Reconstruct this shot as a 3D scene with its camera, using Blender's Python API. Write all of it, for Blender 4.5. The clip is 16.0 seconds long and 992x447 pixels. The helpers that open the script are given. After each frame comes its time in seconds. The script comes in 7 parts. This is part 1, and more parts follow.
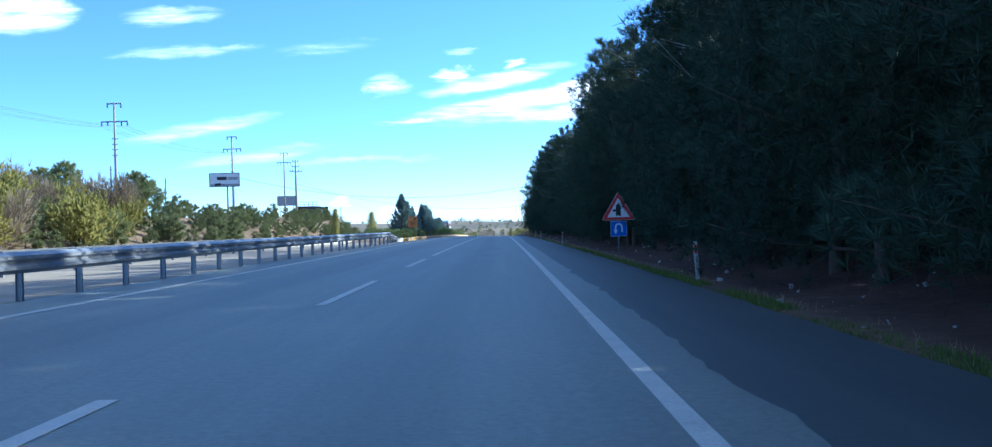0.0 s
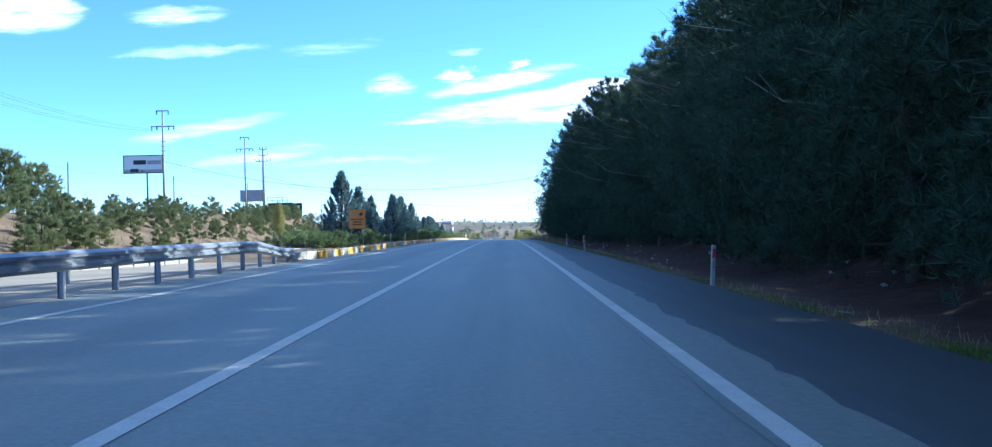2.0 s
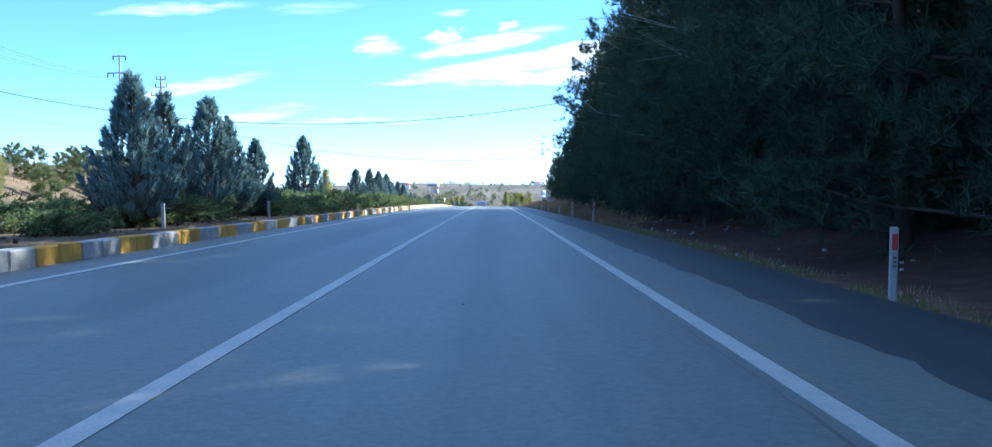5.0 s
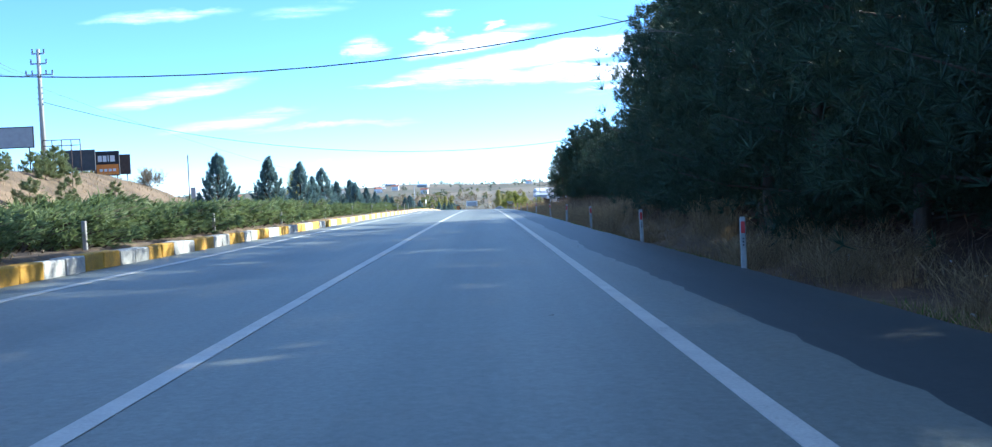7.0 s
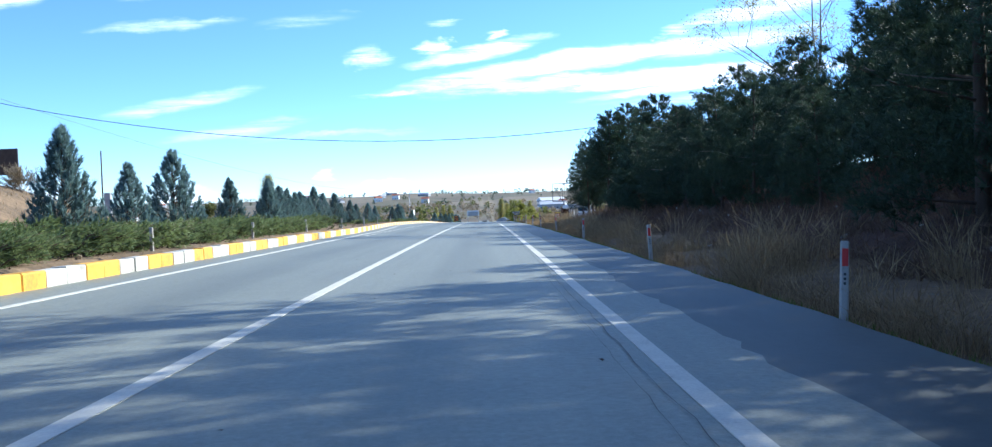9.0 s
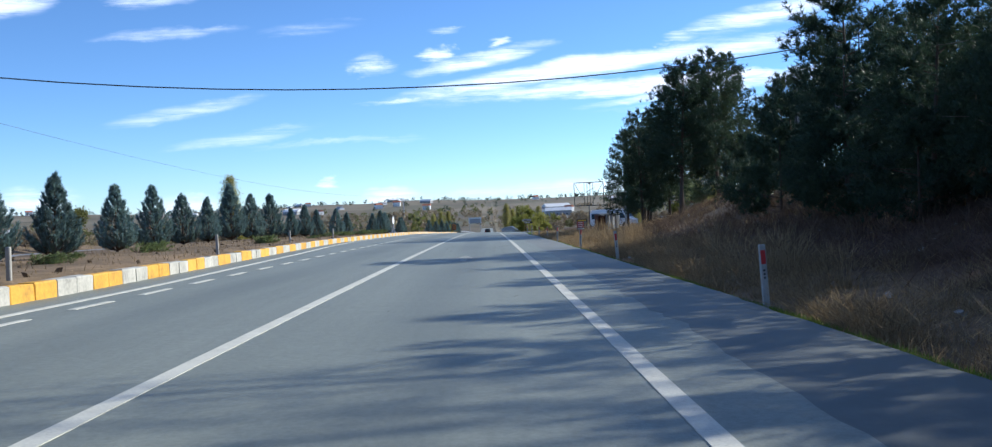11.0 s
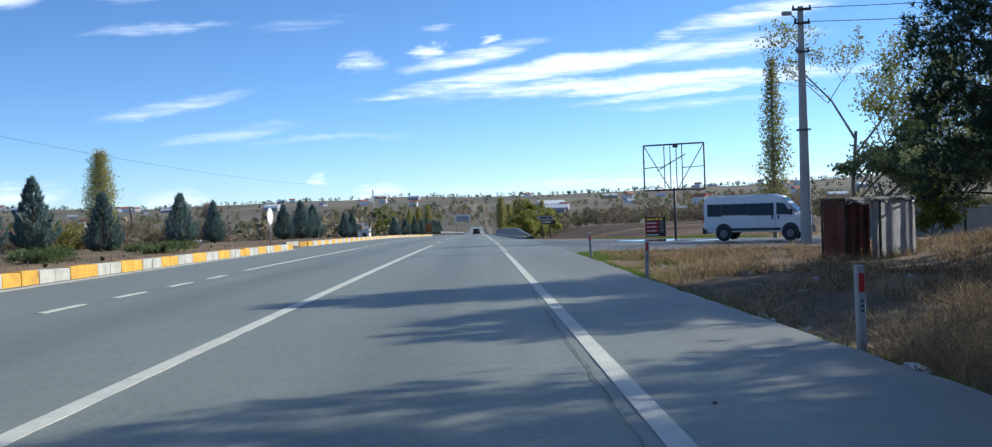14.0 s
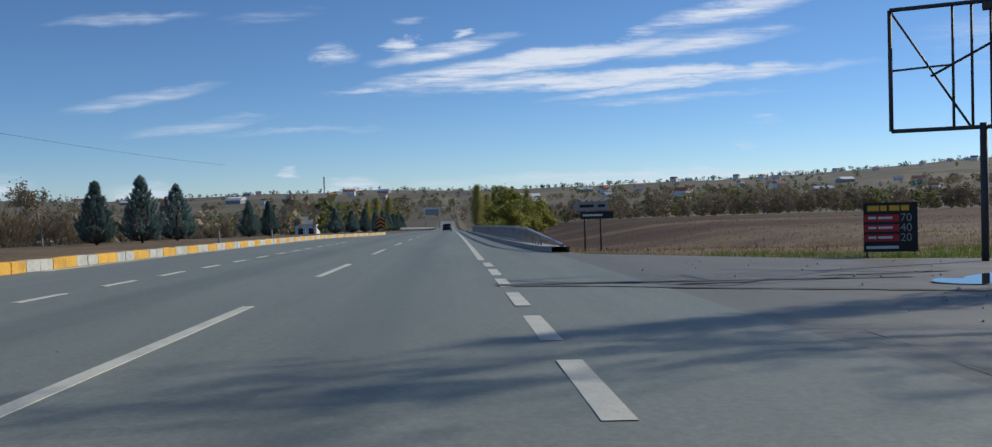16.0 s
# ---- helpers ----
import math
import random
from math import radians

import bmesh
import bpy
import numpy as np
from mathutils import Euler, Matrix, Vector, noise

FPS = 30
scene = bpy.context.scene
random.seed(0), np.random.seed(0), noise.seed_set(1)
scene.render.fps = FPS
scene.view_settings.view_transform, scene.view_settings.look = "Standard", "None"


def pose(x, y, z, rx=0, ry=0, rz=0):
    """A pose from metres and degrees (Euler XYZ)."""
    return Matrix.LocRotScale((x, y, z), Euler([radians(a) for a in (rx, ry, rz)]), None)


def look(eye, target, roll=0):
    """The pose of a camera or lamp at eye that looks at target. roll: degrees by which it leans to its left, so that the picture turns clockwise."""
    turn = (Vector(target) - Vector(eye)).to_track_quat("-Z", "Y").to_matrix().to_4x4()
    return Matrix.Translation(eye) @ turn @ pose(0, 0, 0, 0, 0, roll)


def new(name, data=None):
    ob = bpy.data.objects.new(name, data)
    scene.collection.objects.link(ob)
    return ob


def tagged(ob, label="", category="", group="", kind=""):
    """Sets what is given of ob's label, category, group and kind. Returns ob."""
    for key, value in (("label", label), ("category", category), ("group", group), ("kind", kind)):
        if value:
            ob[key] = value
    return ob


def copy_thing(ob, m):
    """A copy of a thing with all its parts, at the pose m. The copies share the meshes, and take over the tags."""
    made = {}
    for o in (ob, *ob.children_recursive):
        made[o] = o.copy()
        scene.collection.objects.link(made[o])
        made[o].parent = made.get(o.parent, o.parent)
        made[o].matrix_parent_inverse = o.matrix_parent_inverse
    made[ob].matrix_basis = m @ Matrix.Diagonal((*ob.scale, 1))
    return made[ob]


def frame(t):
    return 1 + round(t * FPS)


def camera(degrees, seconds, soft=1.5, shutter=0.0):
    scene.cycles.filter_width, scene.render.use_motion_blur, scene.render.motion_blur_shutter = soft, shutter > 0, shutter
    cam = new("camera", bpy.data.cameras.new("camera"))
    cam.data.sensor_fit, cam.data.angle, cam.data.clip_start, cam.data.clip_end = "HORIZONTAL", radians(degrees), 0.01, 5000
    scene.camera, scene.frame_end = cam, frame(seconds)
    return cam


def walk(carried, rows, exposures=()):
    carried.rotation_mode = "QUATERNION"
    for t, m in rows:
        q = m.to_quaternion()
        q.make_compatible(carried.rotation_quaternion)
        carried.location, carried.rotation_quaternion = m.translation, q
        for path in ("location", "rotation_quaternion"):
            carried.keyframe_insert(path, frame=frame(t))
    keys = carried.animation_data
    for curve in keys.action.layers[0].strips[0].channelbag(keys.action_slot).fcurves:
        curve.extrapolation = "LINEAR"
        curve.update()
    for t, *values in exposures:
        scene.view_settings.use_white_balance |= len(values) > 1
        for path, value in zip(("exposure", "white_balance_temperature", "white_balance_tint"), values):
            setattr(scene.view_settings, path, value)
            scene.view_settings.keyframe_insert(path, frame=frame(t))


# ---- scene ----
# camera and its drive
cam = camera(55.0, 16.0, soft=1.25)
PATH = [
    (0.0, 0.758, 0.000, 1.079, 90.062, 1.560, 0.294),
    (0.5, 0.667, 8.945, 1.082, 90.488, 1.709, 0.462),
    (1.0, 0.551, 18.063, 1.070, 90.617, 1.536, 0.569),
    (1.5, 0.412, 27.124, 1.072, 90.546, 1.436, 0.583),
    (2.0, 0.328, 36.078, 1.033, 90.125, 1.283, 0.523),
    (2.5, 0.239, 44.840, 1.032, 89.874, 0.807, 0.281),
    (3.0, 0.145, 53.450, 1.017, 89.571, 0.653, 0.138),
    (3.5, 0.090, 62.000, 1.010, 89.026, 0.674, -0.068),
    (4.0, 0.054, 70.296, 0.967, 88.478, 0.559, -0.083),
    (6.5, 0.247, 111.986, 0.706, 87.678, 1.959, -0.700),
    (7.0, 0.335, 120.355, 0.672, 87.790, 2.351, -0.787),
    (7.5, 0.391, 128.656, 0.588, 87.849, 2.394, -0.881),
    (8.0, 0.482, 136.706, 0.515, 87.900, 2.861, -0.830),
    (8.5, 0.511, 144.789, 0.428, 88.078, 2.533, -0.711),
    (9.0, 0.529, 152.949, 0.336, 88.362, 2.181, -0.652),
    (11.5, 0.678, 198.062, -0.279, 88.784, 2.412, -0.440),
    (12.0, 0.691, 207.942, -0.445, 88.786, 2.361, -0.432),
    (12.5, 0.711, 217.807, -0.614, 88.996, 2.540, -0.504),
    (13.0, 0.726, 227.695, -0.784, 89.017, 2.526, -0.559),
    (13.5, 0.766, 237.574, -0.978, 88.870, 2.315, -0.767),
    (14.0, 0.791, 247.353, -1.185, 88.622, 2.021, -1.058),
    (14.5, 0.829, 257.025, -1.390, 88.535, 1.717, -1.495),
    (15.0, 0.874, 266.875, -1.617, 88.438, 1.756, -2.000),
    (15.5, 0.871, 276.557, -1.859, 88.233, 1.690, -2.546),
    (16.0, 0.897, 286.318, -2.111, 88.219, 1.740, -2.754),
]
EXPOSURES = [(0.0, 1.2, 4900, 4), (4.0, 1.5, 5000, 4), (7.0, 1.5, 5200, 5), (8.0, 1.2, 5150, 5), (9.0, 1.1, 5350, 7), (11.5, 0.4, 5650, 8), (12.0, 0.42, 5680, 8), (12.5, 0.15, 5700, 7), (13.5, 0.1, 5700, 6), (14.0, 0.3, 5700, 7), (14.5, 0.4, 6000, 8), (15.0, 0.05, 6100, 8), (15.5, -0.35, 5950, 8), (16.0, -0.4, 5950, 8)]
walk(cam, [(t, pose(x, y, z, rx, ry, rw)) for t, x, y, z, rx, ry, rw in PATH], EXPOSURES)

# ---- sky, clouds and sun
SUN_AZ = math.degrees(math.atan2(0.86, 0.51))   # clockwise from the road's heading
SUN_EL = 26.5
world = bpy.data.worlds.new("world")
scene.world = world
world.use_nodes = True
wt = world.node_tree
wt.nodes.clear()


def wmath(op, a, b=None, clamp=False):
    nd = wt.nodes.new("ShaderNodeMath")
    nd.operation, nd.use_clamp = op, clamp
    for i, v in enumerate((a, b)):
        if v is None:
            continue
        if isinstance(v, (int, float)):
            nd.inputs[i].default_value = v
        else:
            wt.links.new(v, nd.inputs[i])
    return nd.outputs[0]


sky = wt.nodes.new("ShaderNodeTexSky")
sky.sky_type, sky.sun_disc = "NISHITA", False
sky.sun_elevation, sky.sun_rotation = radians(SUN_EL), radians(SUN_AZ)
sky.air_density, sky.dust_density, sky.ozone_density, sky.altitude = 0.88, 0.05, 5.0, 2200
geo = wt.nodes.new("ShaderNodeTexCoord")
sep = wt.nodes.new("ShaderNodeSeparateXYZ")
wt.links.new(geo.outputs["Generated"], sep.inputs[0])
ahead = wmath("MAXIMUM", sep.outputs["Y"], 0.05)
cu = wmath("DIVIDE", sep.outputs["X"], ahead)
cw = wmath("DIVIDE", sep.outputs["Z"], ahead)
comb = wt.nodes.new("ShaderNodeCombineXYZ")
wt.links.new(cu, comb.inputs[0])
wt.links.new(cw, comb.inputs[1])


def wnoise(scale, detail, rough, sx=1.0, sy=1.0, dist=0.0):
    mp = wt.nodes.new("ShaderNodeMapping")
    mp.inputs["Scale"].default_value = (sx, sy, 1)
    wt.links.new(comb.outputs[0], mp.inputs[0])
    nz = wt.nodes.new("ShaderNodeTexNoise")
    nz.inputs["Scale"].default_value, nz.inputs["Detail"].default_value = scale, detail
    nz.inputs["Roughness"].default_value, nz.inputs["Distortion"].default_value = rough, dist
    wt.links.new(mp.outputs[0], nz.inputs["Vector"])
    return nz.outputs["Fac"]


wisp = wnoise(13, 9, 0.70, 0.22, 4.2, 0.5)
fine = wnoise(48, 7, 0.70, 0.35, 3.0, 0.5)
warp = wnoise(9, 4, 0.6, 1.0, 2.2, 0.3)
warp_b = wnoise(26, 4, 0.65, 0.7, 2.0, 0.5)
pu, pw = cu, cw
cu = wmath("ADD", cu, wmath("MULTIPLY", wmath("SUBTRACT", warp_b, 0.5), 0.06))
cw = wmath("ADD", cw, wmath("ADD", wmath("MULTIPLY", wmath("SUBTRACT", warp, 0.5), 0.018), wmath("MULTIPLY", wmath("SUBTRACT", warp_b, 0.5), 0.016)))
# streaks: place ahead (across, up), half sizes, lean, thickness
STREAKS = [
    (0.082, 0.136, 0.150, 0.0100, 0.13, 0.95), (0.185, 0.118, 0.215, 0.0085, 0.035, 1.00), (0.206, 0.107, 0.092, 0.0041, 0.10, 0.75),
    (0.242, 0.096, 0.096, 0.0041, 0.04, 0.50), (-0.081, 0.111, 0.044, 0.0033, 0.04, 0.80), (-0.004, 0.151, 0.067, 0.0075, 0.17, 0.85),
    (0.295, 0.183, 0.077, 0.0108, 0.18, 0.90), (0.277, 0.153, 0.081, 0.0091, 0.13, 0.70), (0.164, 0.148, 0.073, 0.0083, 0.06, 0.45),
    (-0.313, 0.109, 0.073, 0.0070, 0.16, 0.46), (-0.255, 0.080, 0.069, 0.0070, 0.11, 0.40), (-0.156, 0.071, 0.079, 0.0033, 0.0, 0.32),
    (-0.328, 0.190, 0.064, 0.0058, 0.03, 0.42), (-0.181, 0.191, 0.045, 0.0058, 0.06, 0.34),
]
# puffs: place ahead, half sizes, thickness
PUFFS = [
    (-0.049, 0.156, 0.014, 0.0080, 0.95), (0.016, 0.168, 0.009, 0.0040, 0.60), (-0.114, 0.151, 0.024, 0.0096, 0.80), (0.206, 0.166, 0.016, 0.0056, 0.70),
    (-0.165, 0.030, 0.008, 0.0064, 0.85), (-0.097, 0.015, 0.027, 0.0088, 0.85), (-0.474, 0.024, 0.040, 0.0127, 0.70), (-0.315, 0.013, 0.036, 0.0096, 0.60),
    (0.211, 0.013, 0.183, 0.0072, 0.65), (0.336, 0.069, 0.018, 0.0048, 0.45), (0.316, 0.044, 0.016, 0.0048, 0.45), (-0.500, 0.234, 0.052, 0.0175, 0.80),
    (-0.340, 0.229, 0.044, 0.0096, 0.55), (-0.035, 0.184, 0.014, 0.0032, 0.50), (0.686, 0.148, 0.159, 0.0319, 0.50), (0.010, 0.011, 0.064, 0.0048, 0.40),
]
cover = None
for u0, w0, a, b, lean, thick in STREAKS + [(p[0], p[1], p[2], p[3], 0.0, p[4]) for p in PUFFS]:
    du, dw = wmath("SUBTRACT", cu, u0), wmath("SUBTRACT", cw, w0)
    dw = wmath("SUBTRACT", dw, wmath("MULTIPLY", du, lean))
    d2 = wmath("ADD", wmath("POWER", wmath("ABSOLUTE", wmath("DIVIDE", du, a)), 2.0), wmath("POWER", wmath("ABSOLUTE", wmath("DIVIDE", dw, b)), 2.0))
    m = wmath("MULTIPLY", wmath("SUBTRACT", 1.0, wmath("MULTIPLY", d2, 0.52), True), thick)
    cover = m if cover is None else wmath("MAXIMUM", cover, m)
grain = wmath("ADD", wmath("MULTIPLY", wisp, 2.9), wmath("MULTIPLY", fine, 1.7))
shape = wmath("MULTIPLY", cover, wmath("SUBTRACT", grain, 1.62, True), True)
ramp = wt.nodes.new("ShaderNodeMapRange")
ramp.interpolation_type = "SMOOTHSTEP"
ramp.inputs["From Min"].default_value, ramp.inputs["From Max"].default_value = 0.0, 0.85
wt.links.new(shape, ramp.inputs["Value"])
forward = wmath("GREATER_THAN", sep.outputs["Y"], 0.06)
mask = wmath("MULTIPLY", ramp.outputs[0], forward, True)
# unseen high thin cirrus above the clouds ahead, added to brighten the shade
up = wmath("MAXIMUM", sep.outputs["Z"], 0.12)
comb_b = wt.nodes.new("ShaderNodeCombineXYZ")
wt.links.new(wmath("DIVIDE", sep.outputs["X"], up), comb_b.inputs[0])
wt.links.new(wmath("DIVIDE", sep.outputs["Y"], up), comb_b.inputs[1])
fill_map = wt.nodes.new("ShaderNodeMapping")
fill_map.inputs["Scale"].default_value, fill_map.inputs["Rotation"].default_value = (0.6, 2.2, 1), (0, 0, 0.3)
wt.links.new(comb_b.outputs[0], fill_map.inputs[0])
fill_noise = wt.nodes.new("ShaderNodeTexNoise")
fill_noise.inputs["Scale"].default_value, fill_noise.inputs["Detail"].default_value, fill_noise.inputs["Roughness"].default_value = 1.1, 7, 0.6
wt.links.new(fill_map.outputs[0], fill_noise.inputs["Vector"])
fill_veil = wt.nodes.new("ShaderNodeMapRange")
fill_veil.interpolation_type = "SMOOTHSTEP"
fill_veil.inputs["From Min"].default_value, fill_veil.inputs["From Max"].default_value = 0.36, 0.68
wt.links.new(fill_noise.outputs["Fac"], fill_veil.inputs["Value"])
high = wt.nodes.new("ShaderNodeMapRange")
high.interpolation_type = "SMOOTHSTEP"
high.inputs["From Min"].default_value, high.inputs["From Max"].default_value = 0.30, 0.46
wt.links.new(sep.outputs["Z"], high.inputs["Value"])
mask = wmath("MAXIMUM", mask, wmath("MULTIPLY", wmath("MULTIPLY", fill_veil.outputs[0], high.outputs[0]), 0.20))
mix = wt.nodes.new("ShaderNodeMix")
mix.data_type = "RGBA"
wt.links.new(mask, mix.inputs["Factor"])
wt.links.new(sky.outputs[0], mix.inputs["A"])
mix.inputs["B"].default_value = (8.0, 8.2, 8.8, 1)
bg = wt.nodes.new("ShaderNodeBackground")
bg.inputs["Strength"].default_value = 0.118
wt.links.new(mix.outputs["Result"], bg.inputs["Color"])
wout = wt.nodes.new("ShaderNodeOutputWorld")
wt.links.new(bg.outputs[0], wout.inputs["Surface"])

sun_data = bpy.data.lights.new("sun", "SUN")
sun_data.energy, sun_data.angle, sun_data.color = 5.0, radians(0.55), (1.0, 0.895, 0.715)
sun = new("sun", sun_data)
sa, se = radians(SUN_AZ), radians(SUN_EL)
to_sun = Vector((math.sin(sa) * math.cos(se), math.cos(sa) * math.cos(se), math.sin(se)))
sun.matrix_world = look(to_sun * 50, (0, 0, 0))

# ---- materials
MATS = {}


def mat(name, base, rough=0.8, metal=0.0, spec=0.5):
    """A Principled material; returns it with its tree, shader and a node maker."""
    m = bpy.data.materials.new(name)
    m.use_nodes = True
    sh = m.node_tree.nodes["Principled BSDF"]
    sh.inputs["Base Color"].default_value = (*base, 1)
    sh.inputs["Roughness"].default_value, sh.inputs["Metallic"].default_value = rough, metal
    sh.inputs["Specular IOR Level"].default_value = spec
    MATS[name] = m
    return m


def coords(m, kind="Object"):
    nd = m.node_tree.nodes.new("ShaderNodeTexCoord")
    return nd.outputs[kind]


def world_xy(m):
    return m.node_tree.nodes.new("ShaderNodeNewGeometry").outputs["Position"]


def noise_tex(m, vec, scale, detail=4, rough=0.6, stretch=(1, 1, 1)):
    t = m.node_tree
    mp = t.nodes.new("ShaderNodeMapping")
    mp.inputs["Scale"].default_value = stretch
    t.links.new(vec, mp.inputs[0])
    nz = t.nodes.new("ShaderNodeTexNoise")
    nz.inputs["Scale"].default_value, nz.inputs["Detail"].default_value, nz.inputs["Roughness"].default_value = scale, detail, rough
    t.links.new(mp.outputs[0], nz.inputs["Vector"])
    return nz.outputs["Fac"]


def ramp_tex(m, fac, stops):
    t = m.node_tree
    rp = t.nodes.new("ShaderNodeValToRGB")
    els = rp.color_ramp.elements
    while len(els) < len(stops):
        els.new(0.5)
    for e, (p, c) in zip(els, stops):
        e.position, e.color = p, (*c, 1)
    t.links.new(fac, rp.inputs[0])
    return rp.outputs[0]


def mix_tex(m, fac, a, b, mode="MIX"):
    t = m.node_tree
    mx = t.nodes.new("ShaderNodeMix")
    mx.data_type, mx.blend_type = "RGBA", mode
    for key, v in (("Factor", fac), ("A", a), ("B", b)):
        if isinstance(v, (int, float)):
            mx.inputs[key].default_value = v
        elif isinstance(v, tuple):
            mx.inputs[key].default_value = (*v, 1)
        else:
            t.links.new(v, mx.inputs[key])
    return mx.outputs["Result"]


def set_base(m, col):
    m.node_tree.links.new(col, m.node_tree.nodes["Principled BSDF"].inputs["Base Color"])


def set_rough(m, fac, lo, hi):
    t = m.node_tree
    mr = t.nodes.new("ShaderNodeMapRange")
    mr.inputs["To Min"].default_value, mr.inputs["To Max"].default_value = lo, hi
    t.links.new(fac, mr.inputs["Value"])
    t.links.new(mr.outputs[0], t.nodes["Principled BSDF"].inputs["Roughness"])


def set_bump(m, fac, strength, dist):
    t = m.node_tree
    b = t.nodes.new("ShaderNodeBump")
    b.inputs["Strength"].default_value, b.inputs["Distance"].default_value = strength, dist
    t.links.new(fac, b.inputs["Height"])
    t.links.new(b.outputs[0], t.nodes["Principled BSDF"].inputs["Normal"])


def mottled(name, stops, scale=3.0, fine=40.0, rough=0.85, bump=0.3, dist=0.01, metal=0.0, vec="pos", stretch=(1, 1, 1), spec=0.4):
    """A surface whose colour varies at two scales, with fine relief."""
    m = mat(name, stops[0][1], rough, metal, spec)
    v = world_xy(m) if vec == "pos" else coords(m)
    big = noise_tex(m, v, scale, 5, 0.6, stretch)
    small = noise_tex(m, v, fine, 4, 0.65, stretch)
    f = mix_tex(m, 0.4, big, small)
    set_base(m, ramp_tex(m, f, stops))
    set_rough(m, small, max(rough - 0.12, 0.05), min(rough + 0.1, 1))
    if bump:
        set_bump(m, small, bump, dist)
    return m


def asphalt(name, lo, hi, bands=()):
    """Grit, patches and long streaks; bands are oil-dark lanes between the wheel tracks: (middle, half width)."""
    m = mat(name, lo, 0.7, 0, 0.5)
    v = world_xy(m)
    grit = noise_tex(m, v, 70, 3, 0.75)
    coarse = noise_tex(m, v, 17, 4, 0.7)
    patch = noise_tex(m, v, 0.35, 5, 0.6, (1.6, 0.35, 1))
    streak = noise_tex(m, v, 1.1, 4, 0.6, (2.6, 0.05, 1))
    col = ramp_tex(m, mix_tex(m, 0.5, patch, streak), [(0.3, lo), (0.7, hi)])
    speck = ramp_tex(m, mix_tex(m, 0.45, grit, coarse), [(0.3, (0.60, 0.60, 0.60)), (0.5, (1, 1, 1)), (0.72, (1.5, 1.5, 1.47))])
    col = mix_tex(m, 1.0, col, speck, "MULTIPLY")
    t = m.node_tree
    if bands:
        sp = t.nodes.new("ShaderNodeSeparateXYZ")
        t.links.new(v, sp.inputs[0])
        wander = noise_tex(m, v, 0.12, 3, 0.5, (0.2, 1, 1))
        shift = t.nodes.new("ShaderNodeMath")
        shift.operation, shift.inputs[1].default_value = "MULTIPLY_ADD", 0.8
        t.links.new(wander, shift.inputs[0])
        t.links.new(sp.outputs["X"], shift.inputs[2])
        for middle, half in bands:
            off = t.nodes.new("ShaderNodeMath")
            off.operation, off.inputs[1].default_value = "SUBTRACT", middle + 0.4
            t.links.new(shift.outputs[0], off.inputs[0])
            far = t.nodes.new("ShaderNodeMath")
            far.operation = "ABSOLUTE"
            t.links.new(off.outputs[0], far.inputs[0])
            mr = t.nodes.new("ShaderNodeMapRange")
            mr.interpolation_type = "SMOOTHSTEP"
            mr.inputs["From Min"].default_value, mr.inputs["From Max"].default_value = half * 1.5, half * 0.2
            t.links.new(far.outputs[0], mr.inputs["Value"])
            col = mix_tex(m, mr.outputs[0], col, mix_tex(m, 1.0, col, (0.80, 0.81, 0.82), "MULTIPLY"))
    set_base(m, col)
    set_rough(m, grit, 0.43, 0.72)
    set_bump(m, grit, 0.35, 0.006)
    return m


def paler_along(m, lo, hi, a, b):
    """Between a and b along y the base colour blends into the tones lo to hi."""
    sh = m.node_tree.nodes["Principled BSDF"]
    old = sh.inputs["Base Color"].links[0].from_socket
    v = world_xy(m)
    sp = m.node_tree.nodes.new("ShaderNodeSeparateXYZ")
    m.node_tree.links.new(v, sp.inputs[0])
    mr = m.node_tree.nodes.new("ShaderNodeMapRange")
    mr.inputs["From Min"].default_value, mr.inputs["From Max"].default_value = a, b
    m.node_tree.links.new(sp.outputs["Y"], mr.inputs["Value"])
    tone = ramp_tex(m, noise_tex(m, v, 0.5, 5, 0.6, (1.4, 0.3, 1)), [(0.3, lo), (0.7, hi)])
    grit = ramp_tex(m, noise_tex(m, v, 70, 3, 0.75), [(0.3, (0.62, 0.62, 0.64)), (0.5, (1, 1, 1)), (0.74, (1.5, 1.5, 1.48))])
    set_base(m, mix_tex(m, mr.outputs[0], old, mix_tex(m, 1.0, tone, grit, "MULTIPLY")))


def leafy(name, dark, light, trans=0.25, rough=0.6):
    """Leaves and needles: each clump a little different, some light passing through."""
    m = mat(name, dark, rough, 0, 0.3)
    t = m.node_tree
    g = t.nodes.new("ShaderNodeNewGeometry")
    oi = t.nodes.new("ShaderNodeObjectInfo")
    mixf = mix_tex(m, 0.35, g.outputs["Random Per Island"], oi.outputs["Random"])
    col = ramp_tex(m, mixf, [(0.1, dark), (0.9, light)])
    set_base(m, col)
    sh = t.nodes["Principled BSDF"]
    tr = t.nodes.new("ShaderNodeBsdfTranslucent")
    t.links.new(col, tr.inputs["Color"])
    ms = t.nodes.new("ShaderNodeMixShader")
    ms.inputs[0].default_value = trans
    t.links.new(sh.outputs[0], ms.inputs[1])
    t.links.new(tr.outputs[0], ms.inputs[2])
    t.links.new(ms.outputs[0], t.nodes["Material Output"].inputs["Surface"])
    return m


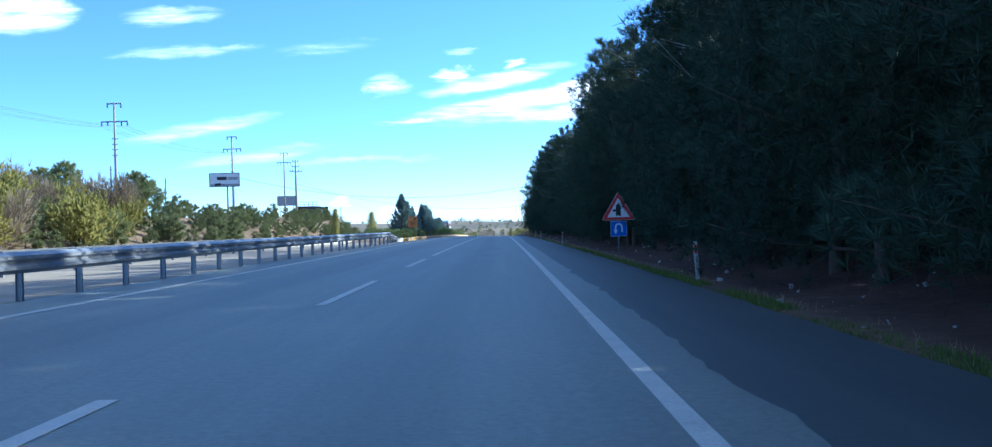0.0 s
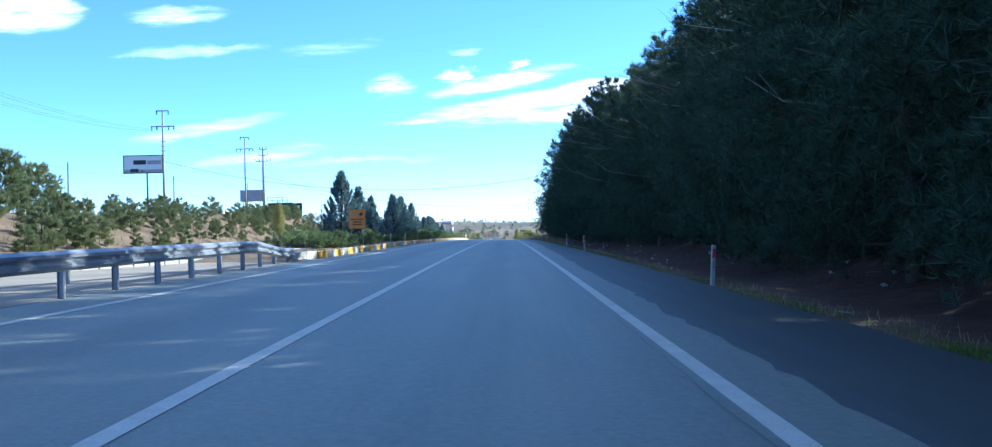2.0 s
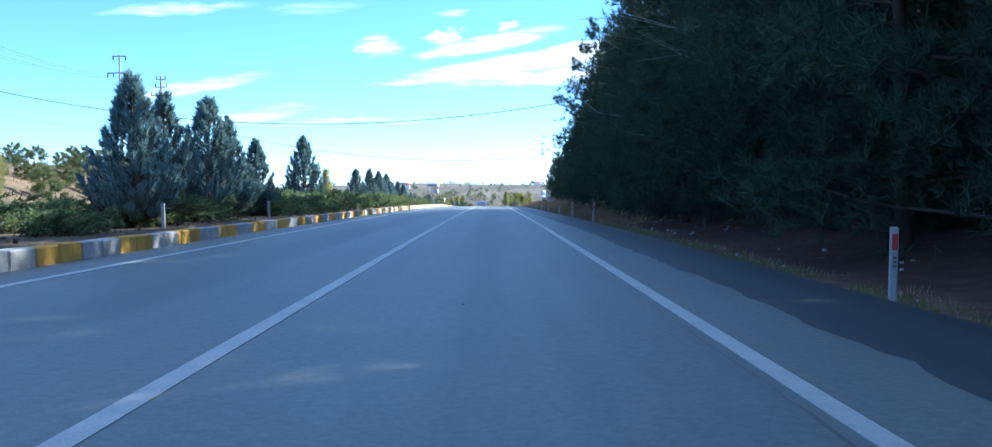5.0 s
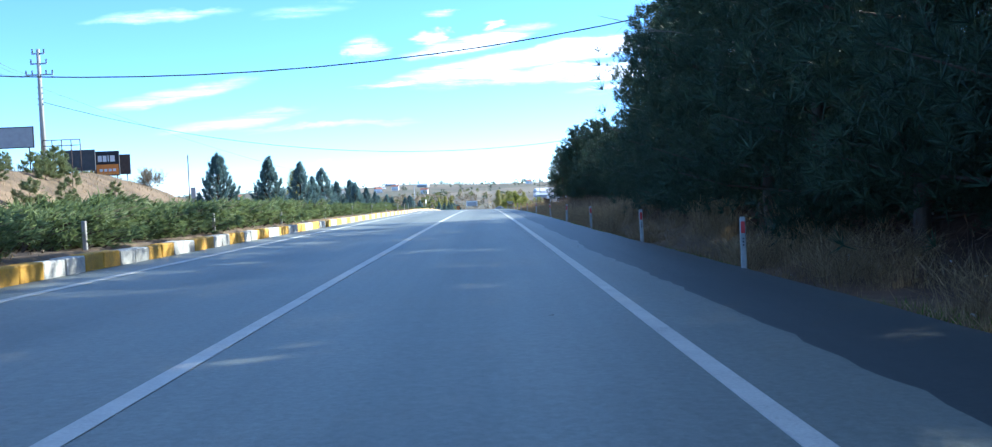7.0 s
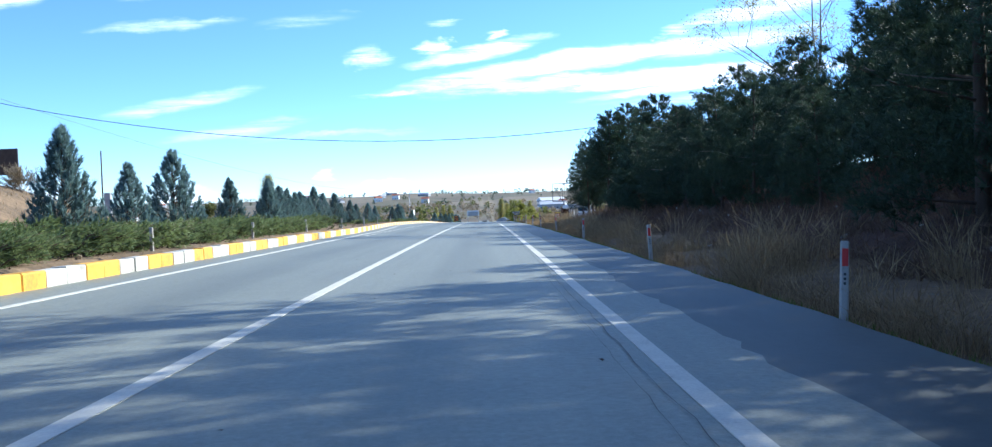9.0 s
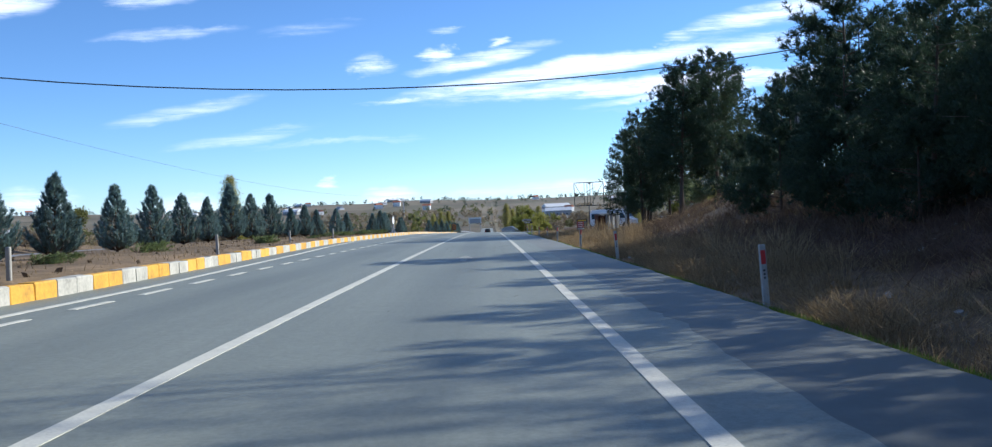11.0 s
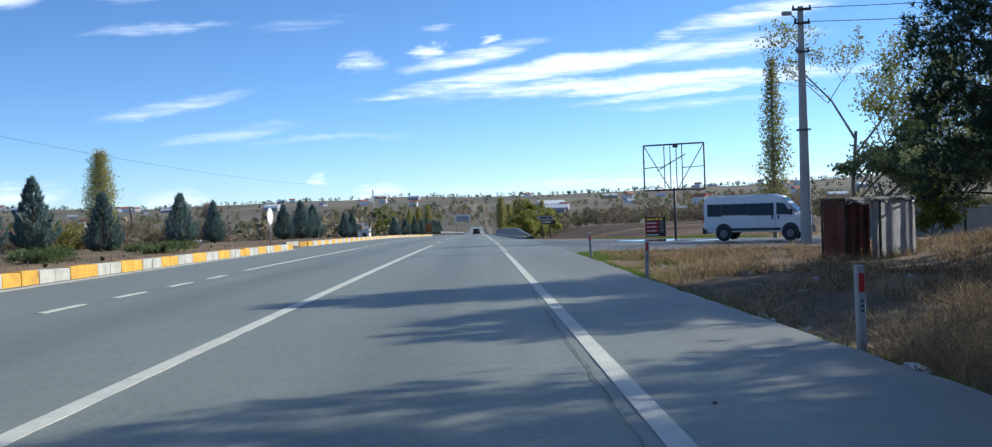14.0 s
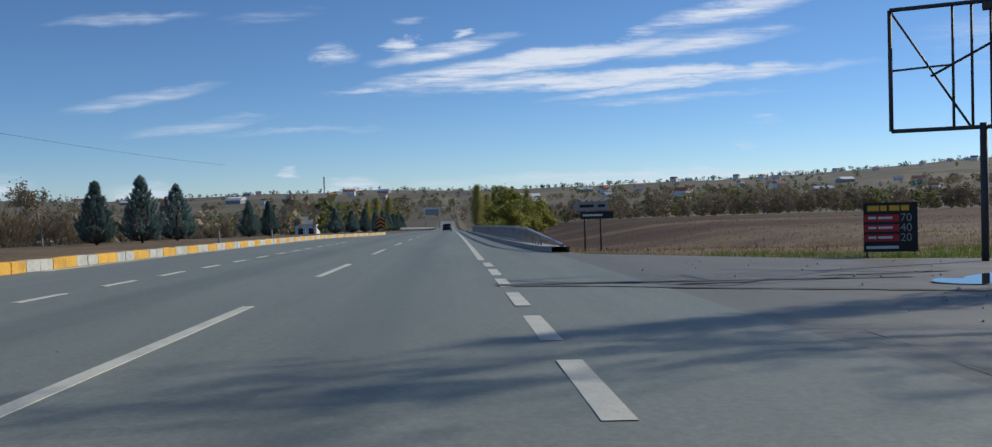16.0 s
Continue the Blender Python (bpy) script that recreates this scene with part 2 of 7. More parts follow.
ASPHALT = asphalt("asphalt", (0.156, 0.170, 0.145), (0.214, 0.230, 0.196), [(0.0, 0.55), (-3.6, 0.6)])
# shoulder colour: darker up to y 188, blended to near the lane's tone by 226
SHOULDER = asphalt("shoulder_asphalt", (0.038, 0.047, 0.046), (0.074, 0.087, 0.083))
paler_along(SHOULDER, (0.150, 0.152, 0.130), (0.206, 0.208, 0.178), 188, 226)
FAR_ASPHALT = asphalt("pale_asphalt", (0.15, 0.148, 0.14), (0.21, 0.205, 0.195))
DIRT = mottled("trodden_dirt", [(0.25, (0.075, 0.068, 0.060)), (0.55, (0.12, 0.108, 0.092)), (0.8, (0.19, 0.165, 0.13))], 0.5, 9, 0.9, 0.5, 0.03)
PAINT = mat("road_paint", (0.62, 0.62, 0.60), 0.7)
_v = world_xy(PAINT)
_w = mix_tex(PAINT, 0.5, noise_tex(PAINT, _v, 2.2, 5, 0.7), noise_tex(PAINT, _v, 45, 3, 0.7))
set_base(PAINT, ramp_tex(PAINT, _w, [(0.30, (0.26, 0.255, 0.22)), (0.42, (0.50, 0.49, 0.43)), (0.64, (0.64, 0.63, 0.55))]))
WORN_PAINT = mat("worn_road_paint", (0.4, 0.4, 0.4), 0.75)
_v = world_xy(WORN_PAINT)
_w = mix_tex(WORN_PAINT, 0.6, noise_tex(WORN_PAINT, _v, 5, 5, 0.8), noise_tex(WORN_PAINT, _v, 30, 4, 0.8))
set_base(WORN_PAINT, ramp_tex(WORN_PAINT, _w, [(0.43, (0.175, 0.178, 0.152)), (0.50, (0.31, 0.31, 0.28)), (0.64, (0.48, 0.48, 0.44))]))
TAR = mat("tar_seal", (0.075, 0.075, 0.07), 0.7)
KERB_GREY = mottled("kerb_white_paint", [(0.3, (0.22, 0.215, 0.195)), (0.5, (0.44, 0.43, 0.39)), (0.75, (0.64, 0.62, 0.56))], 1.6, 14, 0.8, 0.35, 0.006)
KERB_YELLOW = mottled("kerb_yellow_paint", [(0.3, (0.30, 0.17, 0.04)), (0.5, (0.62, 0.34, 0.04)), (0.75, (0.78, 0.46, 0.07))], 1.6, 14, 0.75, 0.35, 0.006)
CONCRETE = mottled("concrete", [(0.3, (0.28, 0.27, 0.25)), (0.7, (0.42, 0.41, 0.38))], 1.2, 22, 0.9, 0.3, 0.006)
STEEL = mottled("galvanised_steel", [(0.3, (0.20, 0.22, 0.25)), (0.7, (0.36, 0.38, 0.41))], 1.5, 16, 0.5, 0.1, 0.003, 0.55)
RUST = mottled("rusted_steel", [(0.3, (0.05, 0.03, 0.022)), (0.7, (0.11, 0.075, 0.055))], 2, 20, 0.8, 0.2, 0.004, 0.3)
DARK_STEEL = mottled("dark_steel", [(0.3, (0.05, 0.052, 0.055)), (0.7, (0.09, 0.09, 0.092))], 2, 20, 0.6, 0.1, 0.003, 0.4)
BARK = mottled("bark", [(0.3, (0.045, 0.032, 0.024)), (0.7, (0.12, 0.085, 0.06))], 2, 12, 0.95, 0.8, 0.03, vec="obj", stretch=(1, 1, 0.25))
PALE_BARK = mottled("pale_bark", [(0.3, (0.14, 0.12, 0.10)), (0.7, (0.30, 0.27, 0.23))], 2, 12, 0.95, 0.6, 0.02, vec="obj", stretch=(1, 1, 0.25))
NEEDLES = leafy("pine_needles", (0.017, 0.037, 0.025), (0.074, 0.112, 0.060), 0.28)
BLUE_NEEDLES = leafy("cypress_leaves", (0.080, 0.132, 0.128), (0.25, 0.36, 0.345), 0.40)
JUNIPER = leafy("juniper_leaves", (0.085, 0.125, 0.05), (0.27, 0.33, 0.13), 0.38)
YOUNG_PINE = leafy("young_pine_needles", (0.11, 0.14, 0.06), (0.27, 0.30, 0.13), 0.40)
OLIVE_LEAF = leafy("broad_leaves", (0.07, 0.085, 0.028), (0.20, 0.20, 0.065), 0.45)
LIME_LEAF = leafy("yellow_green_leaves", (0.13, 0.15, 0.03), (0.34, 0.33, 0.075), 0.5)
GOLD_LEAF = leafy("autumn_leaves", (0.20, 0.195, 0.055), (0.43, 0.40, 0.12), 0.55)
TWIGS = leafy("bare_twigs", (0.17, 0.135, 0.09), (0.36, 0.29, 0.19), 0.2, 0.9)
DRY_GRASS = leafy("dry_grass", (0.13, 0.092, 0.052), (0.47, 0.345, 0.19), 0.42, 0.85)
BRAMBLE = leafy("dead_undergrowth", (0.075, 0.048, 0.034), (0.23, 0.16, 0.11), 0.25, 0.9)
GREEN_GRASS = leafy("green_grass", (0.07, 0.115, 0.02), (0.19, 0.27, 0.05), 0.45, 0.75)
WHITE = mottled("white_paint", [(0.3, (0.66, 0.66, 0.66)), (0.7, (0.8, 0.8, 0.79))], 1.0, 9, 0.45, 0.03, 0.002)
RED = mat("red_paint", (0.50, 0.03, 0.028), 0.45)
BLUE = mat("blue_sign_paint", (0.02, 0.13, 0.55), 0.4)
BLACK = mat("black_paint", (0.012, 0.013, 0.015), 0.5)
GREY = mottled("grey_paint", [(0.3, (0.28, 0.28, 0.28)), (0.7, (0.40, 0.40, 0.40))], 2, 20, 0.7, 0.1, 0.002)
POST_GREY = mottled("weathered_post_paint", [(0.3, (0.26, 0.255, 0.235)), (0.7, (0.46, 0.45, 0.42))], 3, 20, 0.75, 0.1, 0.002)
ORANGE = mottled("orange_sign_paint", [(0.3, (0.62, 0.20, 0.035)), (0.7, (0.80, 0.30, 0.06))], 1.5, 10, 0.6, 0.03, 0.002)
BROWN_INK = mat("brown_ink", (0.22, 0.07, 0.02), 0.6)
YELLOW = mat("yellow_ink", (0.85, 0.50, 0.03), 0.5)
GLASS_DARK = mat("dark_glass", (0.015, 0.02, 0.025), 0.06, 0, 0.6)
RUBBER = mat("rubber", (0.02, 0.02, 0.021), 0.85)
CHROME = mat("wheel_alloy", (0.16, 0.165, 0.17), 0.45, 0.8)
TARP = mottled("brown_tarpaulin", [(0.3, (0.065, 0.033, 0.027)), (0.7, (0.15, 0.075, 0.055))], 2, 18, 0.75, 0.2, 0.006)
PLASTIC = mat("black_plastic", (0.03, 0.031, 0.033), 0.6)
SHEET = leafy("clear_plastic_sheet", (0.42, 0.42, 0.42), (0.55, 0.55, 0.54), 0.55, 0.35)
BRICK_RED = mottled("roof_tile_red", [(0.3, (0.28, 0.10, 0.06)), (0.7, (0.42, 0.17, 0.10))], 1.0, 6, 0.85, 0.1, 0.01)
# the turn-off: asphalt near the road, trodden dirt further in
LOT = asphalt("lot_asphalt", (0.122, 0.118, 0.098), (0.178, 0.172, 0.142))
_sh = LOT.node_tree.nodes["Principled BSDF"]
_col = _sh.inputs["Base Color"].links[0].from_socket
_v = world_xy(LOT)
_sp = LOT.node_tree.nodes.new("ShaderNodeSeparateXYZ")
LOT.node_tree.links.new(_v, _sp.inputs[0])
_dirt = ramp_tex(LOT, mix_tex(LOT, 0.4, noise_tex(LOT, _v, 0.6, 5, 0.65), noise_tex(LOT, _v, 9, 4, 0.7)), [(0.28, (0.080, 0.070, 0.058)), (0.5, (0.145, 0.128, 0.105)), (0.75, (0.25, 0.215, 0.165))])
_edge = LOT.node_tree.nodes.new("ShaderNodeMapRange")
_edge.inputs["From Min"].default_value, _edge.inputs["From Max"].default_value = 5.2, 9.0
_wob = LOT.node_tree.nodes.new("ShaderNodeMath")
_wob.operation = "MULTIPLY_ADD"
_wob.inputs[1].default_value = 6.0
LOT.node_tree.links.new(noise_tex(LOT, _v, 0.4, 5, 0.65), _wob.inputs[0])
_add = LOT.node_tree.nodes.new("ShaderNodeMath")
_add.operation, _add.inputs[1].default_value = "SUBTRACT", 3.0
LOT.node_tree.links.new(_sp.outputs["X"], _add.inputs[0])
LOT.node_tree.links.new(_add.outputs[0], _wob.inputs[2])
LOT.node_tree.links.new(_wob.outputs[0], _edge.inputs["Value"])
set_base(LOT, mix_tex(LOT, _edge.outputs[0], _col, _dirt))
WATER = mat("puddle_water", (0.03, 0.035, 0.04), 0.03, 0, 0.6)
LITTER = mottled("litter_paper", [(0.3, (0.28, 0.28, 0.28)), (0.7, (0.6, 0.6, 0.58))], 5, 30, 0.7, 0.1, 0.002)

# earth: dry soil and grass near the road, a patchwork of fields far away
EARTH = mat("earth", (0.2, 0.15, 0.1), 0.95, 0, 0.2)
_v = world_xy(EARTH)
_f = mix_tex(EARTH, 0.45, noise_tex(EARTH, _v, 0.22, 6, 0.65), noise_tex(EARTH, _v, 3.2, 5, 0.7))
_near = ramp_tex(EARTH, _f, [(0.30, (0.055, 0.042, 0.028)), (0.46, (0.13, 0.095, 0.060)), (0.60, (0.25, 0.175, 0.105)), (0.78, (0.37, 0.265, 0.155))])
_t = EARTH.node_tree
_vo = _t.nodes.new("ShaderNodeTexVoronoi")
_vo.inputs["Scale"].default_value = 1.0
_mp = _t.nodes.new("ShaderNodeMapping")
_mp.inputs["Scale"].default_value, _mp.inputs["Rotation"].default_value = (0.010, 0.005, 0), (0, 0, 0.3)
_t.links.new(_v, _mp.inputs[0])
_t.links.new(_mp.outputs[0], _vo.inputs["Vector"])
_bw = _t.nodes.new("ShaderNodeRGBToBW")
_t.links.new(_vo.outputs["Color"], _bw.inputs[0])
_fields = ramp_tex(EARTH, _bw.outputs[0], [(0.2, (0.10, 0.082, 0.062)), (0.4, (0.17, 0.145, 0.105)), (0.55, (0.095, 0.105, 0.068)), (0.7, (0.24, 0.20, 0.145)), (0.85, (0.12, 0.115, 0.085))])
_fields = mix_tex(EARTH, 0.5, _fields, ramp_tex(EARTH, noise_tex(EARTH, _v, 0.02, 6, 0.7), [(0.35, (0.075, 0.080, 0.062)), (0.7, (0.22, 0.185, 0.135))]))
_sx = _t.nodes.new("ShaderNodeSeparateXYZ")
_t.links.new(_v, _sx.inputs[0])
_mr = _t.nodes.new("ShaderNodeMapRange")
_mr.inputs["From Min"].default_value, _mr.inputs["From Max"].default_value = 338, 385
_t.links.new(_sx.outputs["Y"], _mr.inputs["Value"])


def ramp_between(m, sock, a, b):
    nd = m.node_tree.nodes.new("ShaderNodeMapRange")
    nd.interpolation_type = "SMOOTHSTEP"
    nd.inputs["From Min"].default_value, nd.inputs["From Max"].default_value = a, b
    m.node_tree.links.new(sock, nd.inputs["Value"])
    return nd.outputs[0]


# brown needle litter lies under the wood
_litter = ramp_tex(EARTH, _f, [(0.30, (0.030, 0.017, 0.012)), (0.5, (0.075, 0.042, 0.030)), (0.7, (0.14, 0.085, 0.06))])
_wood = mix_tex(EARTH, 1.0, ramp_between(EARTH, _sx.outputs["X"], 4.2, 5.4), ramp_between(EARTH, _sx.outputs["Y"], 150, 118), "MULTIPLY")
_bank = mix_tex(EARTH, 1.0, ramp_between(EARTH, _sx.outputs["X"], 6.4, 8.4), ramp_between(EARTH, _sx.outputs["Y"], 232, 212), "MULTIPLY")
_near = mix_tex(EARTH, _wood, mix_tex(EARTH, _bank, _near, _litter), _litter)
# brown ploughed strips beyond the turn-off
_strips = ramp_tex(EARTH, noise_tex(EARTH, _v, 0.06, 4, 0.55, (0.12, 1.0, 1.0)), [(0.42, (0.060, 0.034, 0.022)), (0.56, (0.105, 0.062, 0.040)), (0.70, (0.20, 0.135, 0.075))])
_plough = mix_tex(EARTH, 1.0, ramp_between(EARTH, _sx.outputs["X"], 8, 14), ramp_between(EARTH, _sx.outputs["Y"], 640, 520), "MULTIPLY")
_fields = mix_tex(EARTH, _plough, _fields, _strips)
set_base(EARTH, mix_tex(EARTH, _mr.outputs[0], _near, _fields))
set_bump(EARTH, _f, 0.6, 0.15)
SOIL = mottled("median_soil", [(0.3, (0.07, 0.052, 0.036)), (0.5, (0.14, 0.105, 0.07)), (0.75, (0.25, 0.19, 0.125))], 0.8, 11, 0.95, 0.7, 0.04)
LEAF_LITTER = mottled("pine_litter", [(0.3, (0.035, 0.020, 0.014)), (0.5, (0.085, 0.048, 0.034)), (0.75, (0.15, 0.09, 0.06))], 1.2, 13, 0.95, 0.7, 0.05)

# ---- the lie of the land
SLOPE_Y = [-400, -50, 0, 60, 120, 180, 240, 300, 360, 430, 560, 760, 1000, 4000]
SLOPE_S = [0.004, 0.00135, 0.0, -0.00321, -0.00815, -0.01381, -0.02022, -0.02695, -0.0325, -0.034, -0.034, 0.0, 0.004, 0.004]


def profile_z(y):
    """Height of the road's axis at y: the slope runs straight from knot to knot."""
    def upto(v):
        z = 0.0
        for a, b, s0, s1 in zip(SLOPE_Y, SLOPE_Y[1:], SLOPE_S, SLOPE_S[1:]):
            if v <= a:
                break
            d = min(v, b) - a
            z += s0 * d + (s1 - s0) / (b - a) * d * d / 2
        return z
    return upto(y) - AXIS_ZERO


AXIS_ZERO = 0.0
AXIS_ZERO = profile_z(0.0)
_ZT = {}


def zr(y):
    k = round(y * 4)
    if k not in _ZT:
        _ZT[k] = profile_z(k / 4)
    return _ZT[k]


def step(a, b, x):
    t = min(max((x - a) / (b - a), 0.0), 1.0)
    return t * t * (3 - 2 * t)


def lerp_list(pairs, y):
    if y <= pairs[0][0]:
        return pairs[0][1]
    for (y0, v0), (y1, v1) in zip(pairs, pairs[1:]):
        if y <= y1:
            return v0 + (v1 - v0) * (y - y0) / (y1 - y0)
    return pairs[-1][1]


def road_z(x, y):
    return zr(y) - 0.02 * x


RIGHT_EDGE = [(-60, 4.15), (130, 4.1), (150, 3.8), (262, 3.85), (284, 4.15), (330, 4.0)]
LEFT_EDGE = [(-60, -6.45), (204, -6.45), (212, -6.75), (236, -7.9), (262, -8.25), (293, -8.4), (300, -9.0), (308, -9.1), (360, -9.1), (386, -6.6), (420, -6.2), (520, -4.6), (780, -4.2)]

OPPOSITE = [(-60, -13.4), (150, -13.4), (200, -16), (260, -22.5), (400, -24)]


LOT_EDGE = [(281, 4.2), (282, 5.2), (284, 12), (288, 26), (300, 30), (306, 22), (311, 10), (316, 5.2), (321, 4.4)]


def nose_x(y):
    """Line of the white kerb that closes the planted median."""
    return -9.4 + 0.28 * (y - 71.7) if y < 78 else -40.0


def bank_right(x, y):
    """Rise of the bank over the road beside it."""
    toe = lerp_list([(-60, 0.9), (120, 0.9), (160, 1.6), (232, 2.4), (250, 5.0), (262, 6.2)], y)
    wide = lerp_list([(-60, 11.6), (120, 11.6), (160, 13.0), (232, 10.5), (250, 9.0)], y)
    top = lerp_list([(-60, 2.7), (120, 2.7), (232, 3.1), (250, 2.6), (265, 1.8), (273, 1.2), (282, 0.0)], y)
    e = lerp_list(RIGHT_EDGE, y)
    return top * step(e + toe, e + toe + wide, x)


def ridge(x, y):
    """Skyline of the far hills."""
    az = math.degrees(math.atan2(x, max(y - 200, 1)))
    return lerp_list([(-60, 30), (-26, 15), (-19, 6), (-12, 10), (-6, 13), (0, 8), (6, 8), (15, 13), (22, 23), (27, 36), (32, 46), (45, 60)], az) + 2.0 * noise.noise((az * 0.35, 3.1, 0))


def ground_z(x, y):
    base = zr(y)
    far = math.hypot(x, y - 250)
    if x > 0:
        e = lerp_list(RIGHT_EDGE, y)
        if x < e - 0.25:
            z = road_z(x, y) - 0.28
        else:
            z = road_z(min(x, 20), y) - 0.06
            z += bank_right(x, y)
            if 130 < y < 275:
                z -= 0.18 * step(e, e + 0.7, x) * step(e + 2.4, e + 1.2, x)
            if 281 < y < 321:
                le = lerp_list(LOT_EDGE, y)
                z -= 0.32 * step(le, le - 0.8, x)
            if y > 316:
                z -= 1.6 * step(4.2, 8, x) * step(30, 12, x) * step(318, 345, y)
                z += 1.8 * step(340, 480, y) * step(8, 40, x)
    else:
        e = lerp_list(LEFT_EDGE, y)
        if x > e + 0.2:
            z = road_z(x, y) - 0.28
        else:
            flat = road_z(e, y)
            up = lerp_list([(-60, 0.0), (68, 0.0), (70, 0.30), (292, 0.30), (293.5, 0.0), (299.5, 0.0), (301, 0.28), (380, 0.28)], y)
            z = flat - 0.03 + up * step(e - 0.15, e - 0.45, x) * (step(nose_x(y) - 0.15, nose_x(y), x) if y < 82 else 1.0)
            o = lerp_list(OPPOSITE, y)
            if x < o + 0.4:
                z = flat - 0.10 if x > o - 9.1 else flat - 0.25 * step(o - 9.1, o - 10, x)
            hill = lerp_list([(-80, 2.9), (90, 3.0), (150, 3.8), (190, 5.0), (224, 5.8), (240, 5.0), (262, 2.9), (285, 0.8), (310, 0.0)], y)
            z += hill * step(o - 10, o - 23, x)
            if y > 330:
                z -= 1.5 * step(-20, -60, x) * step(330, 400, y)
    z += (0.18 * noise.noise((x * 0.21, y * 0.21, 0)) + 0.06 * noise.noise((x * 0.9, y * 0.9, 4))) * step(0, 2.5, min(abs(x - 4.2) if x > 4.2 else 0, 4) if x > 0 else (abs(x + 23) if x < -23.5 else 0))
    if far > 330:
        z += 1.2 * noise.noise((x * 0.01, y * 0.01, 7)) * step(330, 600, far) * step(14, 60, abs(x))
        rise = step(520, 2300, far)
        z = z * (1 - rise) + ridge(x, y) * rise + 4 * rise * noise.noise((x * 0.004, y * 0.004, 2))
    return z


def spread(lo, hi, first, grow):
    """Grid lines from lo to hi, close together near zero and wider outwards."""
    out, v, s = [0.0], 0.0, first
    while v < hi:
        v += s
        s *= grow
        out.append(min(v, hi))
    v, s = 0.0, first
    while v > lo:
        v -= s
        s *= grow
        out.append(max(v, lo))
    return sorted(set(out))


def mesh_object(name, verts, faces, material, parent=None, smooth=False):
    me = bpy.data.meshes.new(name)
    me.from_pydata(verts, [], faces)
    me.materials.append(material)
    if smooth:
        me.polygons.foreach_set("use_smooth", [True] * len(me.polygons))
    me.update()
    ob = new(name, me)
    if parent is not None:
        ob.parent = parent
    return ob


def sheet(name, xs, ys, zfun, material, smooth=True):
    verts = [(x, y, zfun(x, y)) for y in ys for x in xs]
    n = len(xs)
    faces = [(j * n + i, j * n + i + 1, (j + 1) * n + i + 1, (j + 1) * n + i) for j in range(len(ys) - 1) for i in range(n - 1)]
    return mesh_object(name, verts, faces, material, None, smooth)


gx = sorted(set([round(v, 3) for v in spread(-2600, 2600, 1.1, 1.028)] + [-6.2, -6.45, -6.7, 3.7, 3.95, 4.2, 4.5, 4.8, -13.0, -13.15, -22.4, -22.6]))
gy = [v - 60 for v in range(0, 70, 10)] + [10 + 2.5 * k for k in range(150)]
yy, st = gy[-1], 4.0
while yy < 3600:
    yy += st
    st *= 1.035
    gy.append(yy)
gy = [-900, -500, -250, -120] + gy
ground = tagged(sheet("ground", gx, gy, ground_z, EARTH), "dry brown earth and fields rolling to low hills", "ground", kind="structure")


def ribbon(name, ys, left, right, thick, material, cols=6, zfun=road_z, lift=0.0):
    """A road slab that follows the land between two edges."""
    verts, faces = [], []
    n = cols + 3
    for y in ys:
        l, r = left(y), right(y)
        xs = [l + (r - l) * i / cols for i in range(cols + 1)]
        verts.append((l, y, zfun(l, y) - thick))
        verts += [(x, y, zfun(x, y) + lift) for x in xs]
        verts.append((r, y, zfun(r, y) - thick))
    for j in range(len(ys) - 1):
        for i in range(n - 1):
            faces.append((j * n + i, j * n + i + 1, (j + 1) * n + i + 1, (j + 1) * n + i))
    return mesh_object(name, verts, faces, material, None, False)


def steps(a, b, s):
    n = max(1, round((b - a) / s))
    return [a + (b - a) * i / n for i in range(n + 1)]


WAVE = lambda y: 0.05 * noise.noise((y * 0.31, 0, 0)) + 0.03 * noise.noise((y * 1.3, 5, 0))
SEAM = [(-60, 2.35), (60, 2.38), (95, 2.7), (118, 2.8), (140, 2.45), (180, 2.5), (284, 2.5)]


def seam_x(y):
    """Ragged edge where the darker shoulder asphalt begins."""
    return lerp_list(SEAM, y) + 0.10 * noise.noise((y * 0.22, 0, 0)) + 0.08 * noise.noise((y * 0.8, 5, 0)) + 0.10 * noise.noise((y * 2.6, 9, 0))


road = tagged(ribbon("road", steps(-60, 283, 0.35) + [283.99, 284.0] + steps(285.2, 325, 0.8) + steps(328, 780, 3.0), lambda y: lerp_list(LEFT_EDGE, y), lambda y: seam_x(y) if y < 283.995 else lerp_list([(284.0, 4.2), (316, 4.2), (322, 3.7), (460, 3.4), (780, 2.6)], y), 0.3, ASPHALT), "grey asphalt dual carriageway with worn white markings", "road", kind="structure")
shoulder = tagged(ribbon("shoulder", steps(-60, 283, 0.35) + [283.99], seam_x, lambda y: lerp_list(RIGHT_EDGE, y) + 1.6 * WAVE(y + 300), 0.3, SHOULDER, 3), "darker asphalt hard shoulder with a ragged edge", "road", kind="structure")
opposite = tagged(ribbon("road_opposite", steps(-60, 470, 4), lambda y: lerp_list(OPPOSITE, y) - 8.4, lambda y: lerp_list(OPPOSITE, y), 0.3, FAR_ASPHALT, 3, lambda x, y: road_z(lerp_list(LEFT_EDGE, y), y) + 0.02), "pale asphalt carriageway for the other direction", "road", kind="structure")


def paving_z(x, y):
    return road_z(lerp_list(LEFT_EDGE, y), y) + 0.005


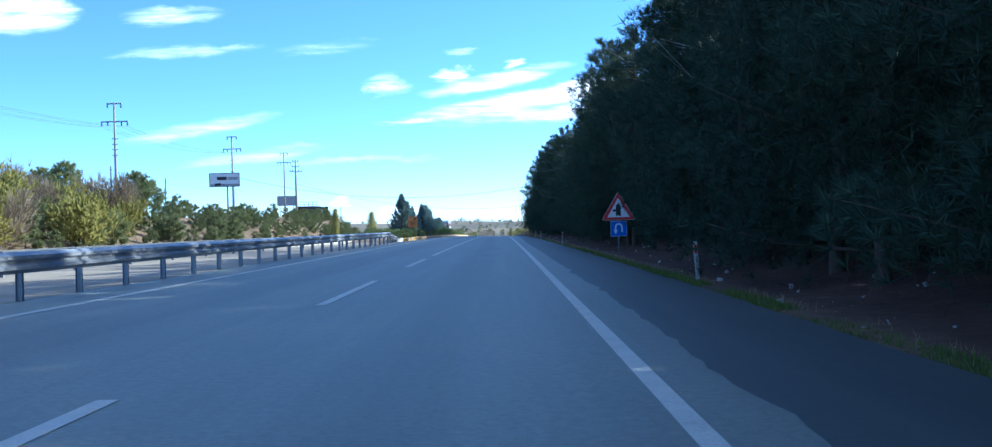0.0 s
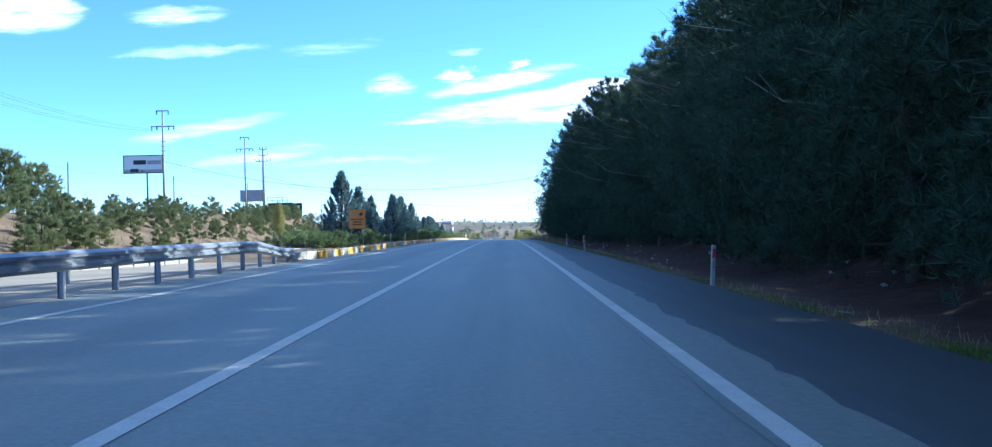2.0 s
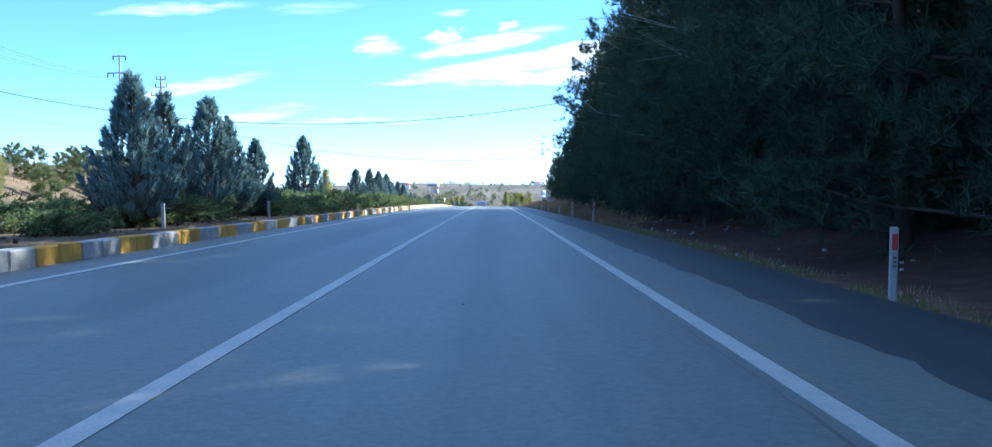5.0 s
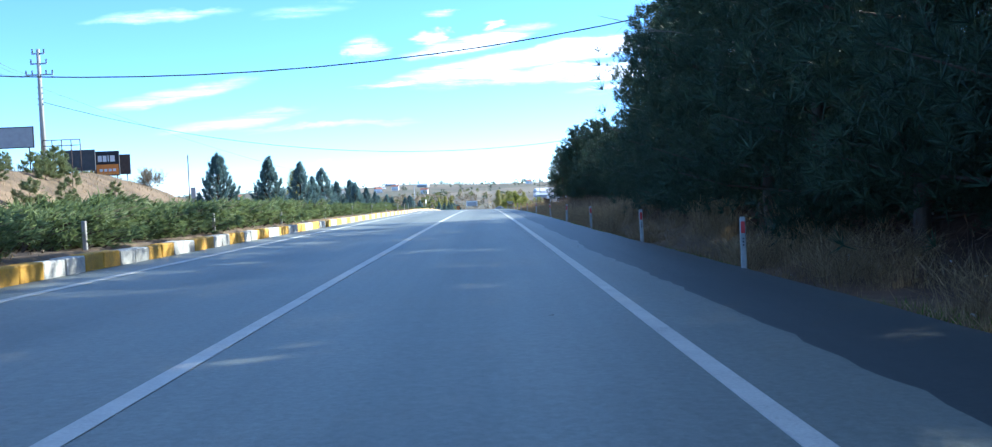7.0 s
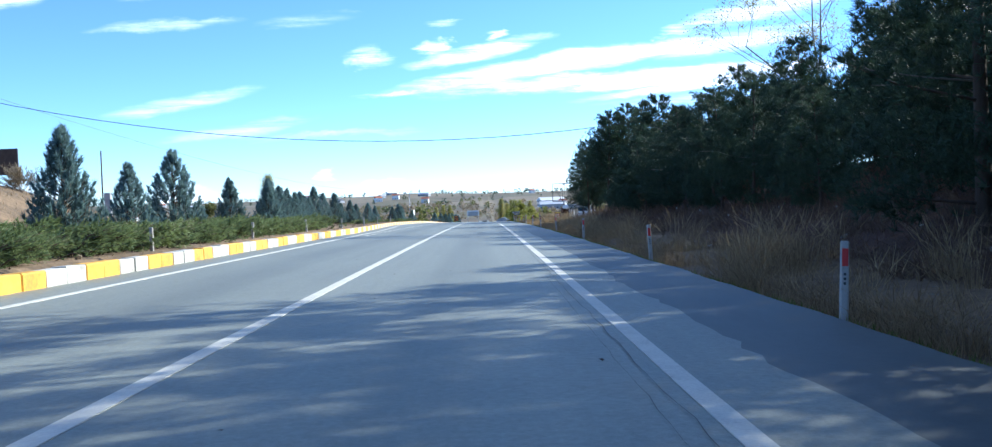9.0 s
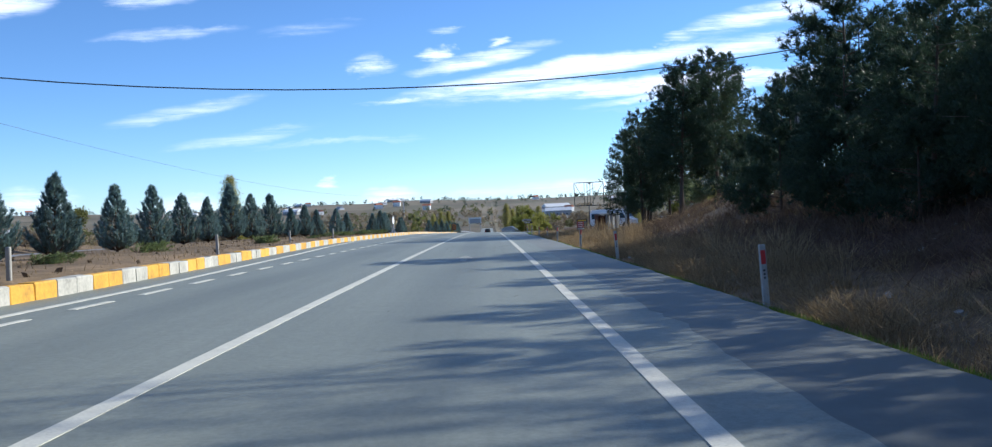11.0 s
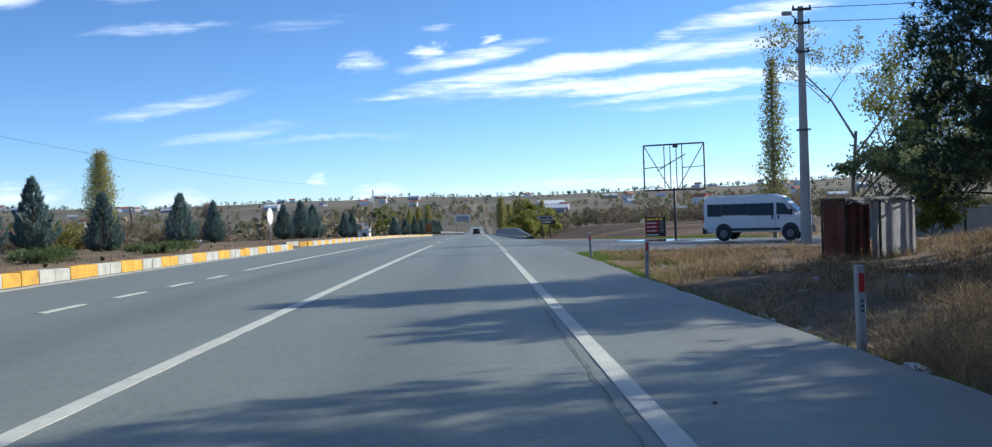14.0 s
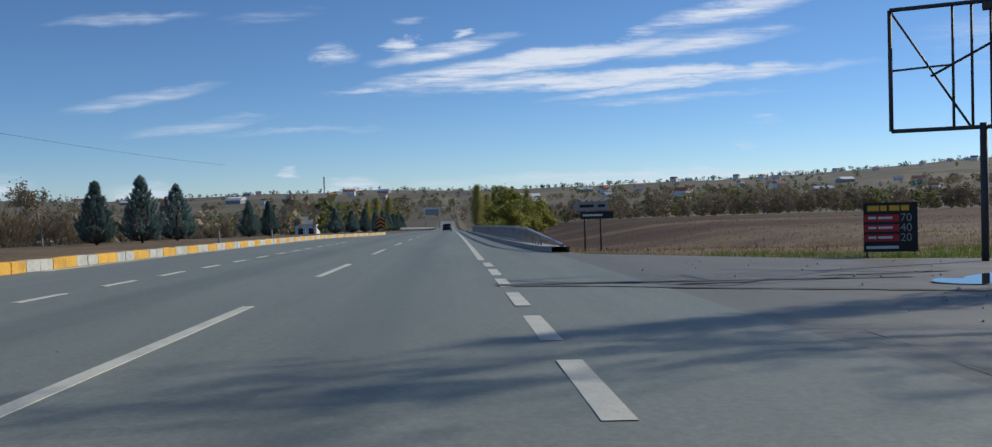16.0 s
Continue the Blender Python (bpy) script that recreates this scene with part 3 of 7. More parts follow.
PAVING = mottled("pale_concrete_paving", [(0.3, (0.20, 0.17, 0.125)), (0.5, (0.29, 0.25, 0.19)), (0.75, (0.38, 0.34, 0.27))], 0.5, 9, 0.9, 0.4, 0.01)
tagged(ribbon("median_pavement", steps(-60, 66, 2) + steps(66.5, 77, 0.5), lambda y: -13.3, lambda y: -6.46 - 3.8 * step(66.6, 69.0, y) if y < 69.0 else nose_x(y), 0.3, PAVING, 4, paving_z), "pale dusty concrete median behind the crash barrier", "pavement", kind="structure")


def lot_z(x, y):
    return road_z(x, y) - 0.003


lot = tagged(ribbon("pavement", steps(281.0, 321, 1), lambda y: 4.02, lambda y: lerp_list(LOT_EDGE, y), 0.0, LOT, 14, lot_z), "broken asphalt and trodden dirt turn-off", "pavement", kind="structure")


# ---- markings, each a thin slab on the asphalt
def strip(name, x0, x1, y0, y1, material=PAINT, parent=None, s=2.0, lift=0.006):
    ob = ribbon(name, steps(y0, y1, s), (x0 if callable(x0) else lambda y: x0), (x1 if callable(x1) else lambda y: x1), 0.0, material, 1, road_z, lift)
    ob.parent = parent or road
    return ob


EDGE_X = [(-60, 1.778), (78, 1.778), (112, 1.755), (150, 1.735), (283, 1.725)]
LANE_X = [(30, -1.75), (80, -1.75), (112, -1.728), (298, -1.728)]
strip("edge_line", lambda y: lerp_list(EDGE_X, y) - 0.074, lambda y: lerp_list(EDGE_X, y) + 0.074, -60, 283.0)
strip("edge_line", 1.60, 1.78, 312, 700, s=4)
for k in range(8):
    y0 = 284.5 + 3.4 * k
    strip("edge_dash", 1.66, 1.86, y0, y0 + 2.2)
strip("lane_line", lambda y: lerp_list(LANE_X, y) - 0.074, lambda y: lerp_list(LANE_X, y) + 0.074, 34.8, 298.6)
for y0 in (-17, -5.6, 1.2, 13.1, 25.2, 305.1, 318, 331, 345, 359, 373, 388, 403):
    strip("lane_dash", -1.82, -1.68, y0, y0 + (4.8 if y0 == 1.2 else 5.8))
LINE_X = [(-60, -5.34), (180, -5.36), (206, -5.5), (222, -6.2), (233, -6.9), (244, -7.4), (264, -7.75), (293, -8.05)]
strip("edge_line", lambda y: lerp_list(LINE_X, y) - 0.07, lambda y: lerp_list(LINE_X, y) + 0.07, -60, 293)
strip("edge_line", -8.75, -8.6, 309, 372)
y0 = 196.0
while y0 < 269:
    strip("pocket_dash", -5.0, -4.88, y0, y0 + 1.35)
    y0 += 2.55
strip("pocket_line", -5.12, -5.0, 271, 294)
for k in range(14):
    strip("pocket_dash", -5.25, -5.12, 296.5 + 3.3 * k, 298.2 + 3.3 * k)
# worn turn arrow in the lane
av = [(-0.15, 213.0), (0.05, 213.0), (0.03, 215.0), (0.20, 215.0), (-0.09, 217.5), (-0.37, 214.95), (-0.17, 215.0)]
mesh_object("lane_arrow", [(x, y, road_z(x, y) + 0.006) for x, y in av], [tuple(range(7))], WORN_PAINT, road)


# ---- cracks and tar seams in the asphalt
def crack(name, pts, width, label, seed, wob=0.009):
    rg2 = np.random.default_rng(seed)
    mid = []
    for (xa, ya), (xb, yb) in zip(pts, pts[1:]):
        n = max(2, int(math.hypot(xb - xa, yb - ya) / 0.35))
        mid += [(xa + (xb - xa) * i / n + rg2.normal(0, wob), ya + (yb - ya) * i / n + rg2.normal(0, wob)) for i in range(n)]
    mid.append(pts[-1])
    vs, fs = [], []
    for i, (x, y) in enumerate(mid):
        a, b = mid[max(i - 1, 0)], mid[min(i + 1, len(mid) - 1)]
        d = Vector((b[0] - a[0], b[1] - a[1])).normalized()
        w = width * rg2.uniform(0.4, 1.3) / 2
        vs += [(x - d.y * w, y + d.x * w, road_z(x - d.y * w, y + d.x * w) + 0.011), (x + d.y * w, y - d.x * w, road_z(x + d.y * w, y - d.x * w) + 0.011)]
        if i:
            fs.append((2 * i - 2, 2 * i - 1, 2 * i + 1, 2 * i))
    ob = mesh_object(name, vs, fs, TAR, road)
    ob["label"] = label
    return ob


for k, (pts, w) in enumerate([([(0.75, 220), (0.85, 226), (0.82, 231)], 0.010), ([(1.08, 219), (1.18, 226), (1.12, 238)], 0.010), ([(-1.6, 226.9), (0.2, 227.2), (1.6, 227.1)], 0.014),
                              ([(-4.4, 240.5), (-3.6, 243.5), (-2.9, 245.5)], 0.05), ([(-3.8, 268.5), (-3.2, 273), (-2.6, 276)], 0.04),
                              ([(4.33, 282.3), (4.5, 286.0), (4.42, 291.4), (4.7, 295)], 0.03), ([(1.60, 40), (1.62, 62), (1.59, 96)], 0.008), ([(1.57, 138), (1.53, 156), (1.58, 182)], 0.014), ([(1.46, 152), (1.41, 158), (1.44, 168)], 0.008), ([(1.55, 222), (1.52, 233), (1.56, 262)], 0.018)]):
    crack("crack", pts, w * 0.55, "dark crack in the asphalt", 300 + k)
for k, pts in enumerate([[(1.55, 302.05), (5, 302.3), (8.9, 302.6)], [(1.6, 301.9), (4.5, 300.75), (7.6, 299.7), (9, 299.2)], [(4.6, 301.6), (6.0, 302.0)], [(7.5, 303.2), (10.5, 304.3)]]):
    crack("mud_track", pts, 0.30, "wet dark tyre track", 340 + k, 0.03)

# ---- plants
def rng_for(seed):
    return np.random.default_rng(seed)


def unit(v):
    return v / np.maximum(np.linalg.norm(v, axis=-1, keepdims=True), 1e-9)


def blades(rg, centres, outward, per, length, width, spread_by=0.8, jitter=0.3):
    """Thin pointed leaves that fan out from each centre about its outward direction."""
    c = np.repeat(centres, per, 0)
    d = unit(np.repeat(outward, per, 0) + rg.normal(0, spread_by, (len(c), 3)))
    ln = length * rg.uniform(1 - jitter, 1 + jitter, (len(c), 1))
    side = unit(np.cross(d, rg.normal(0, 1, (len(c), 3))))
    w = width * rg.uniform(0.7, 1.3, (len(c), 1)) / 2
    a, b, tip = c + side * w, c - side * w, c + d * ln
    v = np.stack([a, b, tip], 1).reshape(-1, 3)
    return v


def diamonds(rg, centres, size):
    """Small broad leaves, each a bent four-sided blade."""
    n = len(centres)
    d = unit(rg.normal(0, 1, (n, 3)))
    s = unit(np.cross(d, rg.normal(0, 1, (n, 3))))
    ln = size * rg.uniform(0.7, 1.3, (n, 1))
    v = np.stack([centres - d * ln / 2, centres + s * ln * 0.36, centres + d * ln / 2, centres - s * ln * 0.36], 1)
    return v.reshape(-1, 3)


def tri_mesh(name, tri_v, material, quads=False):
    n, k = len(tri_v), 4 if quads else 3
    me = bpy.data.meshes.new(name)
    me.vertices.add(n)
    me.vertices.foreach_set("co", np.asarray(tri_v, dtype=np.float32).ravel())
    me.loops.add(n)
    me.loops.foreach_set("vertex_index", np.arange(n, dtype=np.int32))
    me.polygons.add(n // k)
    me.polygons.foreach_set("loop_start", np.arange(0, n, k, dtype=np.int32))
    me.materials.append(material)
    me.update(calc_edges=True)
    me.validate()
    return me


def tube(path, radii, sides=6):
    """Vertices and faces of a tapered tube along a path."""
    vs, fs = [], []
    path = [Vector(p) for p in path]
    for i, p in enumerate(path):
        t = (path[min(i + 1, len(path) - 1)] - path[max(i - 1, 0)]).normalized()
        q = t.to_track_quat("Z", "Y")
        for k in range(sides):
            a = 2 * math.pi * k / sides
            vs.append(p + q @ Vector((math.cos(a) * radii[i], math.sin(a) * radii[i], 0)))
    for i in range(len(path) - 1):
        for k in range(sides):
            fs.append((i * sides + k, i * sides + (k + 1) % sides, (i + 1) * sides + (k + 1) % sides, (i + 1) * sides + k))
    fs.append(tuple(range((len(path) - 1) * sides, len(path) * sides)))
    return [tuple(v) for v in vs], fs


def join_tubes(tubes):
    vs, fs = [], []
    for v, f in tubes:
        o = len(vs)
        vs += v
        fs += [tuple(i + o for i in q) for q in f]
    return vs, fs


def plant(name, label, category, trunk, crown_me, bark, group="", extra=()):
    """A plant thing at the origin: an Empty with its trunk and crown."""
    root = tagged(new(name), label, category, group)
    vs, fs = trunk
    mesh_object("trunk", vs, fs, bark, root, True)
    cr = new("crown", crown_me)
    cr.parent = root
    for nm, me in extra:
        ob = new(nm, me)
        ob.parent = root
    return root


def make_pine(seed, height, radius, low, needles, name, label, group, tufts=1500, per=6, blade=0.42, wide=0.085, dead=0, skirt=0.55):
    rg = rng_for(seed)
    lean = rg.normal(0, 0.012, 2)
    tr = [(lean[0] * z * 2, lean[1] * z * 2, z) for z in np.linspace(-0.4, height * 0.96, 9)]
    rad = [0.17 * height / 12 * (1 - 0.9 * k / 8) + 0.012 for k in range(9)]
    tubes = [tube(tr, rad, 7)]
    cs, outs = [], []
    nb = max(14, int(height * 4.4))
    for i in range(nb):
        f = (i + rg.uniform(0, 1)) / nb
        z = low + (height - low) * f
        prof = (1 - f) ** 0.58 * (skirt + (1 - skirt) * min(1, f / 0.25)) + 0.05
        ln = radius * prof * rg.uniform(0.72, 1.18)
        az = i * 2.399 + rg.uniform(-0.5, 0.5)
        rise = 0.10 + 0.45 * f
        d = np.array([math.cos(az), math.sin(az), rise])
        p0 = np.array([lean[0] * z * 2, lean[1] * z * 2, z])
        if i % 2 == 0:
            tubes.append(tube([p0, p0 + d * ln * 0.55, p0 + d * ln * 0.98 + np.array([0, 0, 0.08 * ln])], [0.035 * height / 12 + 0.008, 0.02, 0.006], 4))
        k = max(5, int(tufts / nb * prof * 1.75))
        s = rg.uniform(0.22, 1.0, k) ** 0.7
        side = np.array([-math.sin(az), math.cos(az), 0])
        pts = p0 + np.outer(s * ln, d) + np.outer(rg.normal(0, 0.24, k) * ln * s, side) + np.outer(rg.normal(0, 0.13, k) * ln ** 0.7, [0, 0, 1])
        cs.append(pts)
        outs.append(np.tile(d * 0.7 + np.array([0, 0, 0.55]), (k, 1)))
    cs, outs = np.concatenate(cs), np.concatenate(outs)
    v = blades(rg, cs, outs, per, blade, wide, 0.75)
    extra = []
    if dead:
        for k in range(dead):
            az, z = rg.uniform(0, 6.28), rg.uniform(0.25, 0.75) * height
            ln = radius * rg.uniform(0.75, 1.15)
            d = np.array([math.cos(az), math.sin(az), 0.1])
            p = np.array([0, 0, z]) + d * 0.1
            pts = [tuple(p + d * ln * t + np.array([0, 0, 0.5 * t * t * ln * rg.uniform(0.1, 0.6)]) + rg.normal(0, 0.05, 3)) for t in (0, 0.35, 0.7, 1.0)]
            vs, fs = join_tubes([tube(pts, [0.02, 0.016, 0.011, 0.005], 4), tube([pts[1], tuple(np.array(pts[2]) + rg.normal(0, 0.35, 3))], [0.01, 0.004], 3), tube([pts[2], tuple(np.array(pts[3]) + rg.normal(0, 0.35, 3))], [0.009, 0.003], 3)])
            me = bpy.data.meshes.new("dead_branch")
            me.from_pydata(vs, [], fs)
            me.materials.append(PALE_BARK)
            extra.append(("dead_branch", me))
    return plant(name, label, "tree", join_tubes(tubes), tri_mesh("crown", v, needles), BARK, group, extra)


def make_cypress(seed, height, radius, name, label, group, plumes=150, per=24):
    """A ragged cone of upswept plumes on a short stem, with a thin leading spire."""
    rg = rng_for(seed)
    tubes = [tube([(0, 0, -0.3), (0, 0, height * 0.5), (0, 0, height * 0.97)], [0.09, 0.055, 0.010], 6)]
    cs, outs = [], []
    for k in range(plumes):
        q = 0.13 + 0.85 * ((k + rg.uniform(0, 1)) / plumes) ** 1.15
        env = (0.62 + 0.38 * min(1.0, (q - 0.1) / 0.22)) * (1 - max(0.0, q - 0.30) / 0.70) ** 0.92
        r = radius * env * rg.uniform(0.78, 1.16) + 0.03
        az = k * 2.399 + rg.uniform(-0.4, 0.4)
        d = np.array([math.cos(az), math.sin(az), 0])
        zt = height * q * rg.uniform(0.97, 1.04)
        z0 = max(0.16, zt - 0.30 - 0.85 * r)
        p0, p2 = np.array([0, 0, z0]), d * r + np.array([0, 0, zt])
        p1 = d * r * 0.78 + np.array([0, 0, z0 + 0.42 * (zt - z0)])
        tubes.append(tube([tuple(p0), tuple(p1), tuple(p2)], [0.022, 0.014, 0.004], 4))
        n = max(8, int(per * (0.5 + 0.6 * r / radius)))
        t = rg.uniform(0.30, 1.0, (n, 1)) ** 0.75
        path = (1 - t) ** 2 * p0 + 2 * t * (1 - t) * p1 + t * t * p2
        cs.append(path + rg.normal(0, 1, (n, 3)) * (0.085 * (1.15 - t)) * np.array([1, 1, 0.8]))
        outs.append(np.tile(d * 0.45 + np.array([0, 0, 1.0]), (n, 1)))
    v = blades(rg, np.concatenate(cs), np.concatenate(outs), 6, 0.21, 0.040, 0.42)
    spire = np.stack([rg.normal(0, 0.025, 22), rg.normal(0, 0.025, 22), rg.uniform(height * 0.86, height * 0.99, 22)], 1)
    v = np.concatenate([v, blades(rg, spire, np.tile([0, 0, 1.0], (22, 1)), 5, 0.2, 0.04, 0.5)])
    return plant(name, label, "tree", join_tubes(tubes), tri_mesh("crown", v, BLUE_NEEDLES), BARK, group)


def make_juniper(seed, height, radius, name, label, group, fronds=46, per=17):
    """A low bush of long feathered fronds that the wind has swept one way."""
    rg = rng_for(seed)
    tubes, cs, outs = [], [], []
    for k in range(fronds):
        base = np.array([rg.normal(-0.2, 0.28) * radius, rg.normal(0, 0.35) * radius, -0.05])
        az = rg.normal(0.1, 0.95)
        ln = radius * rg.uniform(0.45, 1.0)
        rise = height * rg.uniform(0.35, 1.0)
        d = np.array([math.cos(az), math.sin(az), 0]) * ln
        p1, p2 = base + d * 0.45 + np.array([0, 0, rise * 0.75]), base + d + np.array([0, 0, rise])
        tubes.append(tube([tuple(base), tuple(p1), tuple(p2)], [0.022, 0.014, 0.004], 4))
        t = rg.uniform(0.22, 1.0, (per, 1)) ** 0.85
        path = (1 - t) ** 2 * base + 2 * t * (1 - t) * p1 + t * t * p2
        cs.append(path + rg.normal(0, 0.05, (per, 3)))
        outs.append(np.tile(unit(d + np.array([0, 0, 0.5 * rise])), (per, 1)))
    v = blades(rg, np.concatenate(cs), np.concatenate(outs), 7, 0.19, 0.030, 0.42)
    return plant(name, label, "shrub", join_tubes(tubes), tri_mesh("crown", v, JUNIPER), BARK, group)


def make_shrub(seed, height, radius, leaves, name, label, group, tufts=420, per=6, blade=0.42, wide=0.07, sweep=(-0.5, -0.2, 0.2), bark=None):
    rg = rng_for(seed)
    tubes = []
    tips = []
    for k in range(11):
        az, el = rg.uniform(0, 6.28), rg.uniform(0.25, 1.1)
        d = np.array([math.cos(az) * math.cos(el) * radius, math.sin(az) * math.cos(el) * radius, math.sin(el) * height])
        tips.append(d)
        tubes.append(tube([(0, 0, -0.15), tuple(d * 0.5 + np.array([0, 0, 0.08])), tuple(d)], [0.03, 0.018, 0.005], 4))
    n = tufts
    which = rg.integers(0, len(tips), n)
    s = rg.uniform(0.3, 1.05, n) ** 0.8
    cs = np.array(tips)[which] * s[:, None] + rg.normal(0, 0.15, (n, 3)) * np.array([radius, radius, height * 0.7])
    cs[:, 2] = np.abs(cs[:, 2]) + 0.05
    outs = unit(cs) + np.array(sweep)
    v = blades(rg, cs, outs, per, blade, wide, 0.45)
    return plant(name, label, "shrub", join_tubes(tubes), tri_mesh("crown", v, leaves), bark or BARK, group)


def make_broadleaf(seed, height, radius, leaves, name, label, group, leaf_n=1500, leaf=0.16, columnar=False, bark=None, depth=4, girth=0.016):
    rg = rng_for(seed)
    tubes, tips = [], []

    def grow(p, d, ln, r, lvl):
        q = p + d * ln * 0.55 + rg.normal(0, 0.05, 3) * ln
        e = q + unit(d + rg.normal(0, 0.14, 3)) * ln * 0.5
        tubes.append(tube([tuple(p), tuple(q), tuple(e)], [r, r * 0.8, r * 0.6], 5 if lvl < 2 else 3))
        if lvl >= depth:
            tips.append((q, e))
            return
        if lvl >= 1:
            tips.append((q, e))
        for _ in range(3 if lvl else 5):
            t = rg.uniform(0.35, 1.0)
            b = p + (e - p) * t
            az = rg.uniform(0, 6.28)
            sp = 0.33 if columnar else 0.85
            nd = unit(d * 0.8 + np.array([math.cos(az) * sp, math.sin(az) * sp, 0.45 if columnar else 0.22]))
            grow(b, nd, ln * rg.uniform(0.52, 0.72), r * 0.5, lvl + 1)
    grow(np.array([0, 0, -0.3]), np.array([0.02, 0.01, 1.0]), height * (0.62 if columnar else 0.5), girth * height, 0)
    seg_a = np.array([a for a, b in tips])
    seg_b = np.array([b for a, b in tips])
    k = rg.integers(0, len(tips), leaf_n)
    cs = seg_a[k] + (seg_b[k] - seg_a[k]) * rg.uniform(0, 1.1, (leaf_n, 1)) + rg.normal(0, 0.16, (leaf_n, 3))
    top = max(cs[:, 2].max(), 0.1)
    far = np.abs(cs[:, :2]).max()
    fit_scale = np.array([radius / far, radius / far, height / top])
    vs, fs = join_tubes(tubes)
    vs = [(x * fit_scale[0], y * fit_scale[1], z * fit_scale[2]) for x, y, z in vs]
    return plant(name, label, "tree", (vs, fs), tri_mesh("crown", diamonds(rg, cs * fit_scale, leaf), leaves, True), bark or PALE_BARK, group)


def make_poplar(seed, height, radius, leaves, name, label, group, leaf_n=2600, leaf=0.2):
    rg = rng_for(seed)
    tubes = [tube([(0, 0, -0.3), (0.05, 0, height * 0.5), (0, 0.05, height * 0.97)], [0.16, 0.09, 0.01], 6)]
    cs = []
    n = 150
    for i in range(n):
        f = 0.06 + 0.90 * (i + rg.uniform(0, 1)) / n
        az = i * 2.399 + rg.uniform(-0.4, 0.4)
        ln = radius * min(1.0, 0.45 + 2.2 * f) * (1 - max(0.0, f - 0.35) / 0.68) ** 0.75 * rg.uniform(0.7, 1.12) + 0.06
        top = min(height, height * f + ln * 1.5)
        p0, p1 = np.array([0, 0, max(0.2, height * f - 0.6 * ln)]), np.array([math.cos(az) * ln, math.sin(az) * ln, top])
        tubes.append(tube([tuple(p0), tuple(p1)], [0.024, 0.005], 4))
        k = max(6, int(leaf_n / n * (0.35 + ln / radius)))
        s = rg.uniform(0.25, 1.05, (k, 1))
        cs.append(p0 + (p1 - p0) * s + rg.normal(0, 0.13 * radius, (k, 3)))
    cs = np.concatenate(cs)
    cs[:, 2] = np.clip(cs[:, 2], 0.4, height * 1.02)
    return plant(name, label, "tree", join_tubes(tubes), tri_mesh("crown", diamonds(rg, cs, leaf), leaves, True), PALE_BARK, group)


def set_down(master, places, rg, zfun=ground_z, smin=0.9, smax=1.1, sink=0.05, turn=(0, 360)):
    """Move the master to the first place, copies of it to the rest. A place is x, y and a size."""
    done = []
    for i, (x, y, s) in enumerate(places):
        s2 = s * rg.uniform(smin, smax)
        m = pose(x, y, zfun(x, y) - sink, 0, 0, rg.uniform(*turn))
        ob = master if i == 0 else copy_thing(master, m)
        if i == 0:
            master.matrix_basis = m
        ob.scale = (s2, s2, s2 * rg.uniform(0.95, 1.05))
        done.append(ob)
    return done


rg = rng_for(11)
# the dark pine wood on the bank
FOREST = "pines of the wood on the bank"
LAB = "dense dark green roadside pine on a shaded bank"
front = [make_pine(100 + i, 8.6 + 0.6 * (i % 3), 2.85 + 0.25 * (i % 2), 0.35, NEEDLES, "pine_tree", LAB, FOREST, 3100, 18, 0.23, 0.016, 5, 0.85) for i in range(4)]
back = [make_pine(120 + i, 9.3 + 0.6 * i, 3.5, 0.5, NEEDLES, "pine_tree", LAB, FOREST, 1700, 14, 0.30, 0.028, 0, 0.8) for i in range(2)]
spots = [[] for _ in front]
y, k = -22.0, 0
while y < 170:
    spots[k % 4].append((7.4 + 0.35 * step(48, 60, y) * step(118, 100, y) + 2.0 * step(27, 32, y) * step(43, 40, y) + 1.1 * step(140, 152, y) + 1.2 * step(156, 170, y) + rg.uniform(-0.6, 0.6), y, rg.uniform(0.93, 1.1) * (1 + 0.10 * step(50, 42, y) + 0.24 * step(42, 48, y) * step(64, 57, y) + 0.14 * step(84, 110, y)) * (1 - 0.20 * step(148, 164, y))))
    y += rg.uniform(2.4, 3.4)
    k += 1
for ob, pl in zip(front, spots):
    set_down(ob, pl, rg)
spots = [[], []]
# the furthest rows are hidden pines, added to block sun and sky through gaps
for row, gap in ((12.0, 4.2), (16.5, 5.0), (22, 6.0), (28, 7), (35, 8)):
    y = -24.0 + row * 0.3
    while y < 171 - 0.1 * row:
        spots[k % 2].append((row + rg.uniform(-1, 1), y, rg.uniform(0.9, 1.12) * (1 + 0.10 * step(64, 56, y) + 0.18 * step(72, 90, y) * step(150, 128, y)) * (1 - 0.24 * step(142, 160, y))))
        y += gap * rg.uniform(0.8, 1.2)
        k += 1
for ob, pl in zip(back, spots):
    set_down(ob, pl, rg)

# saplings close the wood's edge near the ground
sap = make_pine(126, 2.7, 1.7, 0.05, NEEDLES, "pine_sapling", "low dark pine sapling on the shaded bank", "saplings under the pines", 1000, 14, 0.2, 0.018, 0, 0.9)
spots = []
y = -18.0
while y < 162:
    spots.append((8.3 + rg.uniform(-0.3, 1.9), y, rg.uniform(0.6, 1.1)))
    y += rg.uniform(1.5, 2.8)
spots += [(10.4, 214, 1.1), (11.6, 217.5, 1.35), (10.7, 221, 1.2), (12.2, 224.5, 1.3), (10.0, 209, 1.0), (11.8, 229.5, 1.0), (12.8, 212, 1.3)]
set_down(sap, spots, rg)

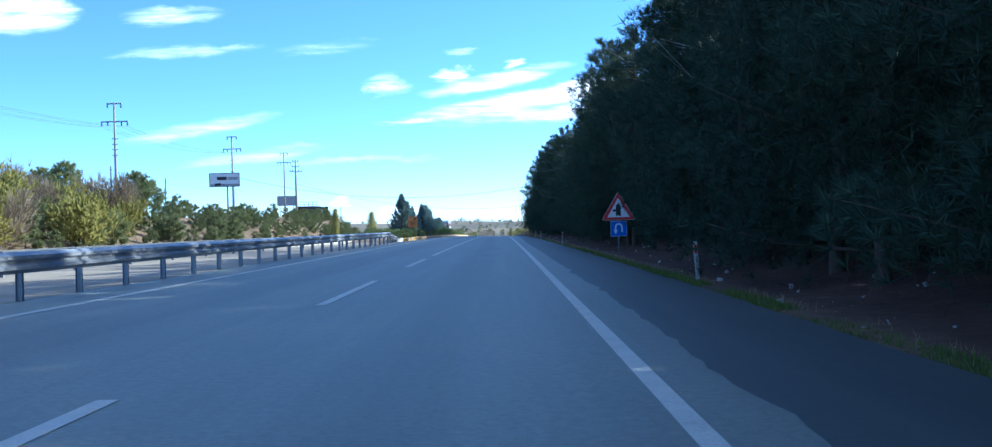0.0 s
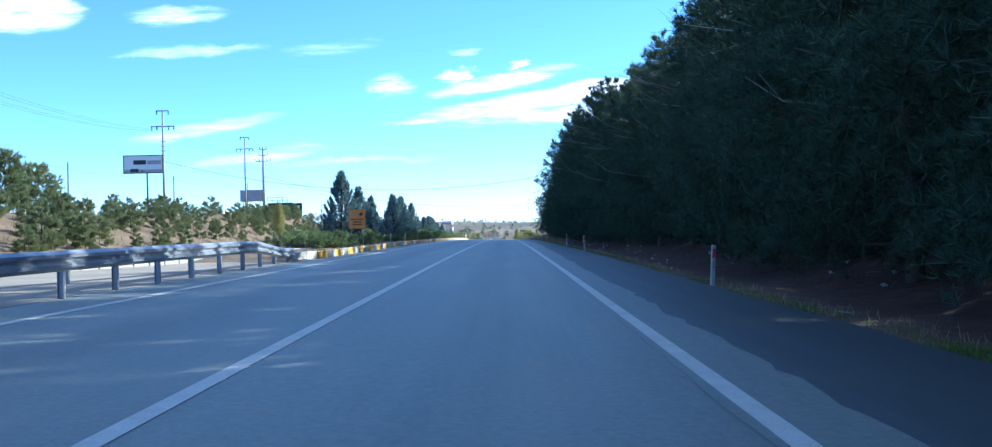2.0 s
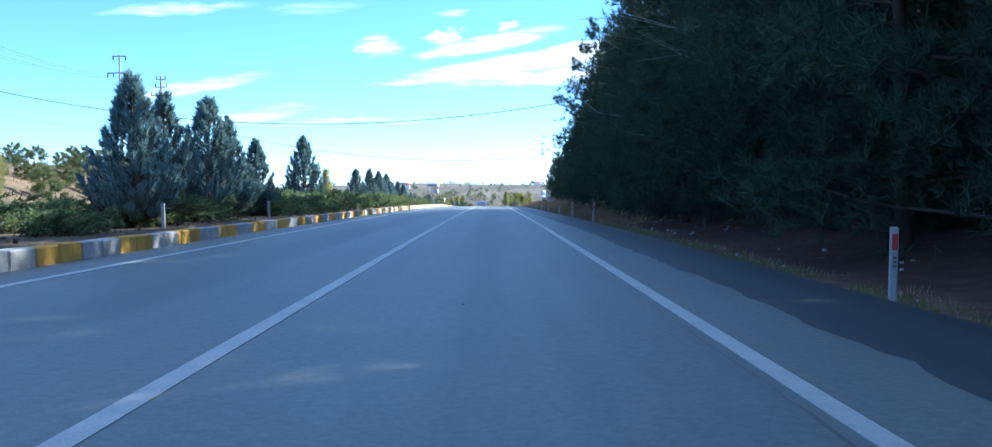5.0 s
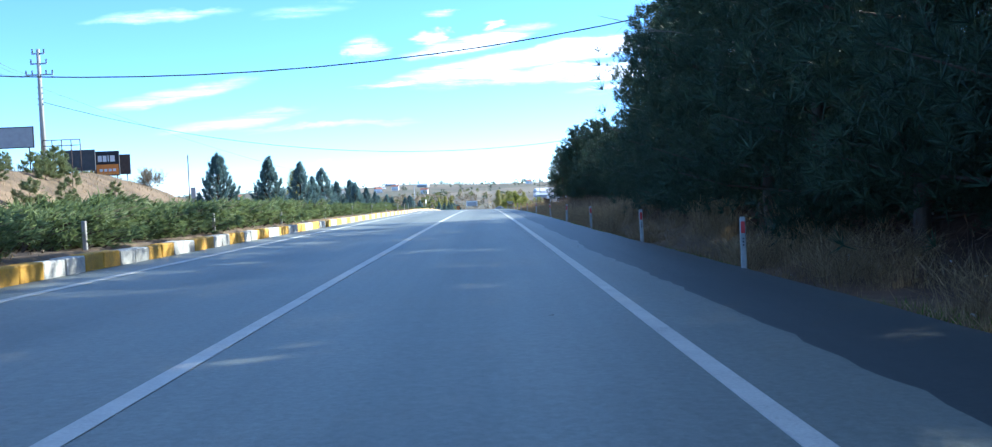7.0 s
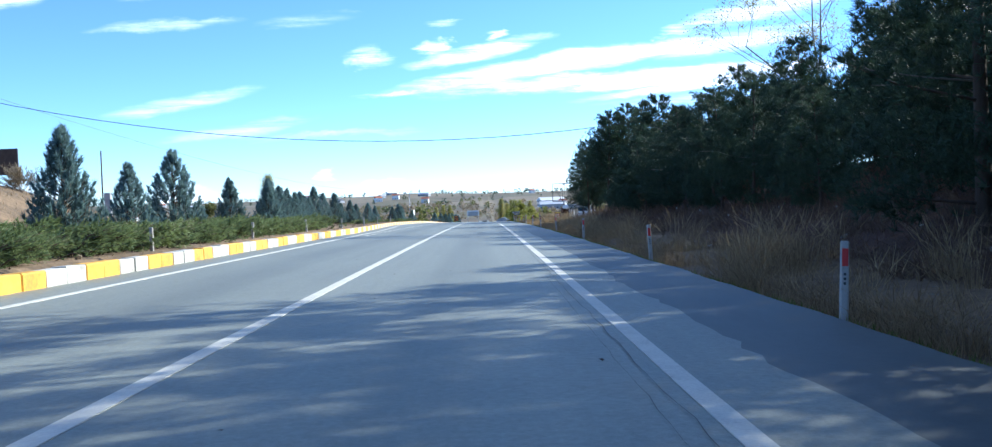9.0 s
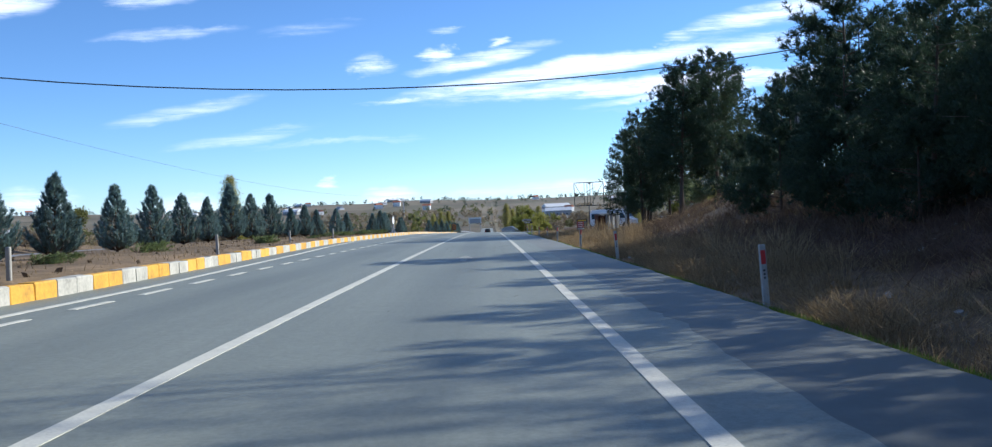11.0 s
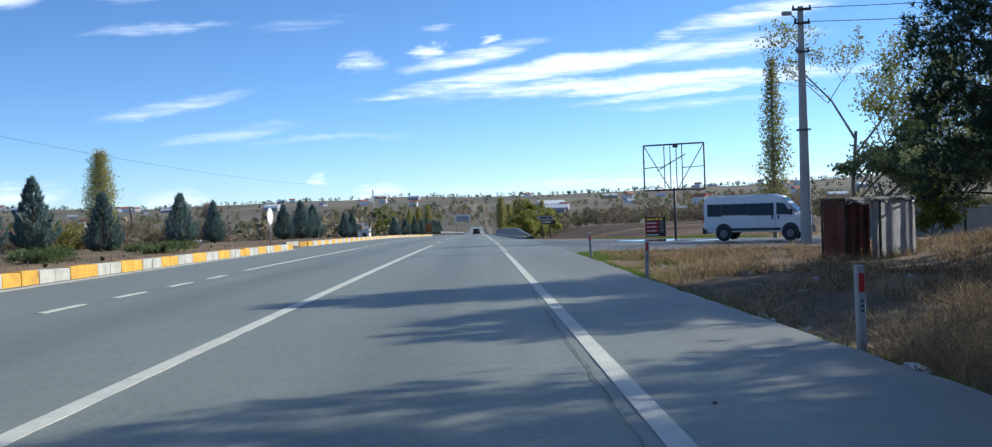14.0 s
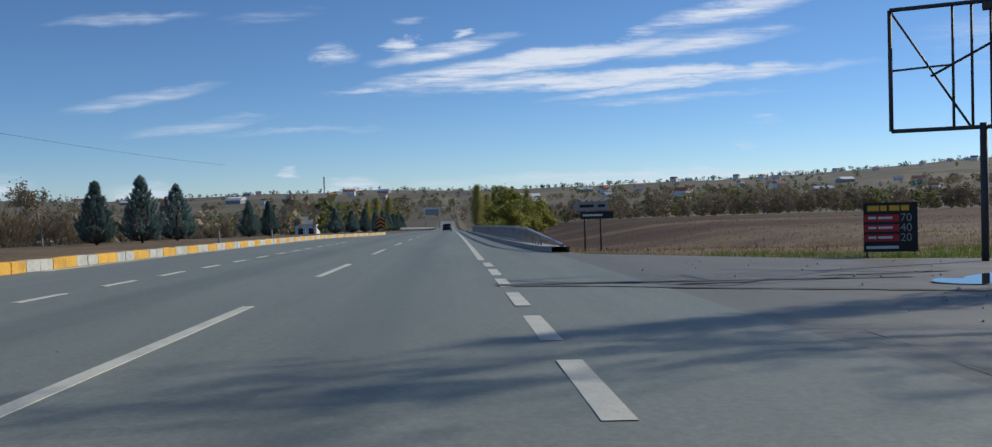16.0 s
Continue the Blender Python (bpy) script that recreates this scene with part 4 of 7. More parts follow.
# ---- small helpers for things
def bm_box(bm, x0, x1, y0, y1, z0, z1, bevel=0.0, m=None):
    r = bmesh.ops.create_cube(bm, size=1.0, matrix=Matrix.Translation(((x0 + x1) / 2, (y0 + y1) / 2, (z0 + z1) / 2)) @ Matrix.Diagonal((x1 - x0, y1 - y0, z1 - z0, 1)))
    vs = r["verts"]
    if bevel:
        es = list({e for v in vs for e in v.link_edges})
        out = bmesh.ops.bevel(bm, geom=es, offset=bevel, segments=1, affect="EDGES")
        vs = out["verts"]
    if m is not None:
        bmesh.ops.transform(bm, matrix=m, verts=list(set(vs)))
    return vs


def bm_bar(bm, a, b, r, sides=6, r2=None):
    vs, fs = tube([a, b], [r, r if r2 is None else r2], sides)
    made = [bm.verts.new(v) for v in vs]
    for f in fs:
        bm.faces.new([made[i] for i in f])
    bm.faces.new([made[i] for i in reversed(range(sides))])


def part(name, bm, material, parent, label="", smooth=False):
    me = bpy.data.meshes.new(name)
    bm.to_mesh(me)
    bm.free()
    me.materials.append(material)
    if smooth:
        me.polygons.foreach_set("use_smooth", [True] * len(me.polygons))
    ob = new(name, me)
    ob.parent = parent
    if label:
        ob["label"] = label
    return ob


def box_part(name, dims, material, parent, bevel=0.0, label=""):
    bm = bmesh.new()
    bm_box(bm, *dims, bevel=bevel)
    return part(name, bm, material, parent, label)


def bar_part(name, a, b, r, material, parent, sides=8, r2=None, label=""):
    bm = bmesh.new()
    bm_bar(bm, a, b, r, sides, r2)
    return part(name, bm, material, parent, label, True)


def poly_part(name, pts, y, thick, material, parent, label=""):
    """A flat plate in the upright plane, with thickness towards +y."""
    bm = bmesh.new()
    f = [bm.verts.new((x, y, z)) for x, z in pts]
    g = [bm.verts.new((x, y + thick, z)) for x, z in pts]
    bm.faces.new(f)
    bm.faces.new(list(reversed(g)))
    n = len(pts)
    for i in range(n):
        bm.faces.new((f[(i + 1) % n], f[i], g[i], g[(i + 1) % n]))
    bmesh.ops.recalc_face_normals(bm, faces=bm.faces[:])
    return part(name, bm, material, parent, label)


def text_part(name, body, x, y, z, size, material, parent, squash=1.0):
    cu_ = bpy.data.curves.new(name, "FONT")
    cu_.body, cu_.size, cu_.extrude = body, size, 0.002
    tmp = bpy.data.objects.new(name, cu_)
    scene.collection.objects.link(tmp)
    me = bpy.data.meshes.new_from_object(tmp)
    bpy.data.objects.remove(tmp)
    me.materials.clear()
    me.materials.append(material)
    ob = new(name, me)
    ob.matrix_basis = pose(x, y, z, 90, 0, 0) @ Matrix.Diagonal((squash, 1, 1, 1))
    ob.parent = parent
    return ob


def thing(name, label, category, x, y, z, turn=0.0, group="", kind=""):
    ob = tagged(new(name), label, category, group, kind)
    ob.matrix_basis = pose(x, y, z, 0, 0, turn)
    return ob


# ---- guard rails on the median
def beam_profile():
    """The W of a rail beam: how far it stands out, and its height."""
    return [(0.0, 0.0), (0.035, 0.03), (0.08, 0.055), (0.08, 0.10), (0.02, 0.14), (0.02, 0.17), (0.08, 0.21), (0.08, 0.255), (0.035, 0.28), (0.0, 0.31)]


def guard_rail(x_at, y0, y1, top_at, face, label, gap=2.0, first=0.0):
    root = tagged(new("guard_rail"), label, "guard rail")
    verts, faces = [], []
    prof = beam_profile()
    ys = steps(y0, y1, 1.0)
    for y in ys:
        for o, hgt in prof:
            verts.append((x_at(y) + face * o, y, top_at(y) - 0.31 + hgt))
    n = len(prof)
    for j in range(len(ys) - 1):
        for i in range(n - 1):
            faces.append((j * n + i, j * n + i + 1, (j + 1) * n + i + 1, (j + 1) * n + i))
    ob = mesh_object("beam", verts, faces, STEEL, root, False)
    ob.modifiers.new("thickness", "SOLIDIFY").thickness = 0.006
    y = y0 + first
    while y < y1 - 0.3:
        z = ground_z(x_at(y) - face * 0.06, y)
        bm = bmesh.new()
        x = x_at(y) - face * 0.055
        for a, b, c, d in ((-0.05, 0.05, -0.004, 0.004), (-0.05, -0.042, -0.035, 0.035), (0.042, 0.05, -0.035, 0.035)):
            bm_box(bm, x + a, x + b, y + c, y + d, z - 0.25, top_at(y) - 0.03)
        part("post", bm, STEEL, root)
        y += gap
    return root


def near_rail_x(y):
    return -6.42 - 0.22 * step(60, 67, y)


def near_rail_top(y):
    return road_z(-6.3, y) + 0.74 - 0.30 * step(61, 67, y)


guard_rail(near_rail_x, -22, 67.2, near_rail_top, 1, "galvanised steel crash barrier along the median edge", 2.02, 1.9)
guard_rail(lambda y: -11.4 + 4.4 * step(44, 62, y), -22, 61, lambda y: road_z(-6.3, y) + 0.66, -1, "galvanised steel crash barrier facing the opposite carriageway", 4.0, 1.0)

# ---- plain delineator posts and red-banded ones
def delineator(label, red, height=0.82, group=""):
    root = tagged(new("delineator_post"), label, "road post", group)
    bm = bmesh.new()
    bm_box(bm, -0.04, 0.04, -0.035, 0.035, -0.25, height, 0.012)
    part("post", bm, CONCRETE if not red else POST_GREY, root)
    if red:
        bm = bmesh.new()
        bm_box(bm, -0.029, 0.029, -0.041, -0.033, height - 0.24, height - 0.07, 0.003)
        part("reflector", bm, RED, root, "dull red reflector plate")
        for k in range(3):
            bm = bmesh.new()
            bm_box(bm, -0.012, 0.012, -0.0375, -0.034, height - 0.33 - 0.045 * k, height - 0.305 - 0.045 * k)
            part("letter_bar", bm, DARK_STEEL, root)
    return root


rg = rng_for(5)
dp = delineator("pale grey roadside post with a red reflector band", True, 0.80, "red-banded posts")
spots = [(4.78, 19.1), (4.3, 54.0), (4.3, 82.5), (4.35, 96.8), (4.4, 126.7), (4.15, 134.0), (4.1, 142.5), (4.05, 152.6), (4.05, 162.1), (4.15, 173.4), (4.1, 187), (4.1, 200), (4.1, 213.4), (4.05, 223.1), (4.05, 234.8), (4.3, 246.7), (4.28, 255.8), (4.2, 266.3), (4.3, 276.6), (4.35, -12)]
for i, (x, y) in enumerate(spots):
    x -= 0.1
    m = pose(x, y, ground_z(x, y), rg.normal(0, 2.0), rg.normal(0, 2.5), rg.normal(0, 8))
    if i == 0:
        dp.matrix_basis = m
    else:
        copy_thing(dp, m)
lp = delineator("plain weathered concrete post behind the kerb", False, 0.55, "plain posts")
for i, y in enumerate([84.3, 98.6, 108, 118, 127.4, 138.4, 147, 155.8, 165.6, 175, 184.5, 194, 204, 218, 232, 246, 331, 344, 357]):
    x = lerp_list(LEFT_EDGE, y) - 0.75
    m = pose(x, y, ground_z(x, y), rg.normal(0, 2), rg.normal(0, 2), rg.normal(0, 8))
    if i == 0:
        lp.matrix_basis = m
    else:
        copy_thing(lp, m)

# ---- warning sign with the turn plate below
sg = thing("road_sign", "red-rimmed triangular side-road warning sign over a blue turn plate", "road sign", 5.5, 38.4, ground_z(5.5, 38.4))
zs = 0.47 - ground_z(5.5, 38.4)     # bottom edge of the blue plate over the ground
bar_part("pole", (0, 0.04, -0.3), (0, 0.04, zs + 1.6), 0.032, STEEL, sg)
TRI = lambda s, r: [(-s / 2 + r * 0.87, r * 0.5), (s / 2 - r * 0.87, r * 0.5), (s / 2 - r * 0.4, r * 1.25), (r * 0.45, s * 0.866 - r * 0.75), (-r * 0.45, s * 0.866 - r * 0.75), (-s / 2 + r * 0.4, r * 1.25)]
z0 = zs + 0.625
poly_part("back_plate", [(x, z + z0) for x, z in TRI(1.36, 0.06)], 0.0, 0.006, WHITE, sg)
rim = poly_part("red_rim", [(x, z + z0 + 0.012) for x, z in TRI(1.32, 0.055)], -0.004, 0.004, RED, sg, "red reflective rim")
poly_part("white_field", [(x, z + z0 + 0.14) for x, z in TRI(0.90, 0.012)], -0.008, 0.004, WHITE, sg)
poly_part("side_road_symbol", [(x * 1.34, z0 + z * 1.34) for x, z in ((-0.075, 0.13), (0.0, 0.17), (0.075, 0.13), (0.075, 0.46), (0.0, 0.53), (-0.075, 0.46), (-0.075, 0.345), (-0.17, 0.345), (-0.17, 0.28), (-0.075, 0.28))], -0.012, 0.004, BLACK, sg)
poly_part("blue_plate", [(-0.325, zs), (0.325, zs), (0.325, zs + 0.61), (-0.325, zs + 0.61)], 0.0, 0.006, WHITE, sg)
poly_part("blue_field", [(-0.313, zs + 0.012), (0.313, zs + 0.012), (0.313, zs + 0.598), (-0.313, zs + 0.598)], -0.004, 0.004, BLUE, sg)
arc_o = [(0.125 * math.cos(a), zs + 0.29 + 0.125 * math.sin(a)) for a in [math.pi * k / 10 for k in range(11)]]
arc_i = [(0.075 * math.cos(a), zs + 0.29 + 0.075 * math.sin(a)) for a in [math.pi * k / 10 for k in range(11)]]
bm = bmesh.new()
for i in range(10):
    bm.faces.new([bm.verts.new((x, -0.008, z)) for x, z in (arc_o[i], arc_i[i], arc_i[i + 1], arc_o[i + 1])])
for quad in ([(0.075, zs + 0.13), (0.125, zs + 0.13), (0.125, zs + 0.29), (0.075, zs + 0.29)], [(-0.125, zs + 0.19), (-0.075, zs + 0.19), (-0.075, zs + 0.29), (-0.125, zs + 0.29)], [(-0.1, zs + 0.07), (-0.035, zs + 0.2), (-0.165, zs + 0.2)]):
    bm.faces.new([bm.verts.new((x, -0.008, z)) for x, z in quad])
bmesh.ops.transform(bm, matrix=Matrix.Translation((0, 0, zs)) @ Matrix.Diagonal((1.28, 1, 1.28, 1)) @ Matrix.Translation((0, 0, -zs)), verts=bm.verts[:])
part("turn_arrow", bm, WHITE, sg, "white turn-back arrow")

# ---- orange notice board in the median
ob_ = thing("notice_board", "orange notice board on two steel legs among shrubs", "sign", -6.9, 82.7, ground_z(-6.9, 82.7))
zb = 1.02 - ground_z(-6.9, 82.7)
for x in (-0.28, 0.28):
    bar_part("leg", (x, 0.03, -0.3), (x, 0.03, zb + 0.9), 0.028, STEEL, ob_)
box_part("panel", (-0.41, 0.41, -0.01, 0.01, zb, zb + 0.95), ORANGE, ob_, 0.004)
for x0, x1, q0, q1 in ((-0.40, 0.40, zb + 0.005, zb + 0.02), (-0.40, 0.40, zb + 0.93, zb + 0.945), (-0.405, -0.39, zb + 0.01, zb + 0.94), (0.39, 0.405, zb + 0.01, zb + 0.94)):
    box_part("border", (x0, x1, -0.014, -0.010, q0, q1), BROWN_INK, ob_)
for x0, x1, q in ((-0.3, 0.3, 0.44), (-0.2, 0.22, 0.31), (-0.24, 0.25, 0.18)):
    box_part("text_bar", (x0, x1, -0.014, -0.010, zb + q, zb + q + 0.07), BROWN_INK, ob_)
poly_part("emblem", [(0.08, zb + 0.72), (0.18, zb + 0.62), (0.30, zb + 0.72), (0.24, zb + 0.84), (0.16, zb + 0.76)], -0.014, 0.004, BLACK, ob_)
poly_part("emblem", [(-0.26 + 0.08 * math.cos(k), zb + 0.75 + 0.08 * math.sin(k)) for k in [2 * math.pi * i / 10 for i in range(10)]], -0.014, 0.004, GREY, ob_)


# ---- billboards on the rise
def billboard(name, label, x0, x1, y, z0, z1, face, legs, frame_mat=DARK_STEEL, turn=0.0):
    cx = (x0 + x1) / 2
    zg = ground_z(cx, y)
    root = thing(name, label, "billboard", cx, y, zg, turn)
    w = (x1 - x0) / 2
    box_part("panel", (-w, w, -0.06, 0.06, z0 - zg, z1 - zg), face, root, 0.01)
    for a, b, c, d in ((-w - 0.04, w + 0.04, z0 - zg - 0.05, z0 - zg + 0.05), (-w - 0.04, w + 0.04, z1 - zg - 0.05, z1 - zg + 0.05), (-w - 0.05, -w + 0.05, z0 - zg, z1 - zg), (w - 0.05, w + 0.05, z0 - zg, z1 - zg)):
        box_part("rim", (a, b, -0.08, 0.08, c, d), frame_mat, root)
    for x in legs:
        zf = ground_z(cx + x, y) - zg
        bar_part("leg", (x, 0.12, zf - 0.4), (x, 0.12, z1 - zg - 0.2), 0.11 if len(legs) == 1 else 0.07, frame_mat, root)
    return root


hb = billboard("billboard", "white roadside billboard with grey lettering bars on one mast", -44.1, -39.5, 147.2, 8.1, 10.15, WHITE, (0.4,))
zg = ground_z(-41.8, 147.2)
for x0, x1, a, b, mm in ((-1.15, 0.35, 9.1, 9.6, BLACK), (0.5, 2.1, 9.1, 9.55, GREY), (-2.2, 2.2, 8.16, 8.5, GREY), (-1.5, -0.55, 8.24, 8.6, BLACK), (-0.2, -0.05, 8.26, 8.5, BLACK)):
    box_part("text_bar", (x0, x1, -0.068 - (0.004 if mm == BLACK else 0), -0.062, a - zg, b - zg), mm, hb)
kb = billboard("billboard", "dark billboard with white lettering bars over a red strip", -43.3, -40.7, 229, 3.75, 6.45, BLACK, (-1.0, 1.0))
zg = ground_z(-42, 229)
box_part("red_strip", (-1.25, 1.25, -0.068, -0.062, 3.85 - zg, 5.0 - zg), ORANGE, kb, 0, "orange-red lower strip")
for x0, x1 in ((-1.05, -0.6), (-0.5, -0.08), (0.05, 0.18), (0.32, 0.85)):
    box_part("text_bar", (x0, x1, -0.068, -0.062, 5.3 - zg, 6.0 - zg), WHITE, kb)
for k in range(4):
    box_part("text_bar", (-0.9 + 0.5 * k, -0.55 + 0.5 * k, -0.074, -0.068, 4.2 - zg, 4.5 - zg), WHITE, kb)
billboard("billboard", "blank dark panel billboard on the dry rise", -45.3, -42.0, 225.5, 4.3, 6.5, DARK_STEEL, (-1.3, 1.3))
billboard("billboard", "pale grey weathered billboard on two posts", -51.2, -46.9, 222, 6.85, 9.0, GREY, (-1.6, 1.6))
billboard("billboard", "brown rusty billboard panel on the far rise", -54.0, -49.0, 255, 4.6, 7.3, RUST, (-2, 2))
fr = thing("empty_sign_frame", "empty rusty lattice frame of an old billboard", "sign frame", -44, 222, ground_z(-44, 222))
zg = ground_z(-44, 222)
for x in (-1.95, -1.0, 0.0, 1.0, 1.95):
    bar_part("upright", (x, 0, -0.4), (x, 0, 7.5 - zg), 0.05, RUST, fr, 5)
for z in (4.4, 6.9, 7.5):
    bar_part("rail", (-1.95, 0, z - zg), (1.95, 0, z - zg), 0.045, RUST, fr, 5)


# ---- power line poles and wires
def power_pole(x, y, top, label, style=0, turn=0.0, stout=0.20):
    zg = ground_z(x, y)
    hgt = top - zg
    root = thing("power_pole", label, "power pole", x, y, zg, turn)
    bar_part("mast", (0, 0, -0.6), (0, 0, hgt), stout, CONCRETE, root, 8, stout * 0.55)
    if style == 0:
        arms = [(hgt - 0.15, 0.85), (hgt - 2.2, 1.55)]
    else:
        arms = [(hgt - 0.5, 0.7), (hgt - 1.6, 0.9), (hgt - 2.8, 1.5)]
    for z, w in arms:
        box_part("crossarm", (-w, w, -0.07, 0.07, z - 0.07, z + 0.07), STEEL, root)
        for sx in (-w + 0.08, w - 0.08) + ((-w * 0.5, w * 0.5) if w > 1.2 else ()):
            bm = bmesh.new()
            up = 1 if style else -1
            for k in range(3):
                bm_bar(bm, (sx, 0, z + up * (0.10 + 0.14 * k)), (sx, 0, z + up * (0.20 + 0.14 * k)), 0.09, 7)
            bm_bar(bm, (sx, 0, z), (sx, 0, z + up * 0.5), 0.02, 5)
            part("insulator", bm, DARK_STEEL, root, "brown insulator string")
    for k in range(4):
        box_part("bracket", (-0.36, 0.36, -0.05, 0.05, hgt - 4.2 - 0.62 * k, hgt - 4.12 - 0.62 * k), STEEL, root)
    return root


PP = "grey concrete power pole with steel crossarms"
power_pole(-43.0, 108.5, 16.2, PP)
power_pole(-44.5, 161.4, 17.3, PP)
power_pole(-45.7, 205.5, 17.9, PP)
power_pole(-47.5, 225.5, 17.7, "grey concrete power pole crowded with crossarms and insulators", 1, 0.0, 0.34)
power_pole(-42.0, 52.0, 15.5, PP)
for x, y, top in ((-47.5, 118, 9.6), (-52, 150, 9.8), (-49, 178, 9.5), (-48, 215, 10.2), (-43.4, 263, 7.3)):
    zg = ground_z(x, y)
    pl_ = thing("timber_pole", "thin dark timber pole standing on the rise", "pole", x, y, zg)
    bar_part("shaft", (0, 0, -0.4), (0.05, 0, top - zg), 0.10, BARK, pl_, 7, 0.07)
    bar_part("peg", (-0.16, 0, top - zg - 0.4), (0.16, 0, top - zg - 0.4), 0.025, DARK_STEEL, pl_, 5)
bx = thing("switch_box", "grey metal switch box beside a timber pole", "cabinet", -42.6, 262.5, ground_z(-42.6, 262.5))
box_part("body", (-0.35, 0.35, -0.25, 0.25, -0.1, 2.6), GREY, bx, 0.03)
box_part("door", (-0.28, 0.28, -0.27, -0.25, 0.9, 2.4), GREY, bx, 0.01)


def wire(name, label, a, b, sag, r=0.022, n=24):
    cu_ = bpy.data.curves.new(name, "CURVE")
    cu_.dimensions, cu_.bevel_depth, cu_.bevel_resolution = "3D", r, 1
    sp = cu_.splines.new("POLY")
    sp.points.add(n)
    a, b = Vector(a), Vector(b)
    for i in range(n + 1):
        t = i / n
        p = a.lerp(b, t)
        p.z -= sag * 4 * t * (1 - t)
        sp.points[i].co = (*p, 1)
    tmp = bpy.data.objects.new(name, cu_)
    scene.collection.objects.link(tmp)
    me = bpy.data.meshes.new_from_object(tmp)
    bpy.data.objects.remove(tmp)
    me.materials.clear()
    me.materials.append(DARK_STEEL)
    return tagged(new(name, me), label, "wire")


wire("overhead_wire", "dark overhead cable sagging across the road", (-44.5, 161.4, 10.5), (16.0, 162.5, 9.6), 4.0, 0.028)
wire("overhead_wire", "dark overhead cable sagging across the road", (-47.5, 225.5, 12.0), (26.0, 232.5, 8.2), 4.9, 0.028)
for dx in (-1.5, -0.75, 0.75, 1.5):
    for (xa, ya, za), (xb, yb, zb_) in zip([(-42.0, 52.0, 13.2), (-43.0, 108.5, 13.9), (-44.5, 161.4, 15.0), (-45.7, 205.5, 15.6)], [(-43.0, 108.5, 13.9), (-44.5, 161.4, 15.0), (-45.7, 205.5, 15.6), (-47.5, 225.5, 15.2)]):
        wire("overhead_wire", "thin power line between concrete poles", (xa + dx, ya, za - 0.5), (xb + dx, yb, zb_ - 0.5), 0.9, 0.011, 12)
wire("overhead_wire", "thin power line running down the slope", (-47.5, 225.5, 13.5), (-30, 420, 3.0), 2.5, 0.014, 20)
wire("overhead_wire", "thin telephone line between timber poles", (-47.5, 118, 9.2), (-49, 178, 9.1), 0.8, 0.012, 12)
wire("overhead_wire", "thin telephone line between timber poles", (-49, 178, 9.1), (-48, 215, 9.8), 0.8, 0.012, 12)

# ---- the turn-off: billboard frame, price board, lamp pole, minibus, stall
def ground_at(x, y):
    return lot_z(x, y) if 284 < y < 312 and 4 < x < 22 else ground_z(x, y)


bf = thing("empty_billboard", "empty rusty steel billboard frame with a floodlight on one mast", "billboard", 13.3, 307.9, ground_at(13.3, 307.9), -29)
zg = ground_at(13.3, 307.9)
z0, z1 = -0.9 - zg, 2.0 - zg
W2 = 1.98
bar_part("mast", (0, 0, -0.5), (0, 0, z0 + 0.1), 0.085, DARK_STEEL, bf, 10)
for a, b in (((-W2, 0, z0), (W2, 0, z0)), ((-W2, 0, z1), (W2, 0, z1)), ((-W2, 0, z0), (-W2, 0, z1)), ((W2, 0, z0), (W2, 0, z1))):
    bar_part("rim_bar", a, b, 0.05, DARK_STEEL, bf, 4)
for x in (-0.62, -0.22, 0.18, 0.55):
    bar_part("upright", (x, 0.02, z0), (x, 0.02, z1), 0.032, DARK_STEEL, bf, 4)
bar_part("brace", (-W2, 0.03, z1), (-0.25, 0.03, z0), 0.028, DARK_STEEL, bf, 4)
bar_part("brace", (W2, 0.03, z1), (0.2, 0.03, z0), 0.028, DARK_STEEL, bf, 4)
bar_part("brace", (-W2, 0.03, z0 + 1.45), (-0.62, 0.03, z0 + 1.5), 0.026, DARK_STEEL, bf, 4)
bar_part("brace", (W2, 0.03, z0 + 1.45), (0.55, 0.03, z0 + 1.4), 0.026, DARK_STEEL, bf, 4)
bar_part("loose_strip", (-1.1, -0.05, z0 + 1.25), (0.8, -0.05, z0 + 2.25), 0.03, DARK_STEEL, bf, 4)
bm = bmesh.new()
bm_box(bm, 0.0, 0.30, -0.16, 0.06, z1 - 0.22, z1 - 0.04, 0.02)
part("floodlight", bm, DARK_STEEL, bf, "small black floodlight")

pb = thing("price_board", "black price board with a yellow heading and red bands", "sign", 12.65, 311.3, ground_at(12.65, 311.3), -16)
zg = ground_at(12.65, 311.3)
h0, h1 = max(-3.98 - zg, 0.02), -2.66 - zg
HH = h1 - h0
for x in (-0.6, 0.6):
    bar_part("leg", (x, 0.05, -0.4), (x, 0.05, h1 - 0.05), 0.025, DARK_STEEL, pb, 6)
box_part("panel", (-0.68, 0.68, -0.015, 0.015, h0, h1), BLACK, pb, 0.004)
for k, w in enumerate((0.30, 0.16, 0.26, 0.20)):
    x0 = -0.58 + (0, 0.33, 0.55, 0.85)[k]
    box_part("heading_bar", (x0, x0 + w, -0.019, -0.015, h0 + HH * 0.83, h0 + HH * 0.94), YELLOW, pb)
for k in range(3):
    zc = h0 + HH * (0.63 - 0.20 * k)
    box_part("red_band", (-0.66, 0.22, -0.019, -0.015, zc - HH * 0.02, zc + HH * 0.125), RED, pb, 0, "red painted band")
    for x0, w in ((-0.56, 0.2), (-0.31, 0.36)):
        box_part("text_bar", (x0, x0 + w, -0.023, -0.019, zc + HH * 0.035, zc + HH * 0.085), WHITE, pb)
    text_part("price", ("70", "40", "20")[k], 0.24, -0.019, zc - 0.02, 0.30, GREY, pb)
